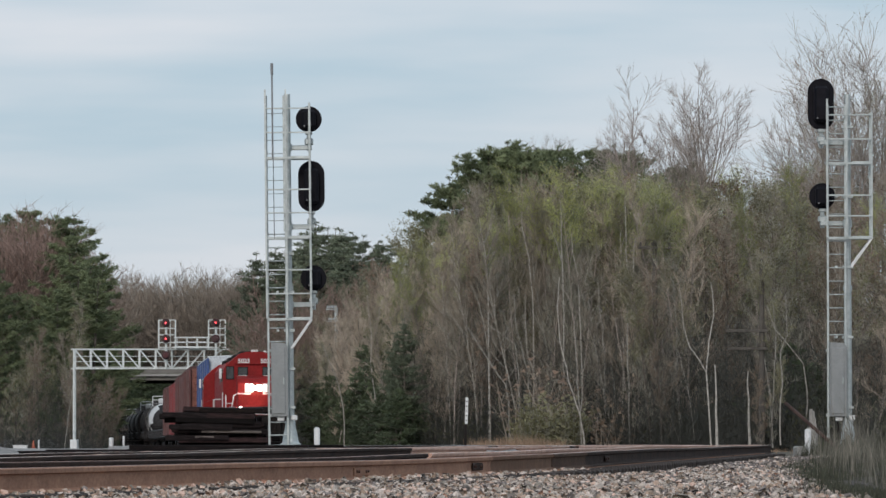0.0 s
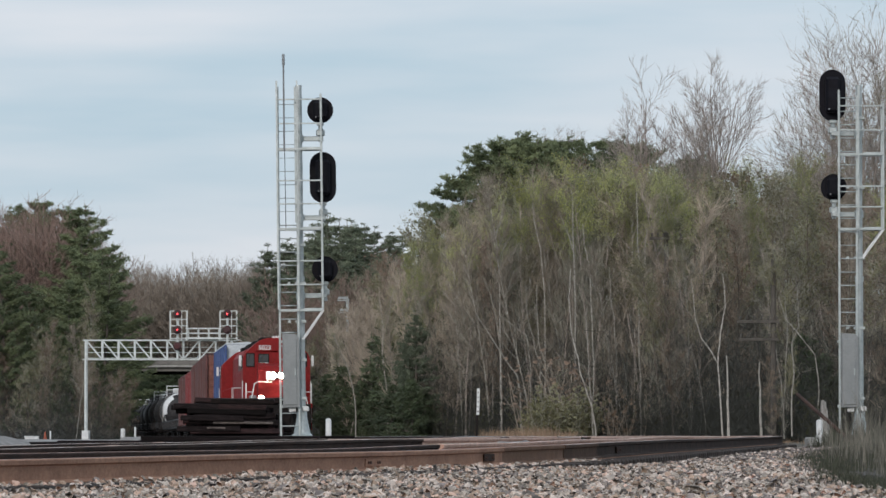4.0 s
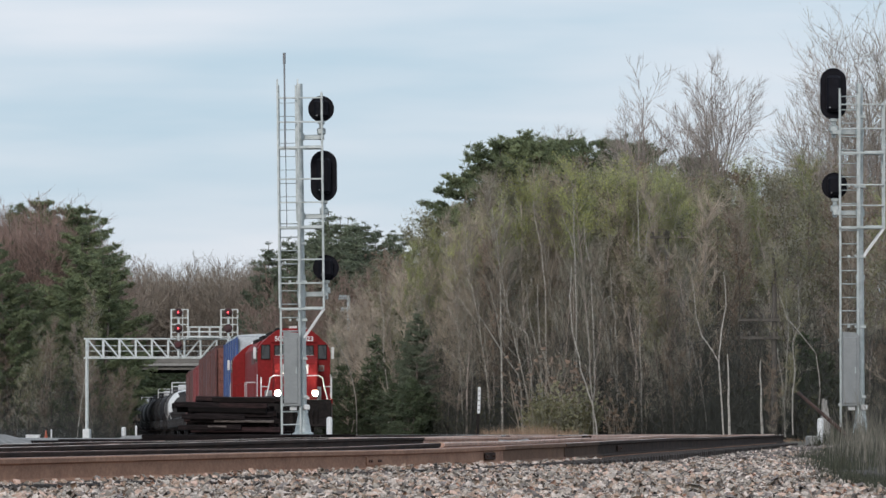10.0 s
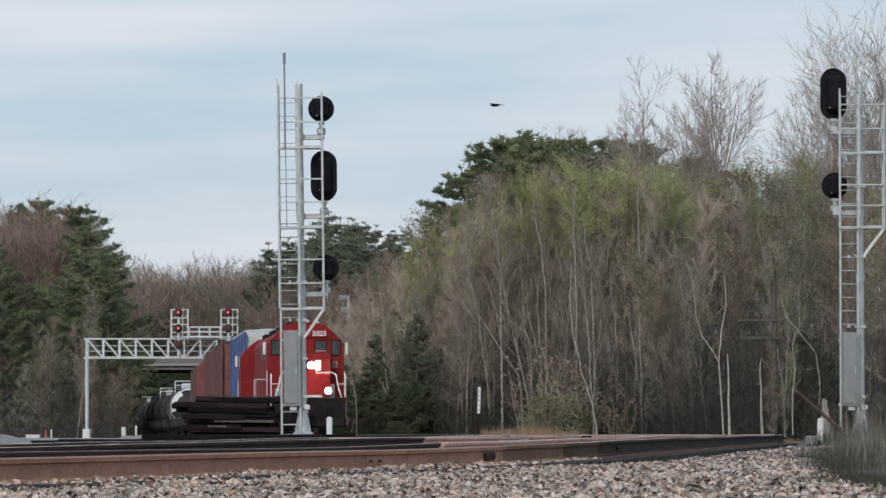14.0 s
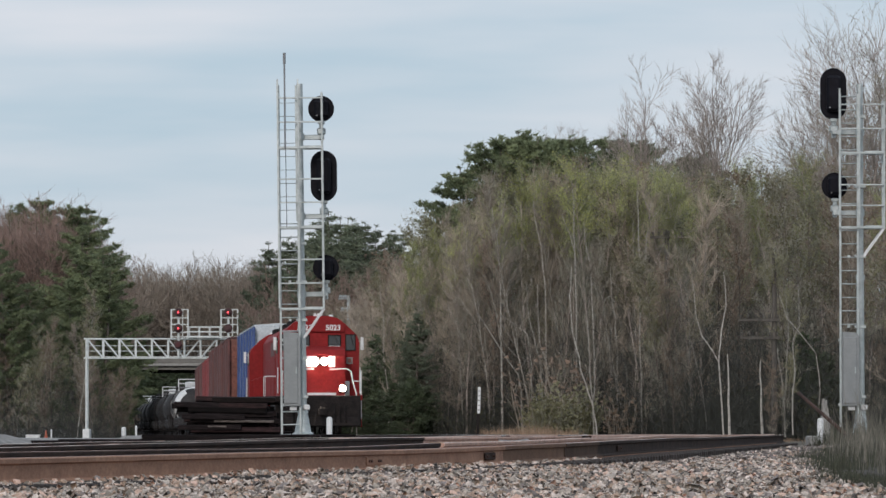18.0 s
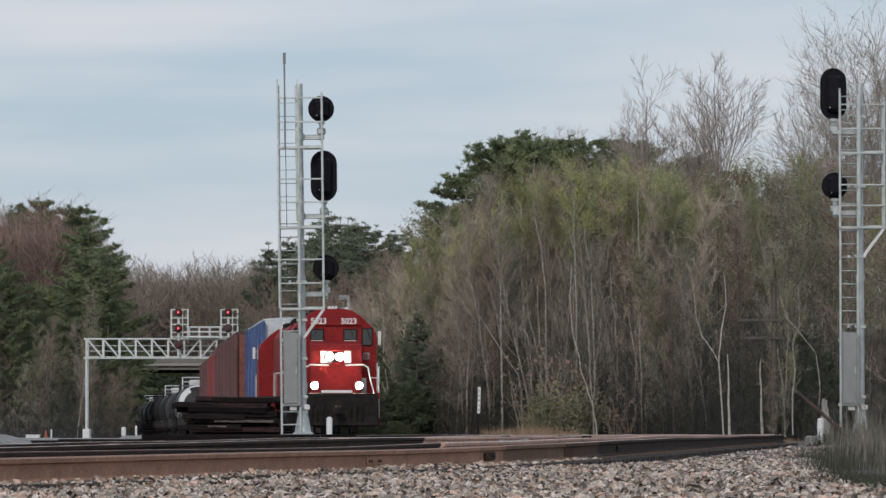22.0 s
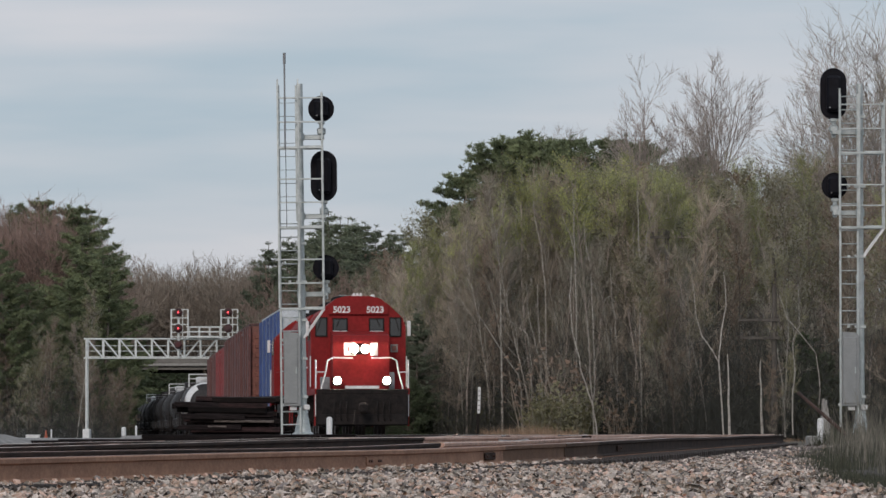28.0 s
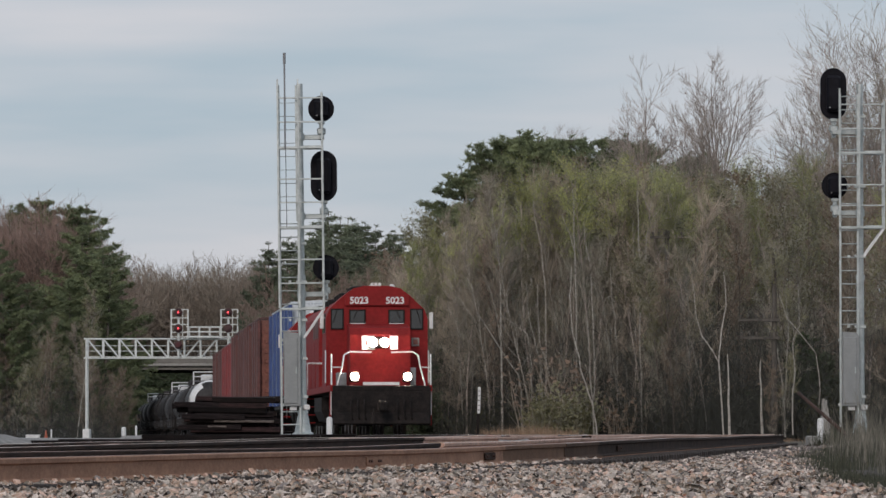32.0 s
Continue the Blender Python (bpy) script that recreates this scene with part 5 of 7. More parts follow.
def loose_timber():
    tie = Geo().box((0, 0, 0.09), (2.4, 0.23, 0.18), bevel=0.012).mesh("loose_tie", "tie")
    for x, y, a in ((-5.3, 80, 4), (-5.0, 80.6, -5), (-3.9, 86, 3), (-6.4, 84, 8), (-3.0, 92, -3), (-2.2, 92.5, 4), (-4.6, 97, 2), (-1.4, 98, -4)):
        ob = new("loose_tie", tie)
        tagged(ob, "loose dark tie lying beside the tracks", "railway tie", "loose ties on the ground").matrix_basis = pose(x, y, fall(y) - 0.05, 0, 0, a)
    for x, y, a, tilt, lift in ((-4.7, 70, 3, 0, 0), (-3.6, 71, -6, -1, 0), (-4.5, 100, -4, 0, 0), (-3.9, 100.6, 12, -3, 0), (-2.9, 90, 5, 1.5, 0), (-1.9, 94, -9, 0, 0), (-0.6, 96, 6, -1, 0),
                               (0.4, 88, -4, 1, 0), (-5.6, 76, 14, 1, 0), (-2.6, 78, -3, 0, 0), (2.2, 97, 4, 1, 0)):
        ob = new("loose_tie", tie)
        tagged(ob, "loose dark tie lying in disorder beside the tracks", "railway tie", "loose ties on the ground").matrix_basis = pose(x, y, fall(y) - 0.06 + lift, 0, tilt, a)
    for x, y, z, a in ((-3.0, 83, -0.13, 2), (-3.2, 83.4, 0.045, -3), (-4.0, 86, -0.13, 5), (-3.9, 86.2, 0.045, 0), (-2.6, 87.5, -0.13, -4), (-2.7, 87.6, 0.045, 3), (-5.6, 90, -0.04, -2)):
        ob = new("loose_tie", tie)
        tagged(ob, "creosoted black tie in a low heap beside the tracks", "railway tie", "loose ties on the ground").matrix_basis = pose(x, y, fall(y) + z, 0, 0, a)
    for x, y, z, w, tilt in ((-3.7, 62, 0.10, 0.85, -5.5), (-2.6, 63, 0.11, 0.7, -6.0), (-5.1, 66, 0.09, 0.9, -3.0), (0.3, 70, 0.13, 1.0, -1.0)):
        solid("loose_board", Geo().box((0, 0, 0), (w, 0.12, 0.03), bevel=0.006), "drygrass", "thin tan board lying askew on the ballast", "board", "loose boards", m=pose(x, y, z, 0, tilt, 6))
    for x, y, rx, ry, h in ((-6.25, 110, 1.15, 1.2, 0.17), (-6.8, 72, 1.1, 4.0, 0.27), (1.25, 84, 0.55, 1.2, 0.14)):
        g = Geo()
        rings = [(1.0, -0.05), (0.9, 0.25), (0.75, 0.6), (0.5, 0.9), (0.2, 1.0)]
        vs = []
        for q, (rr, hh) in enumerate(rings):
            for k in range(24):
                a = 2 * math.pi * k / 24
                n1 = 1 + 0.45 * noise.noise((x + 3 * math.cos(a), 3 * math.sin(a), q * 0.9))
                vs.append((x + rx * rr * n1 * math.cos(a), y + ry * rr * n1 * math.sin(a), fall(y) - 0.02 + h * hh * n1))
        fs = [(q * 24 + k, q * 24 + (k + 1) % 24, (q + 1) * 24 + (k + 1) % 24, (q + 1) * 24 + k) for q in range(4) for k in range(24)] + [tuple(range(96, 120))]
        solid("gravel_mound", g.put(vs, fs), "gravel", "low mound of grey gravel", "gravel mound", "mounds of gravel", smooth=True)
    for x, y, a in ((-3.95, 64, 0.6), (-2.95, 67, 0.2)):
        g = Geo().extrude(RAIL, -9.5, 9.5)
        solid("loose_rail", g, "brightrail", "rusty loose rail lying beside the track", "steel rail", "loose rails on the ground", m=pose(x, y, -0.03, 0, 0, a))


loose_timber()


# gravel yard on the far side of the tracks
def gravel_yard():
    g = Geo()
    ys = np.arange(150, 520, 10)
    vs = []
    for y in ys:
        a, b = line_x(y) - 2.6, line_x(y) - 2.6 - 0.03 * y - 6
        for k in range(9):
            x = a + (b - a) * k / 8
            vs.append((x, y, ground_z(x, y) + 0.05 + 0.06 * noise.noise((x * 0.4, y * 0.2, 0))))
    g.put(vs, [(j * 9 + i, j * 9 + i + 1, (j + 1) * 9 + i + 1, (j + 1) * 9 + i) for j in range(len(ys) - 1) for i in range(8)])
    solid("gravel_yard", g, "gravel", "pale grey gravel yard beside the main line", "gravel", kind="structure", smooth=True)


gravel_yard()


# ---- trees ----
def bent(rnd, p, d, length, n, wob, up):
    pts = [Vector(p)]
    d = Vector(d).normalized()
    for _ in range(n):
        d = (d + Vector((rnd.uniform(-wob, wob), rnd.uniform(-wob, wob), rnd.uniform(-wob, wob) + up))).normalized()
        pts.append(pts[-1] + d * (length / n))
    return pts


def limb(g, pts, r0, r1, n):
    for i in range(len(pts) - 1):
        a, b = i / (len(pts) - 1), (i + 1) / (len(pts) - 1)
        g.tube(pts[i], pts[i + 1], r0 + (r1 - r0) * a, r0 + (r1 - r0) * b, n, False)


def sprig(g, p, d, length, r):
    """One twig: a thin three-sided spike."""
    d = Vector(d).normalized()
    a = d.orthogonal().normalized()
    b = d.cross(a)
    q = p + d * length
    g.put([p + a * r, p - a * 0.5 * r + b * 0.87 * r, p - a * 0.5 * r - b * 0.87 * r, q], [(0, 1, 3), (1, 2, 3), (2, 0, 3)])


def wisp(g, rnd, p, d, length, r):
    """The finest twig: one slender blade, turned at random."""
    d = Vector(d).normalized()
    a = Vector((rnd.gauss(0, 1), rnd.gauss(0, 1), rnd.gauss(0, 1))).cross(d).normalized() * r
    g.put([p + a, p - a, p + d * length], [(0, 1, 2)])


def leaf(g, rnd, p, s):
    u = Vector((rnd.gauss(0, 1), rnd.gauss(0, 1), rnd.gauss(0, 1))).normalized()
    w = u.orthogonal().normalized()
    s *= 1.2
    g.put([p - u * s, p + w * s * 0.75 + u * s * 0.3, p + u * s * 0.8 - w * s * 0.75], [(0, 1, 2)])


def bare_tree(name, seed, H, r, clear, limbs, spread, up, twigs, bark, twig_mat, leaf_mat, leaves, leaf_size, label, stems=1, lean=0.03, leaf_top=0.0, twig_len=0.7, shape=1.0, thin=0.0052, sd=2.6, fan=0.55):
    """A leafless or budding broadleaf tree: trunk with limbs, a crown of twigs, and buds."""
    rnd = random.Random(seed)
    T = thing(name, label, "tree", "trees of the wood")
    g, tw, lv = Geo(), Geo(), Geo()
    tips = []
    for s in range(stems):
        base = Vector((rnd.uniform(-0.3, 0.3), rnd.uniform(-0.3, 0.3), -0.3)) if stems > 1 else Vector((0, 0, -0.3))
        h = H * (1 if s == 0 else rnd.uniform(0.65, 0.95))
        tilt = Vector((rnd.uniform(-lean, lean) * (2.5 if stems > 1 else 1), rnd.uniform(-lean, lean), 1))
        trunk = bent(rnd, base, tilt, h, 10, 0.075, 0.03)
        for i in range(10):
            limb(g, trunk[i:i + 2], r * (1 - 0.085 * i) ** 1.1 * (1 if i else 1.25), r * (1 - 0.085 * (i + 1)) ** 1.1, 7)
        for k in range(limbs // stems):
            f = clear + (0.98 - clear) * (k + rnd.random()) / (limbs // stems)
            i = min(9, int(f * 10))
            p = trunk[i].lerp(trunk[i + 1], f * 10 - i)
            a = rnd.uniform(0, 6.283)
            q = (f - clear) / (1 - clear)
            L = spread * (0.35 + 0.65 * (1 - q) ** shape) * rnd.uniform(0.55, 1.15) * min(1, 0.55 + q * 1.6)
            d = Vector((math.cos(a), math.sin(a), up * rnd.uniform(0.5, 1.5)))
            pts = bent(rnd, p, d, L, 4, 0.17, 0.08)
            limb(g, pts, max(0.012, r * (1 - f) * 0.5), 0.008, 4)
            for m in range(max(3, int(L * sd))):
                w = rnd.uniform(0.2, 1)
                j = min(3, int(w * 4))
                pp = pts[j].lerp(pts[j + 1], w * 4 - j)
                a2 = rnd.uniform(0, 6.283)
                d2 = (pts[j + 1] - pts[j]).normalized() + Vector((math.cos(a2), math.sin(a2), rnd.uniform(-0.1, 0.9))) * 0.75
                sub = bent(rnd, pp, d2, rnd.uniform(0.5, 1.25) * twig_len, 2, 0.2, 0.08)
                sprig(tw, sub[0], sub[1] - sub[0], (sub[1] - sub[0]).length * 1.15, 0.009)
                wisp(tw, rnd, sub[1], sub[2] - sub[1], (sub[2] - sub[1]).length * 1.1, 0.007)
                tips.append((sub[0], sub[1], sub[2]))
    for k in range(twigs):
        a, b, c = tips[rnd.randrange(len(tips))]
        q = rnd.random()
        p = a.lerp(b, q * 2) if q < 0.5 else b.lerp(c, q * 2 - 1)
        d = (c - a).normalized() + Vector((rnd.gauss(0, fan), rnd.gauss(0, fan), rnd.gauss(0.25, fan * 0.8)))
        L3 = rnd.uniform(0.3, 1.0) * twig_len
        wisp(tw, rnd, p, d, L3, thin * 1.15)
        if leaves and p.z > leaf_top * H:
            for m in range(leaves):
                leaf(lv, rnd, p + d.normalized() * L3 * rnd.random() + Vector((rnd.gauss(0, 0.05), rnd.gauss(0, 0.05), rnd.gauss(0, 0.05))), leaf_size * rnd.uniform(0.6, 1.3))
    part("trunk", g, bark, T, "", True)
    part("crown", tw, twig_mat, T, "fine bare twigs")
    if lv.v:
        part("leaves", lv, leaf_mat, T, "small spring leaves")
    return T


def vase_tree(name, seed, H, r, fork, half, thin, twig_mat, bud, buds, label, stems=7, fine=3, bark="palebark", forks=(7, 5, 4)):
    """A tall bare tree: limbs that part low in the crown and rise in long, gently curved lines to a domed top."""
    rnd = random.Random(seed)
    T = thing(name, label, "tree", "trees of the wood")
    g, tw, lv = Geo(), Geo(), Geo()
    rise = H * (1 - fork)

    def grow(p, d, length, rad, level):
        segs = 4 if level < 2 else 2
        pts = bent(rnd, p, d, length, segs, 0.06 if level < 2 else 0.10, 0.05)
        limb(g if level < 2 else tw, pts, max(rad, thin), max(rad * 0.45, thin * 0.8), (6, 4, 3, 3)[level])
        if level == 3:
            for k in range(fine):
                q = rnd.uniform(0.2, 1.0)
                s = pts[0].lerp(pts[-1], q)
                e = (pts[-1] - pts[0]).normalized() + Vector((rnd.gauss(0, 0.35), rnd.gauss(0, 0.35), rnd.gauss(0.25, 0.25)))
                L = rnd.uniform(0.25, 0.7) * rise / 6
                wisp(tw, rnd, s, e, L, thin * 0.85)
                for m in range(buds):
                    leaf(lv, rnd, s + e.normalized() * L * rnd.uniform(0.1, 0.95), rnd.uniform(0.010, 0.019))
            return
        n = forks[level]
        for k in range(n):
            q = 0.22 + 0.78 * (k + rnd.random()) / n
            j = min(segs - 1, int(q * segs))
            s = pts[j].lerp(pts[j + 1], q * segs - j)
            t = (pts[j + 1] - pts[j]).normalized()
            a = rnd.uniform(0, 6.283)
            u = t.orthogonal().normalized()
            side = u * math.cos(a) + t.cross(u) * math.sin(a)
            grow(s, t + side * rnd.uniform(0.35, 0.75), length * (0.60 - 0.27 * q) * rnd.uniform(0.75, 1.2), rad * (1 - 0.55 * q) * 0.55, level + 1)

    trunk = bent(rnd, (0, 0, -0.3), (rnd.uniform(-0.03, 0.03), 0, 1), H * fork + 0.3, 6, 0.04, 0.04)
    limb(g, trunk, r, r * 0.7, 8)
    for k in range(stems):
        a = k * 2.4 + rnd.uniform(-0.4, 0.4)
        out = half / rise * (0.12 if k == 0 else math.sqrt((k + 0.3) / stems) * 1.05)
        s = trunk[-1].lerp(trunk[-2], rnd.random() * 0.9) if k else trunk[-1]
        grow(s, Vector((math.cos(a) * out, math.sin(a) * out, 1)), rise * (0.98 - 0.30 * (k / stems)) * rnd.uniform(0.9, 1.05), r * rnd.uniform(0.32, 0.5), 0)
    tall = max(v[2] for v in tw.v)
    for geo in (g, tw, lv):
        geo.v = [(x, y, z * H / tall if z > 0 else z) for x, y, z in geo.v]
    part("trunk", g, bark, T, "", True)
    part("crown", tw, twig_mat, T, "fine bare twigs")
    if lv.v:
        part("leaves", lv, bud, T, "small pale buds")
    return T


def needles(g, rnd, p, size, n, flat=0.5, up=0.25):
    for _ in range(n):
        d = Vector((rnd.gauss(0, 1), rnd.gauss(0, 1), rnd.gauss(up, flat)))
        d.normalize()
        s = size * rnd.uniform(0.6, 1.2)
        w = d.orthogonal().normalized()
        w = (Matrix.Rotation(rnd.uniform(0, 6.28), 3, d) @ w) * size * 0.115
        o = p + Vector((rnd.gauss(0, 0.3), rnd.gauss(0, 0.3), rnd.gauss(0, 0.18))) * size
        g.put([o - w, o + w, o + d * s], [(0, 1, 2)])


def pine_tree(name, seed, H, r, clear, whorls, spread, mat, label, droop=0.1, cone=0.9, tuft=0.42, per=26, dens=2.6, up=0.25, flat=1.0):
    """A conifer: trunk, whorls of branches, tufts of needles along them."""
    rnd = random.Random(seed)
    T = thing(name, label, "tree", "conifers of the wood")
    g, nd = Geo(), Geo()
    trunk = bent(rnd, (0, 0, -0.3), (rnd.uniform(-0.03, 0.03), rnd.uniform(-0.03, 0.03), 1), H, 8, 0.025, 0.05)
    limb(g, trunk, r, 0.02, 8)
    for k in range(whorls):
        f = clear + (0.98 - clear) * (k + rnd.uniform(0, 0.6)) / whorls
        i = min(7, int(f * 8))
        p = trunk[i].lerp(trunk[i + 1], f * 8 - i)
        for b in range(rnd.randint(4, 6)):
            a = rnd.uniform(0, 6.283)
            q = (f - clear) / (1 - clear)
            L = spread * (max(0.10, (1 - q) ** cone)) * rnd.uniform(0.55, 1.15) * (0.75 + 0.5 * min(1, q * 4))
            d = Vector((math.cos(a), math.sin(a), 0.25 - droop * 2 * (1 - q)))
            pts = bent(rnd, p, d, L, 4, 0.08, 0.06)
            limb(g, pts, max(0.012, r * 0.22 * (1 - f) + 0.012), 0.008, 4)
            for m in range(max(2, int(L * dens))):
                w = rnd.uniform(0.3, 1.0)
                j = min(3, int(w * 4))
                pp = pts[j].lerp(pts[j + 1], w * 4 - j)
                off = Vector((rnd.gauss(0, 0.16), rnd.gauss(0, 0.16), rnd.gauss(0.06, 0.08) * flat)) * (0.5 + 0.5 * L / spread) * 1.6
                needles(nd, rnd, pp + off, tuft, per, 0.5, up)
    needles(nd, rnd, trunk[-1], tuft, per)
    part("trunk", g, "greybark", T, "", True)
    part("crown", nd, mat, T, "tufts of dark green needles")
    return T


def shrub(seed, H, n, mat, leaf_mat, leaves, label):
    rnd = random.Random(seed)
    T = thing("shrub", label, "shrub", "undergrowth of the wood")
    g, lv = Geo(), Geo()
    for k in range(n):
        a = rnd.uniform(0, 6.283)
        b = Vector((rnd.gauss(0, 0.35), rnd.gauss(0, 0.35), -0.05))
        pts = bent(rnd, b, (math.cos(a) * 0.4, math.sin(a) * 0.4, 1), H * rnd.uniform(0.5, 1.1), 3, 0.18, 0.05)
        limb(g, pts, 0.014, 0.006, 3)
        for m in range(9):
            q = rnd.uniform(0.2, 1)
            j = min(2, int(q * 3))
            p = pts[j].lerp(pts[j + 1], q * 3 - j)
            d = Vector((rnd.gauss(0, 1), rnd.gauss(0, 1), rnd.gauss(0.8, 0.6)))
            L = rnd.uniform(0.2, 0.6)
            sprig(g, p, d, L, 0.006)
            for w in range(leaves):
                leaf(lv, rnd, p + d.normalized() * L * rnd.random(), rnd.uniform(0.035, 0.07))
    tagged(part("tangle", g, mat, T, "thin bare stems"), kind="stuff")
    if lv.v:
        part("leaves", lv, leaf_mat, T, "sparse small leaves")
    return T


POOL = {
    "birch": [bare_tree("birch_tree", 100 + k, 9.5, 0.036, 0.30, 24, 2.0, 1.6, 2500, "birchbark", "redtwig", "olive", k % 2, 0.035, "white-barked birch with fine reddish twigs", 1 if k < 3 else 2, 0.14, 0.5) for k in range(5)],
    "young": [bare_tree("young_tree", 120 + k, 9.0, 0.045, 0.08, 28, 1.9, 1.0, 2300, "greybark", "greytwig", "olive", 2, 0.036, "thin grey-brown young tree with opening olive buds", 1, 0.07, 0.5) for k in range(4)],
    "rusty": [bare_tree("young_tree", 130 + k, 8.5, 0.045, 0.06, 28, 1.9, 1.1, 2300, "greybark", "redtwig", "redbud", 1, 0.035, "slender tree with reddish-brown buds", 1, 0.07, 0.2) for k in range(3)],
    "budding": [bare_tree("poplar_tree", 140 + k, 11.0, 0.06, 0.22, 30, 1.9, 1.7, 2000, "palebark", "greytwig", "bud", 6, 0.023, "slender poplar with fresh yellow-green leaves", 1, 0.05, 0.75) for k in range(3)],
    "lime": [bare_tree("poplar_tree", 145 + k, 11.0, 0.055, 0.3, 30, 1.6, 2.0, 1000, "palebark", "greytwig", "lime", 9, 0.023, "slender tree in bright yellow-green spring leaf", 1, 0.05, 0.72) for k in range(2)],
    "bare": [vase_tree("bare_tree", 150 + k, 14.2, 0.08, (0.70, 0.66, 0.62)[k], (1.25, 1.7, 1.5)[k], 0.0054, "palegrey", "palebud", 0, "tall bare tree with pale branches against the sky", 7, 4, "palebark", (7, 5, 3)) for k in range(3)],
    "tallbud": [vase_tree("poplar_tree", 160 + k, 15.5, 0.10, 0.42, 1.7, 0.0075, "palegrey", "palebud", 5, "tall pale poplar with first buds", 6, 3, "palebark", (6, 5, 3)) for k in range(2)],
    "tan": [bare_tree("tan_tree", 170 + k, 8.0, 0.045, 0.12, 30, 1.7, 1.7, 2400, "palebark", "tantwig", "bud", 0, 0.04, "tan-twigged slender bare tree", 1, 0.08, 0.4) for k in range(2)],
    "far": [vase_tree("bare_tree", 180 + k, 22.0, 0.2, 0.30, 4.6, 0.020, "fartwig", "redbud", 0, "distant leafless brown-grey tree", 9, 2, "greybark", (6, 4, 3)) for k in range(3)],
    "brownwood": [vase_tree("bare_tree", 190 + k, 22.0, 0.2, 0.25, 4.4, 0.018, "ruddytwig", "redbud", 0, "distant leafless reddish-brown tree", 10, 3, "greybark", (6, 4, 3)) for k in range(2)],
    "pine": [pine_tree("white_pine", 200 + k, 15.5, 0.2, 0.50, 12, 3.4, "needle", "tall white pine with layered dark green boughs", 0.0, 0.55, 0.27, 24, 11.0, 0.9, 0.55) for k in range(3)],
    "oldpine": [pine_tree("white_pine", 210 + k, 21.0, 0.28, 0.08, 26, 6.0, "needle", "big white pine with heavy green boughs", 0.05, 0.5, 0.30, 22, 8.0) for k in range(2)],
    "spruce": [pine_tree("spruce_tree", 220 + k, 15.5, 0.18, 0.06, 26, 3.4, "needleblue", "dense dark conical conifer", 0.12, 0.65, 0.34, 19, 5.0) for k in range(2)],
    "fir": [pine_tree("young_conifer", 230 + k, 6.0, 0.09, 0.03, 17, 2.2, "firneedle", "young dark green conifer at the wood's edge", 0.08, 0.7, 0.30, 22, 3.6) for k in range(2)],
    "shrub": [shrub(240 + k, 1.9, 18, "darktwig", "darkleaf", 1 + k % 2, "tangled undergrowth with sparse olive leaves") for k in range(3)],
    "bush": [shrub(260, 1.9, 34, "greytwig", "olive", 5, "leafing olive-yellow bush at the wood's foot")],
    "redshrub": [shrub(250, 1.6, 20, "redtwig", "redbud", 1, "tangled reddish-brown undergrowth beside the wood")],
}
USED = set()


def plant(kind, x, y, H, turn, pick=0, label=""):
    src = POOL[kind][pick % len(POOL[kind])]
    if abs(x - line_x(y)) < 3.6 and 150 < y < 738:
        x += 7.0
    z = ground_z(x, y) - 0.02
    base = {"birch": 9.5, "young": 9.0, "rusty": 8.5, "budding": 11.0, "lime": 11.0, "bare": 14.2, "tallbud": 15.5, "tan": 8.0, "far": 22.0, "brownwood": 22.0, "pine": 15.5, "oldpine": 21.0, "spruce": 15.5, "fir": 6.0, "shrub": 1.9, "bush": 1.9, "redshrub": 1.6}[kind]
    s = max(0.35 * H, H - max(0.0, z)) / base
    m = pose(x, y, z, 0, 0, turn)
    if (kind, pick % len(POOL[kind])) not in USED:
        USED.add((kind, pick % len(POOL[kind])))
        ob = src
        ob.matrix_basis = m
    else:
        ob = copy_thing(src, m)
    ob.scale = (s, s, s)
    if label:
        tagged(ob, label)
    return ob


SWAY = []


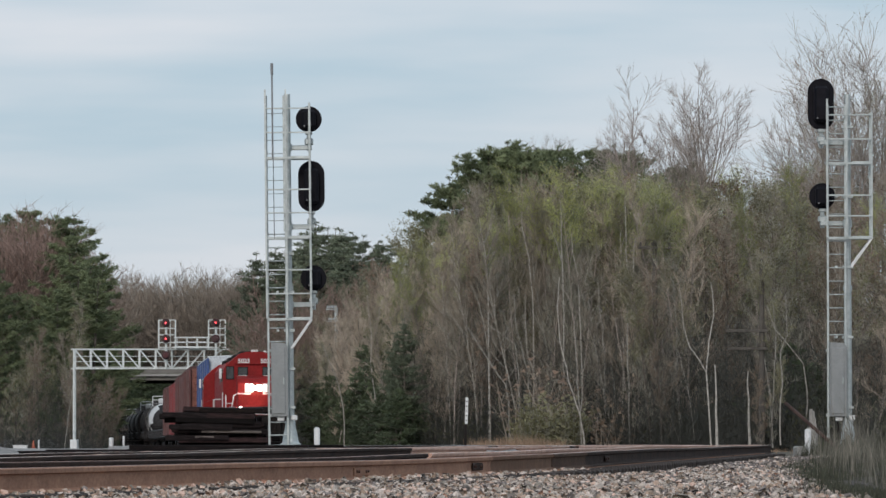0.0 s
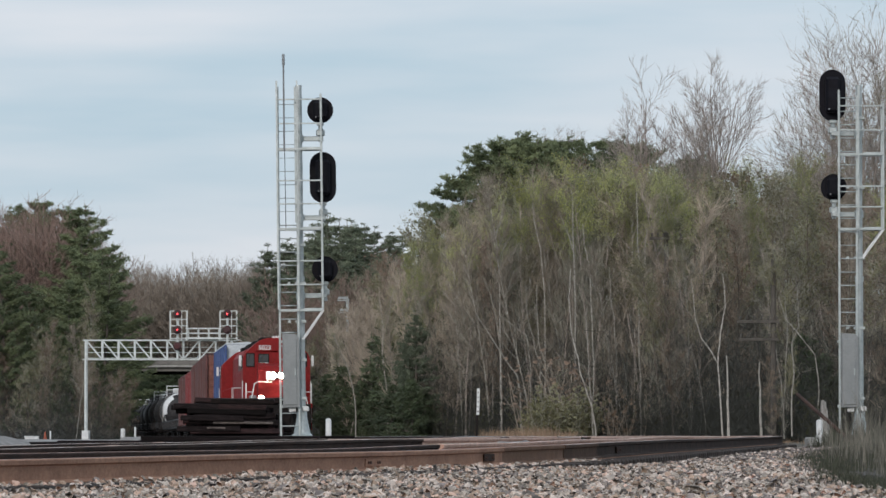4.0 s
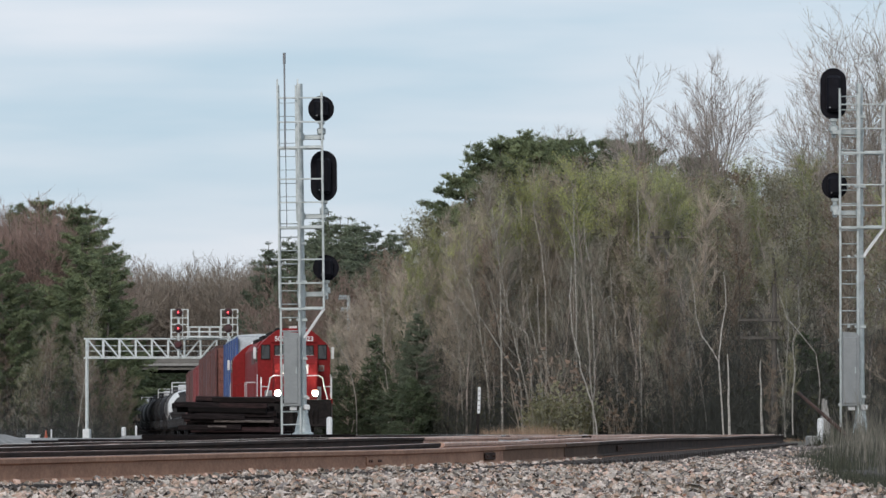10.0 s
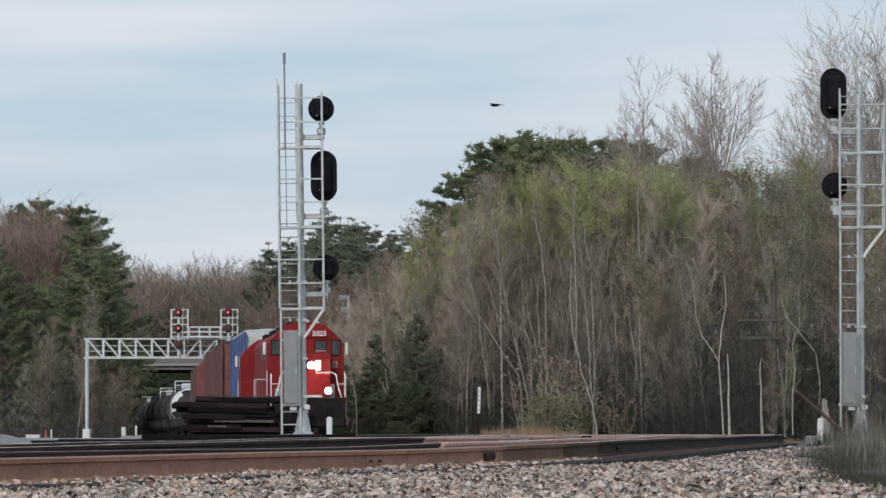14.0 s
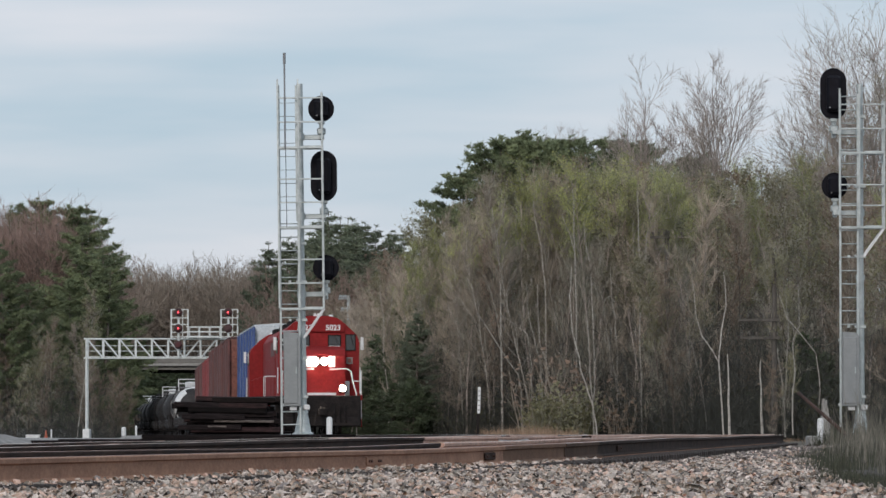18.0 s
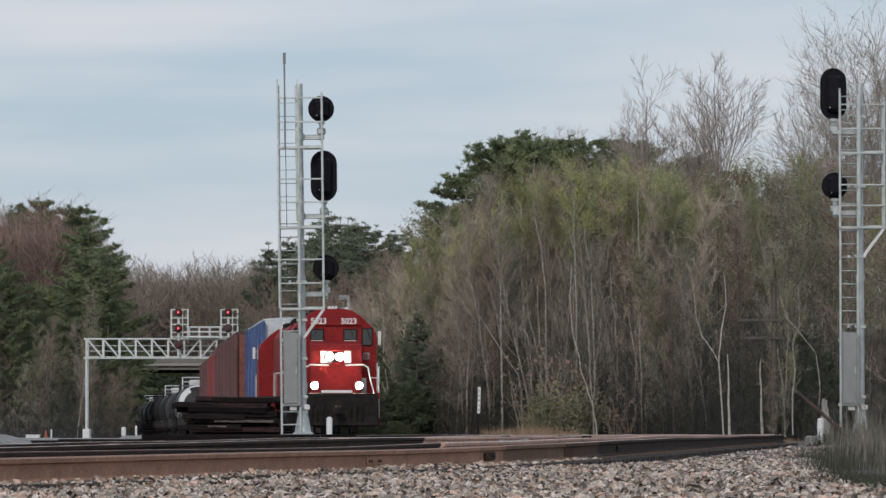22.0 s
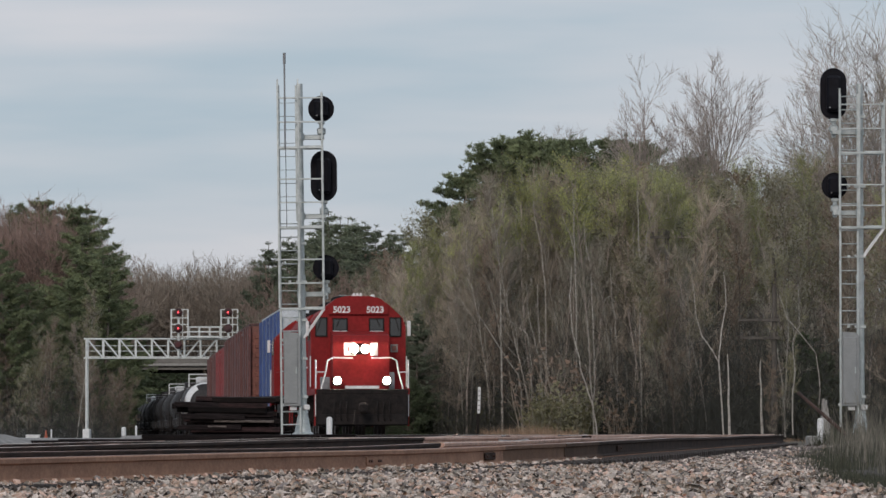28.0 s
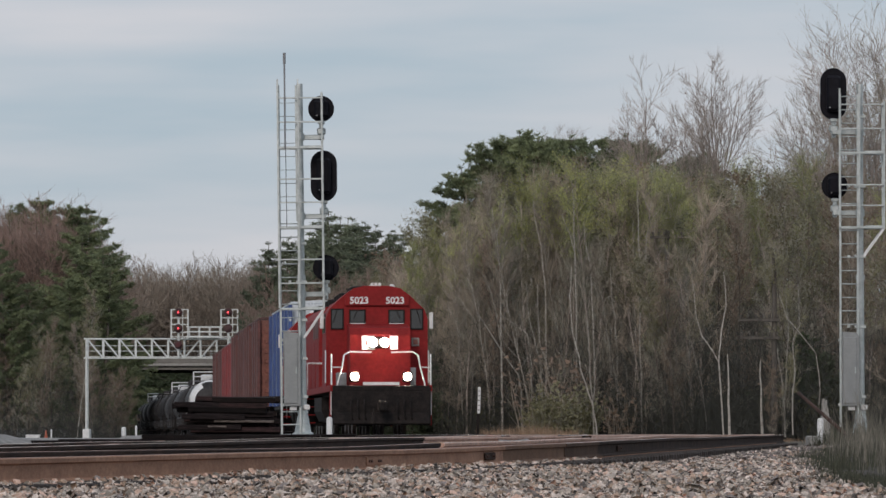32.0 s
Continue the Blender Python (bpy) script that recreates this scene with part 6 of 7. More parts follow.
def wood():
    rnd = random.Random(77)
    # tall pines standing over the wood
    for x, y, H, k in ((1.95, 262, 14.0, 0), (2.65, 258, 15.3, 1), (3.8, 262, 15.8, 2), (5.2, 265, 15.7, 0), (4.5, 266, 15.5, 1), (7.9, 268, 15.8, 1), (9.3, 266, 15.5, 2), (13.0, 262, 14.6, 0), (5.9, 264, 15.7, 1), (8.4, 252, 15.0, 0), (9.6, 252, 14.7, 2), (4.2, 256, 15.2, 1), (12.3, 254, 14.2, 2)):
        SWAY.append((plant("pine", x, y, H, rnd.uniform(0, 360), k), rnd.uniform(0, 1.2)))
    for x, y, H, k, kd in ((8.8, 238, 18.4, 0, "bare"), (13.3, 236, 18.3, 1, "bare"), (11.7, 240, 16.2, 2, "bare"), (10.6, 246, 13.6, 2, "bare"), (11.6, 244, 13.2, 0, "bare"), (15.6, 242, 13.2, 1, "bare"), (7.7, 250, 14.0, 2, "bare"), (13.6, 250, 13.4, 0, "bare"),
                           (17.0, 230, 17.4, 0, "tallbud"), (18.1, 231, 18.6, 1, "tallbud"), (18.7, 226, 19.8, 0, "tallbud"), (19.9, 228, 20.5, 1, "tallbud"), (19.2, 234, 20.0, 0, "tallbud"), (17.2, 238, 14.6, 1, "tallbud"), (18.6, 236, 14.6, 0, "tallbud"),
                           (6.0, 266, 16.4, 2, "bare"), (-1.0, 318, 12.3, 0, "bare"), (-2.0, 322, 11.5, 2, "bare"), (0.3, 312, 12.6, 1, "bare")):
        SWAY.append((plant(kd, x, y, H, rnd.uniform(0, 360), k), rnd.uniform(0, 4.5)))
    # the mixed wood
    def depth0(x):
        return float(np.interp(x, [-6, -4.2, -1, 5, 16, 30], [262, 246, 216, 200, 186, 178]))
    for k in range(144):
        x = -2.6 + 21.5 * ((k * 0.61803) % 1) + rnd.uniform(-0.3, 0.3)
        y = depth0(x) + 2 + 56 * rnd.random() ** 1.3
        env = float(np.interp(x * 205 / y, [-4, -1.2, 0.2, 2, 4.5, 8, 11, 14, 18], [5.0, 7.0, 9.2, 10.2, 11.0, 10.6, 10.4, 10.6, 12.0]))
        H = env * y / 205 * rnd.uniform(0.72, 1.02)
        kind = rnd.choices(["birch", "young", "rusty", "budding", "tan"], [0.9, 3.5, 3.6, 1.9, 0.5])[0]
        plant(kind, x, y, H, rnd.uniform(0, 360), rnd.randrange(9))
    for k in range(11):
        plant(("young", "rusty")[k % 2], 3.0 + 10.5 * (k + rnd.random()) / 11, 250 + 10 * rnd.random(), rnd.uniform(9.5, 11.0), rnd.uniform(0, 360), k)
    for k in range(30):
        x = 10.3 + 10.5 * (k + rnd.random()) / 30
        plant(("young", "rusty", "young", "budding")[k % 4], x, 222 + 32 * rnd.random(), rnd.uniform(10.0, 12.6), rnd.uniform(0, 360), k)
    for x, y, H, kd, k in ((-0.6, 217, 8.2, "budding", 1), (0.1, 215, 8.7, "lime", 0), (0.5, 214, 9.2, "tan", 1), (-1.1, 219, 7.4, "tan", 0), (-1.7, 222, 6.7, "tan", 1), (1.0, 212, 9.4, "budding", 2), (-0.2, 218, 7.9, "tan", 0), (-1.3, 219, 5.6, "tan", 1), (-0.7, 221, 6.4, "budding", 0), (0.0, 216, 7.0, "tan", 0), (0.5, 218, 8.0, "budding", 2), (-0.3, 226, 7.8, "tan", 1), (1.1, 216, 8.6, "tan", 0), (0.7, 230, 9.3, "budding", 1), (1.6, 228, 9.8, "budding", 0)):
        plant(kd, x, y, H, rnd.uniform(0, 360), k)
    for k in range(9):
        x = 1.0 + 7.5 * k / 9 + rnd.uniform(-0.3, 0.3)
        plant("birch", x, depth0(x) + rnd.uniform(6, 12), rnd.uniform(9.2, 10.8), rnd.uniform(0, 360), k)
    for k in range(6):
        x = 1.5 + 16.5 * k / 6 + rnd.uniform(-0.5, 0.5)
        plant("birch", x, depth0(x) + rnd.uniform(2, 7), rnd.uniform(7.0, 9.5), rnd.uniform(0, 360), k)
    for x, H, k in ((3.9, 10.9, 0), (4.2, 10.6, 1), (7.8, 11.0, 2), (8.2, 10.6, 1), (2.2, 9.6, 0), (1.0, 8.8, 2), (3.0, 10.0, 1), (5.4, 10.8, 2), (6.2, 10.4, 0), (7.2, 10.6, 1), (9.3, 9.8, 0), (0.2, 8.0, 1)):
        plant("budding", x, depth0(x) + 12, H, rnd.uniform(0, 360), k)
    for x, y, H, k in ((3.85, 208, 11.0, 0), (6.2, 207, 10.7, 1), (8.1, 206, 10.9, 0), (2.0, 210, 9.8, 0), (1.1, 213, 8.8, 1), (9.3, 208, 9.9, 0), (7.2, 211, 11.0, 0)):
        plant("lime", x, y, H, rnd.uniform(0, 360), k)
    for k in range(26):
        x = 0.3 + 10.2 * (k + rnd.random()) / 26
        y = depth0(x) + rnd.uniform(4, 11)
        env = float(np.interp(x, [0, 2, 4.5, 8, 11], [8.4, 9.9, 10.7, 10.5, 10.0]))
        plant(("budding", "tan", "budding")[k % 3], x, y, env * rnd.uniform(0.9, 1.04), rnd.uniform(0, 360), k)
    # wood's edge beside the line
    for x, y, H, kd, k in ((-4.3, 250, 6.2, "tan", 0), (-3.6, 248, 6.6, "tan", 1), (-2.9, 252, 7.0, "tan", 0), (-3.2, 262, 8.4, "tan", 1), (-2.3, 270, 8.6, "tan", 0), (-1.5, 262, 8.2, "tan", 1), (-4.8, 262, 5.6, "tan", 0), (-5.2, 270, 5.6, "young", 1), (-5.0, 274, 6.2, "tan", 1), (-5.6, 284, 6.8, "tan", 0), (-5.3, 290, 6.6, "tan", 1), (-5.75, 291, 7.4, "young", 2), (-5.45, 288, 7.6, "rusty", 1), (-5.2, 280, 6.8, "tan", 0), (-5.0, 286, 7.4, "rusty", 0),
                           (-2.1, 236, 6.4, "fir", 0), (-1.4, 232, 6.0, "fir", 1), (-0.9, 238, 6.4, "fir", 0), (-1.8, 228, 3.4, "fir", 1), (-2.2, 214, 2.5, "fir", 0), (-1.5, 213, 2.7, "fir", 1), (-3.0, 219, 2.1, "fir", 1), (-3.7, 222, 1.9, "fir", 0), (-0.7, 214, 2.3, "fir", 0), (-2.5, 233, 3.6, "fir", 1), (-1.5, 229, 5.8, "fir", 0), (-1.0, 225, 5.4, "fir", 1), (-0.4, 226, 6.2, "fir", 0), (-1.2, 223, 4.8, "fir", 1), (-1.15, 214, 5.6, "spruce", 0), (-1.5, 216, 4.6, "spruce", 1), (-1.3, 211, 2.6, "fir", 1), 
                           (-5.7, 260, 3.6, "fir", 1), (-5.2, 257, 4.0, "fir", 0), (-4.6, 250, 3.8, "fir", 1), (-4.2, 244, 3.4, "fir", 0), (-3.7, 236, 2.8, "fir", 1), (-3.1, 232, 2.4, "fir", 0), (-4.4, 243, 5.2, "tan", 1), (-3.8, 241, 5.8, "tan", 0), (-3.2, 240, 6.2, "tan", 1), (-2.8, 243, 6.6, "tan", 0), (-4.9, 251, 5.0, "tan", 1), (-4.0, 246, 6.4, "tan", 0), (-3.3, 255, 7.6, "tan", 0), (-2.4, 258, 8.2, "tan", 1)):
        plant(kd, x, y, H, rnd.uniform(0, 360), k)
    for k in range(46):
        x = -4.0 + 21.5 * (k + rnd.random()) / 46
        plant("redshrub" if k % 4 == 3 and 3 < x < 7 else "shrub", x, depth0(x) - 1 + rnd.uniform(0, 9), rnd.uniform(1.2, 2.8), rnd.uniform(0, 360), k)
    for x, y, H in ((4.2, 197, 1.9), (4.9, 197.5, 2.3), (5.5, 197, 1.7), (3.7, 198, 1.4)):
        plant("bush", x, y, H, rnd.uniform(0, 360), 0)
    for x, y, H, kd, k in ((8.55, 197, 7.2, "young", 0), (8.95, 196, 6.9, "rusty", 1), (8.75, 198, 6.6, "young", 2), (12.1, 187.4, 3.1, "rusty", 0), (12.5, 187.6, 3.3, "young", 1)):
        plant(kd, x, y, H, rnd.uniform(0, 360), k)
    for x, y, H in ((4.7, 201, 3.5), (5.1, 202, 3.2)):
        plant("redshrub", x, y, H, rnd.uniform(0, 360), 0)
    for k in range(6):
        x = 12.5 + rnd.uniform(0, 5.5)
        plant("fir", x, depth0(x) + rnd.uniform(3, 16), rnd.uniform(2.5, 4.6), rnd.uniform(0, 360), k)
    # conifers behind the bend
    for x, y, H, k in ((-12.9, 372, 14.8, 0), (-11.6, 368, 15.0, 1), (-9.9, 374, 15.6, 0), (-8.2, 376, 16.4, 1), (-6.6, 370, 15.6, 0), (-5.4, 374, 15.5, 1), (-3.7, 378, 15.0, 0), (-2.7, 380, 15.0, 1), (-7.4, 362, 12.5, 1), (-9.0, 366, 15.2, 1), (-7.5, 372, 15.8, 0), (-10.4, 370, 14.8, 1), (-6.0, 368, 14.4, 1), (-4.2, 370, 13.6, 0), (-4.6, 362, 12.8, 0), (-10.8, 360, 12.5, 0), (-8.8, 380, 16.0, 1), (-7.0, 382, 16.2, 0), (-11.2, 382, 14.9, 1), (-5.0, 382, 15.6, 0), (-4.2, 384, 15.2, 1), (-6.1, 384, 15.8, 1)):
        plant("spruce", x, y, H, rnd.uniform(0, 360), k)
    for k in range(16):
        x = -13.0 + 13 * (k + rnd.random()) / 16
        plant("young" if k % 2 else "rusty", x, 338 + rnd.uniform(0, 18), rnd.uniform(6, 9.5), rnd.uniform(0, 360), k)
    for k in range(8):
        plant("brownwood", -11.5 + 1.25 * k, 357 + 3 * (k % 3), 12.4 + 0.9 * (k * 0.618 % 1), 47 * k, k)
        plant("brownwood", -1.5 + rnd.uniform(-2.5, 2.5), 420 + rnd.uniform(0, 50), 16, rnd.uniform(0, 360), k)
    # left-hand wood
    for x, y, H, k in ((-40.4, 455, 18.4, 0), (-38.6, 452, 15.8, 1), (-37.7, 462, 14.6, 0), (-35.3, 500, 23.4, 0), (-34.3, 492, 21.2, 1), (-33.4, 478, 18.2, 0), (-31.9, 476, 16.6, 1), (-34.4, 474, 15.4, 1), (-43.2, 505, 19.0, 1), (-33.0, 488, 18.6, 0)):
        plant("oldpine", x, y, H, rnd.uniform(0, 360), k)
    for x, H, k in ((-42.4, 24.4, 1), (-43.8, 23.2, 0), (-39.2, 23.6, 1)):
        plant("pine", x, 530, H, 80 * k, k)
    for k in range(46):
        plant("brownwood", -47.0 + 10.5 * rnd.random(), 500 + 40 * rnd.random(), rnd.uniform(21.0, 24.4), rnd.uniform(0, 360), k)
    for k in range(16):
        plant("rusty" if k % 2 else "young", -40 + 9.5 * (k + rnd.random()) / 16, 440 + 25 * rnd.random(), rnd.uniform(6, 11), rnd.uniform(0, 360), k)
    plant("birch", -31.7, 440, 12.8, 40, 1)
    for x, y, H, k in ((-31.2, 462, 6.6, 0), (-30.4, 458, 6.2, 1), (-30.0, 464, 6.8, 2), (-29.4, 466, 6.4, 0), (-29.6, 456, 5.6, 1), (-28.9, 462, 5.8, 2), (-28.6, 468, 6.4, 1), (-32.4, 460, 6.8, 2)):
        plant("rusty", x, y, H, 50 * k + 31 * x, k)
    for x, y, H, k in ((-38.7, 600, 11.0, 0), (-39.8, 588, 11.5, 1)):
        plant("spruce", x, y, H, rnd.uniform(0, 360), k)
    for x, y, H, k in ((-36.8, 560, 9.5, 0), (-37.9, 570, 9.0, 1), (-37.4, 556, 7.5, 0), (-38.4, 566, 9.5, 0), (-39.2, 560, 9.0, 2), (-36.2, 552, 6.5, 0), (-38.6, 575, 11.0, 1), (-36.4, 546, 8.0, 2), (-38.0, 590, 9.0, 0), (-40.2, 585, 11.5, 1)):
        plant("young" if k else "rusty", x, y, H, rnd.uniform(0, 360), k)
    plant("birch", -30.9, 452, 10.5, 10, 2)
    # far woods beyond the line
    for k in range(100):
        x = -57 + 35 * (k + rnd.random()) / 100
        plant("far", x, 741 + 50 * rnd.random(), rnd.uniform(24.4, 26.6), rnd.uniform(0, 360), k)
    # dark firs added to close the cutting, in place of the bridge's shade
    for k in range(9):
        plant("fir", -47.5 + 12 * (k + 0.5 * rnd.random()) / 9, 738.4 + 1.5 * rnd.random(), 11.0, rnd.uniform(0, 360), k)
    # the woods go on to either side of the view
    for k in range(5):
        plant(("young", "birch", "rusty", "fir")[k % 4], 20 + 26 * rnd.random(), 170 + 60 * rnd.random(), rnd.uniform(7, 11), rnd.uniform(0, 360), k)
    for k in range(3):
        plant(("far", "oldpine")[k % 2], -46 - 30 * rnd.random(), 430 + 110 * rnd.random(), rnd.uniform(17, 22), rnd.uniform(0, 360), k)



wood()


def birch_stem(x, y, pts, r, label, name="leaning_birch", forks=()):
    """A single pale stem that stands out from the wood; pts: offsets along and up; forks: limbs that leave it."""
    g = Geo()
    z = ground_z(x, y) - 0.1
    for line, r0 in [(pts, r)] + [(f, r * 0.7) for f in forks]:
        key = [Vector((a, 0.12 * math.sin(3 * a), b)) for a, b in line]
        q = [key[0]]
        for u, v in zip(key, key[1:]):
            for m in (0.33, 0.67, 1.0):
                w = u.lerp(v, m)
                q.append(w + Vector((0.05 * noise.noise((w.z * 1.7, x, 0)), 0, 0)))
        n = len(q) - 1
        g.hose(q, [r0 * (1 - 0.6 * i / n) for i in range(n + 1)])
    tagged(new(name, g.mesh(name, "birchpale", True)), label, "birch tree", "pale birch stems at the wood's edge").matrix_basis = pose(x, y, z)


for x, y, pts, r in ((10.42, 185, [(0, 0), (-0.03, 1.5), (-0.06, 3.25)], 0.055), (11.56, 184.5, [(0, 0), (-0.03, 1.5), (-0.06, 3.0)], 0.055),
                     (14.1, 186, [(0, 0), (0.02, 0.5), (0.0, 0.95)], 0.07)):
    birch_stem(x, y, pts, r, "broken white birch trunk with no crown", "birch_snag")
for x, y, pts, r, forks in ((-2.44, 226, [(0.04, 0), (0.0, 2.2), (-0.05, 2.7), (-0.23, 3.96), (-0.18, 5.22), (-0.28, 5.97), (-0.38, 6.97)], 0.05, [[(-0.2, 4.59), (0.08, 5.72), (0.28, 6.85)]]),
                     (-3.90, 228, [(0.04, 0), (0.0, 1.96), (-0.2, 2.98), (-0.46, 3.74), (-0.76, 4.37), (-0.96, 4.88)], 0.04, []),
                     (3.13, 204, [(0.04, 0), (0.0, 2.05), (-0.14, 2.73), (-0.84, 3.75), (-1.34, 4.54), (-1.79, 5.22)], 0.05, []),
                     (3.97, 203, [(0.04, 0), (0.0, 2.04), (-0.07, 2.94), (-0.32, 4.14), (-0.56, 5.02), (-0.63, 6.33)], 0.04, []),
                     (4.33, 203, [(0.04, 0), (0.0, 2.04), (-0.11, 2.76), (-0.43, 3.85), (-0.54, 4.91), (-0.54, 6.33)], 0.04, []),
                     (5.90, 196, [(0.04, 0), (0.0, 0.64), (-0.15, 1.45), (-0.57, 2.78), (-0.91, 4.3), (-1.0, 5.63), (-0.94, 6.78)], 0.05, []),
                     (5.80, 196.3, [(0.04, 0), (0.0, 0.64), (-0.04, 1.56), (-0.13, 2.78), (-0.2, 4.11), (-0.24, 5.24)], 0.045, [[(-0.04, 1.56), (0.04, 1.99), (0.09, 2.78), (0.0, 4.02)]]),
                     (3.54, 204.5, [(0.04, 0), (0.0, 3.19), (-0.16, 4.35), (-0.75, 4.8), (-1.25, 5.14)], 0.03, []),
                     (2.38, 206, [(0.04, 0), (0.0, 3.66), (-0.16, 4.99), (-0.41, 5.98), (-0.76, 6.78)], 0.035, []),
                     (12.64, 188, [(0.0, 0.22), (0.0, 1.31), (-0.13, 2.46), (-0.31, 3.5)], 0.05, [[(0.0, 1.31), (0.04, 2.37), (0.13, 4.57), (0.02, 5.49)]]),
                     (12.86, 187, [(0.0, 0.31), (0.0, 2.01), (0.1, 2.61), (-0.02, 3.76), (0.27, 4.36), (0.19, 5.88)], 0.04, []),
                     (13.99, 189, [(0.04, 0), (0.0, 0.89), (0.0, 2.47), (-0.15, 3.35), (-0.63, 3.96), (-1.2, 4.63), (-1.47, 5.51)], 0.04, []),
                     (2.36, 208, [(0.04, 0), (0.0, 6.0), (-0.09, 7.83), (-0.21, 8.78), (-0.37, 9.63), (-0.46, 10.28)], 0.045, [[(-0.16, 8.43), (0.05, 9.12), (0.18, 9.93)]]),
                     (5.32, 203, [(0.04, 0), (0.0, 5.42), (-0.07, 7.95), (-0.11, 9.42), (-0.16, 10.16)], 0.045, [[(-0.09, 7.68), (-0.27, 8.38), (-0.61, 9.1)]]),
                     (4.16, 205.5, [(0.04, 0), (0.0, 5.94), (-0.18, 7.84), (-0.46, 9.09), (-0.5, 9.73)], 0.035, []),
                     (5.97, 202, [(0.04, 0), (0.0, 4.95), (-0.11, 6.9), (-0.31, 7.91), (-0.38, 8.74)], 0.035, []),
                     (6.88, 201, [(0.04, 0), (0.0, 3.59), (-0.09, 4.93), (-0.22, 5.82), (-0.27, 6.94)], 0.035, []),
                     (10.15, 196, [(0.04, 0), (0.0, 0.79), (-0.15, 1.99), (-0.39, 3.08), (-0.61, 3.95)], 0.03, []),
                     (7.70, 198, [(0.04, 0), (0.0, 2.67), (-0.04, 4.87), (-0.02, 6.63), (-0.09, 8.39), (-0.13, 9.82)], 0.045, [[(-0.04, 5.75), (0.18, 7.07), (0.29, 8.39)]]),
                     (10.22, 185.5, [(0.04, 0), (0.0, 0.39), (-0.16, 2.95), (-0.06, 4.08), (0.12, 5.01), (0.04, 6.25)], 0.05, [[(-0.16, 2.95), (-0.37, 3.36), (-0.78, 3.9), (-0.97, 4.6), (-1.13, 6.04)]])):
    birch_stem(x, y, pts, r * 0.72, "pale leaning birch stem in front of the wood", forks=forks)


def thicket(name, mat, n, seed, x0, x1, near, far, h, label):
    """Brush filling the wood's floor: thin stems and twigs past counting."""
    rnd = random.Random(seed)
    g = Geo()
    for _ in range(n):
        x = rnd.uniform(x0, x1)
        y = near(x) + (far * rnd.random() ** 1.6)
        z = ground_z(x, y)
        hh = h * rnd.random() ** 1.5
        p = Vector((x, y, z + hh * rnd.uniform(0.0, 0.9)))
        wisp(g, rnd, p, (rnd.gauss(0, 0.6), rnd.gauss(0, 0.6), rnd.gauss(0.6, 0.6)), rnd.uniform(0.3, 1.1) * (0.6 + far / 60), 0.0075 * (0.7 + near(x) / 600))
    tagged(new(name, g.mesh(name, mat)), label, "undergrowth", kind="stuff")


def wood_edge(x):
    return float(np.interp(x, [-6, -4.2, -1, 5, 16, 30], [262, 246, 216, 200, 186, 178]))


# the wood's inner shade is put into the darktwig brush
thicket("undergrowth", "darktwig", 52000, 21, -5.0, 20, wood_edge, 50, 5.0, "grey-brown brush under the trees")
thicket("brown_undergrowth", "darktwig", 44000, 22, -5.0, 20, wood_edge, 60, 6.5, "brown brush under the trees, coloured dark as shade")
thicket("tall_undergrowth", "darktwig", 17000, 26, 9.0, 20, wood_edge, 40, 9.0, "brush between the trees by the second mast, coloured dark as shade")
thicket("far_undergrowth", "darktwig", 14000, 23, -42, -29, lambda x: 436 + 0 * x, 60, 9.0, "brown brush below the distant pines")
thicket("distant_brush", "fartwig", 20000, 25, -58, -21, lambda x: 742 + 0 * x, 60, 10.5, "brown twigs of the distant woods, paled as haze")
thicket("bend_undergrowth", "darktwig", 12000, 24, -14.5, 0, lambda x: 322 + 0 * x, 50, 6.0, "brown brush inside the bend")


# ---- grasses ----
def blades(name, mat, spots, label, category):
    """Grass as many thin bent blades."""
    rnd = random.Random(len(spots))
    g = Geo()
    for x, y, h, n, rad, w in spots:
        for _ in range(n):
            a, d = rnd.uniform(0, 6.283), rad * math.sqrt(rnd.random())
            px, py = x + d * math.cos(a), y + d * 2.2 * math.sin(a)
            p = Vector((px, py, ground_z(px, py) - 0.03))
            hh = h * rnd.uniform(0.45, 1.15)
            b = Vector((rnd.gauss(0, 0.22), rnd.gauss(0, 0.22), 0)) * hh
            s = Vector((math.cos(a + 1), math.sin(a + 1), 0)) * w
            m1, m2 = p + b * 0.25 + Vector((0, 0, hh * 0.55)), p + b + Vector((0, 0, hh))
            g.put([p - s, p + s, m1 + s * 0.8, m1 - s * 0.8, m2], [(0, 1, 2, 3), (3, 2, 4)])
    ob = new(name, g.mesh(name, mat))
    tagged(ob, label, category, kind="stuff")


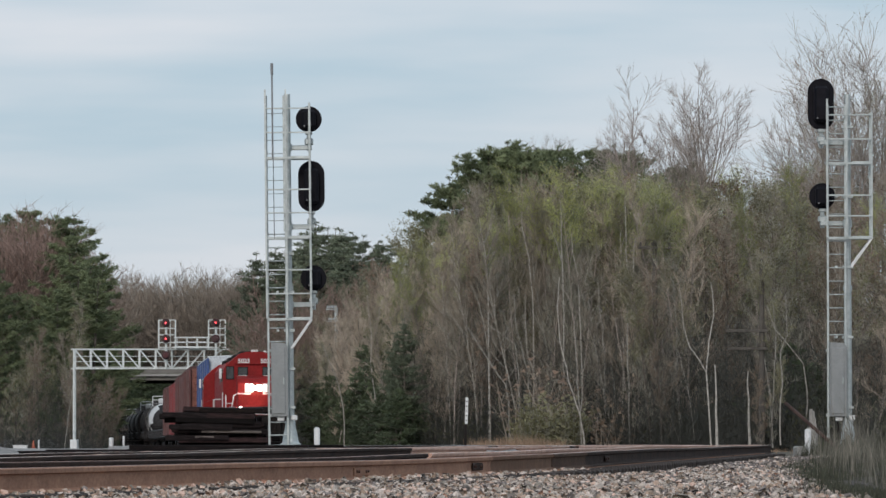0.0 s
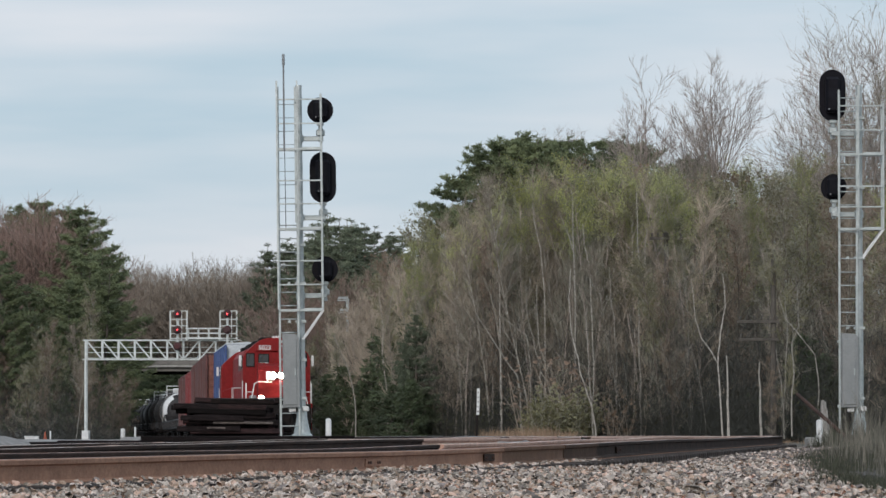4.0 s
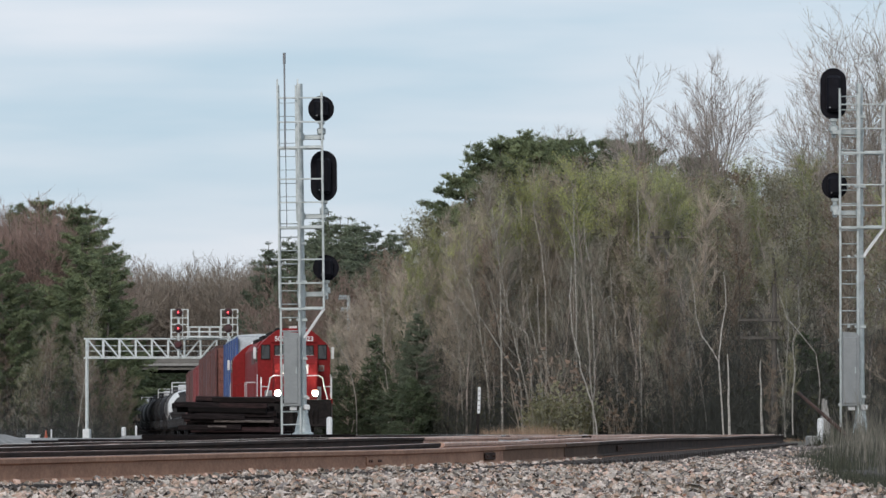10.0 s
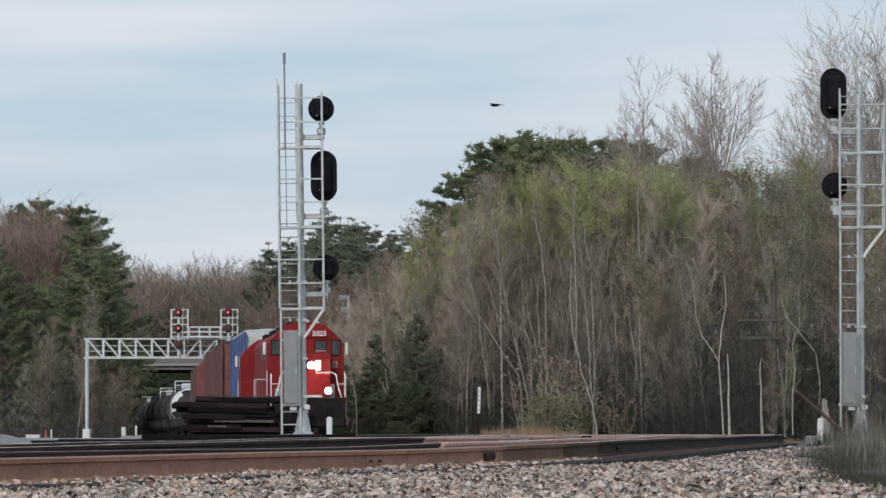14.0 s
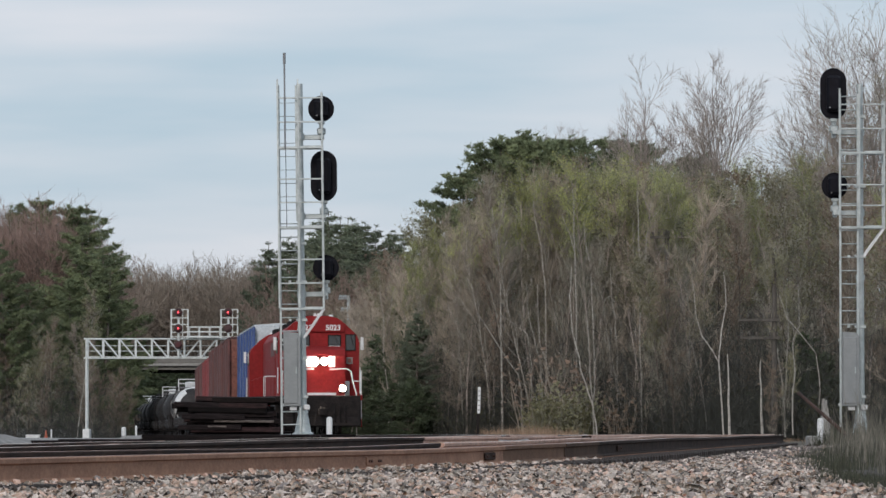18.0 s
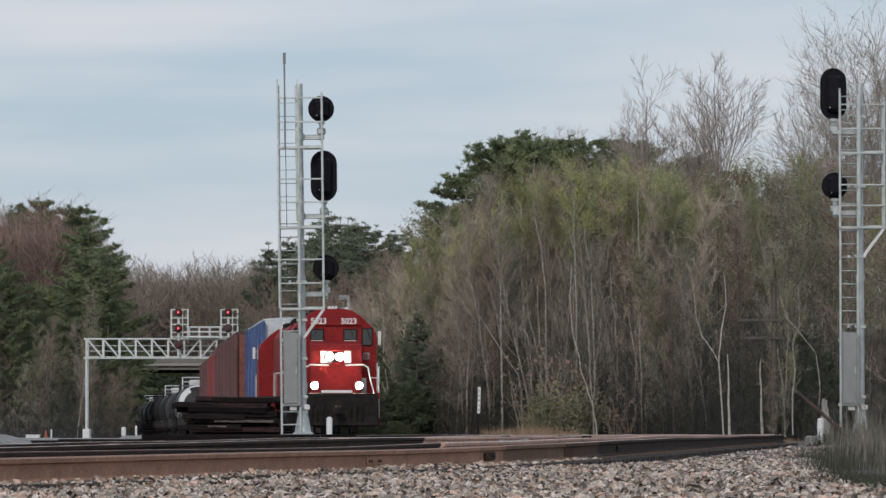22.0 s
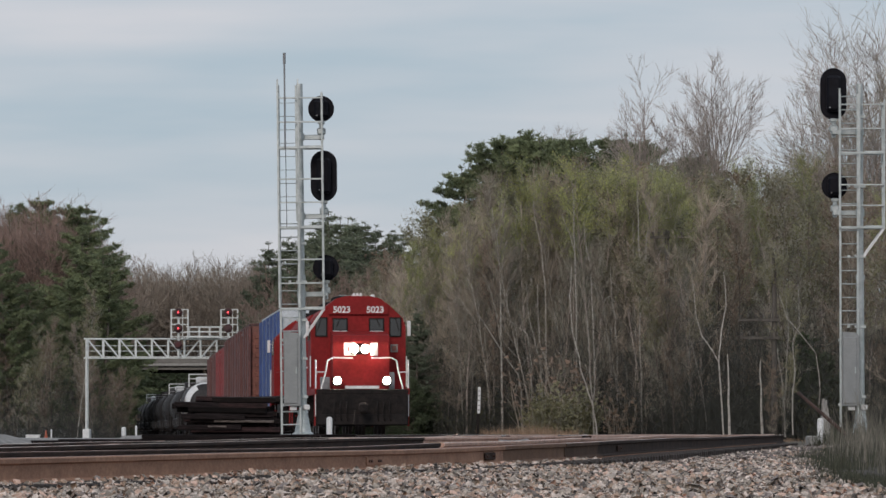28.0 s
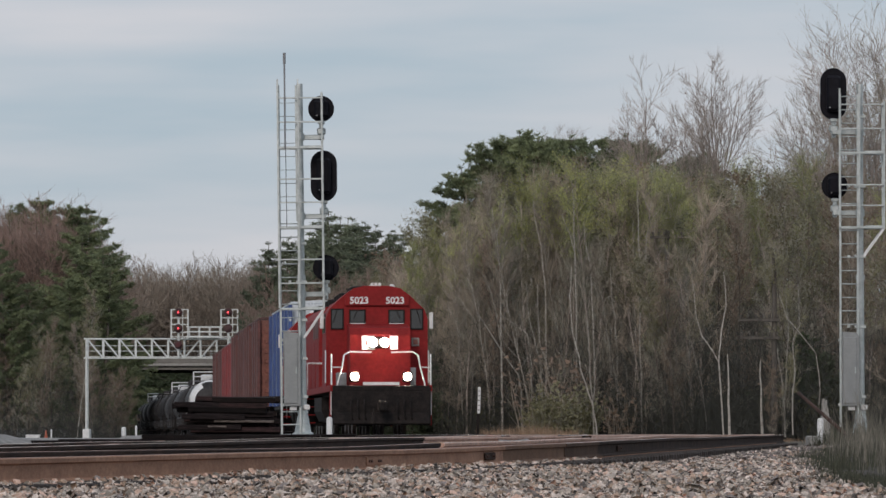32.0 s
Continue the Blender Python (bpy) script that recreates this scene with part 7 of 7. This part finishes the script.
def grasses():
    rnd = random.Random(9)
    green, reed, dry = [], [], []
    for k in range(650):
        y = rnd.uniform(28, 100)
        x = edge_x(y) + 0.15 + rnd.random() ** 1.3 * 3.2
        rim = min(1.0, (x - edge_x(y)) / 1.4)
        tall = rnd.uniform(0.06, 0.14) + 0.36 * rim * rnd.random()
        if y < 50:
            tall *= 0.55
        green.append((x, y, tall, 75, 0.34, 0.0042 if y > 50 else 0.0034))
    for k in range(130):
        y = rnd.uniform(36, 56)
        green.append((y * rnd.uniform(0.077, 0.094), y, rnd.uniform(0.06, 0.15), 42, 0.3, 0.0036))
    for k in range(50):
        y = rnd.uniform(46, 92)
        x = y * rnd.uniform(0.076, 0.096)
        reed.append((x, y, rnd.uniform(0.5, 0.95), 9, 0.3, 0.0032))
    for k in range(18):
        y = rnd.uniform(70, 98)
        reed.append((y * rnd.uniform(0.081, 0.094), y, rnd.uniform(0.7, 1.4), 8, 0.35, 0.0038))
    for k in range(60):
        y = rnd.uniform(60, 104)
        x = edge_x(y) + rnd.random() * 2.5
        reed.append((x, y, rnd.uniform(0.25, 0.5), 12, 0.3, 0.004))
    for k in range(70):
        y = rnd.uniform(98, 111)
        green.append((rnd.uniform(7.95, 10.3) * y / 105, y, rnd.uniform(0.25, 0.6), 60, 0.4, 0.006))
    for k in range(70):
        y = rnd.uniform(183, 199)
        x = rnd.uniform(1.6, 4.9)
        dry.append((x, y, rnd.uniform(0.35, 0.68), 46, 0.4, 0.008))
    for k in range(60):
        y = rnd.uniform(120, 180)
        x = rnd.uniform(1.0, 14) * y / 180 + 2
        dry.append((x, y, rnd.uniform(0.1, 0.22), 26, 0.5, 0.006))
    blades("green_grass", "grass", green, "green grass tufts at the ballast's edge", "grass")
    blades("dead_reeds", "reed", reed, "pale dead reeds standing in the grass", "reeds")
    blades("dry_grass", "drygrass", dry, "tan dry grass at the wood's edge", "grass")


grasses()


# ---- a bird that crosses the sky ----
def bird():
    B = thing("bird", "dark bird flying across the evening sky", "bird")
    part("body", Geo().lathe([(-0.16, 0.01), (-0.10, 0.035), (0.0, 0.05), (0.09, 0.042), (0.14, 0.03), (0.17, 0.008)], 10, "y"), "bird", B, "", True)
    part("tail", Geo().extrude([(-0.02, -0.15), (0.02, -0.15), (0.05, -0.27), (-0.05, -0.27)], -0.006, 0.006, "z"), "bird", B)
    wings = []
    for s in (-1, 1):
        g = Geo().extrude([(0.0, 0.07), (s * 0.16, 0.10), (s * 0.34, 0.02), (s * 0.30, -0.03), (s * 0.14, -0.05), (0.0, -0.05)], -0.007, 0.007, "z")
        wings.append((part("wing", g, "bird", B, m=pose(s * 0.03, 0, 0.02)), s))
    return B, wings


BIRD = bird()


def fly():
    B, wings = BIRD
    y = 150.0
    k = y / F
    track_rows = [(0.0, 2600, -420), (12.0, 2040, -180), (13.2, 1316, 8), (13.5, 1136, 64), (13.9, 928, 162), (14.5, 628, 292), (15.0, 390, 396), (16.0, -90, 560), (18.0, -900, 700), (32.0, -2400, 700)]
    walk(B, [(t, pose((u - 784) * k, y, ZC + (753 - v) * k, 0, 0, 65)) for t, u, v in track_rows])
    for w, s in wings:
        walk(w, [(0.0, pose(s * 0.03, 0, 0.02))] + [(12.5 + 0.1 * q, pose(s * 0.03, 0, 0.02, 0, -s * (8 + 32 * math.sin(q * 1.9)), 0)) for q in range(45)] + [(32.0, pose(s * 0.03, 0, 0.02))])


def sway():
    """The tall trees lean a little in the wind."""
    for ob, ph in SWAY:
        m = ob.matrix_basis.copy()
        sc = ob.scale.copy()
        loc, q = m.translation.copy(), m.to_quaternion()
        rows = []
        for j in range(65):
            t = j * 0.5
            a = 0.33 * math.sin(2 * math.pi * (t + ph) / 4.6) + 0.12 * math.sin(2 * math.pi * (t + ph) / 1.9)
            rows.append((t, Matrix.Translation(loc) @ pose(0, 0, 0, 0, a, 0) @ q.to_matrix().to_4x4()))
        walk(ob, rows)
        ob.scale = sc


def motions():
    for car, sets, apart, back, rev in TRAIN:
        walk(car, train_rows(apart, back, rev, [k * 1.0 for k in range(33)]))
        for ws, y, r in sets if back < 115 else ():
            s = 1 if rev else -1
            walk(ws, [(k * 0.25, pose(0, y, r, s * (k * 0.25 * SPEED / r) * 180 / math.pi)) for k in range(129)])
    fly()
    sway()


motions()
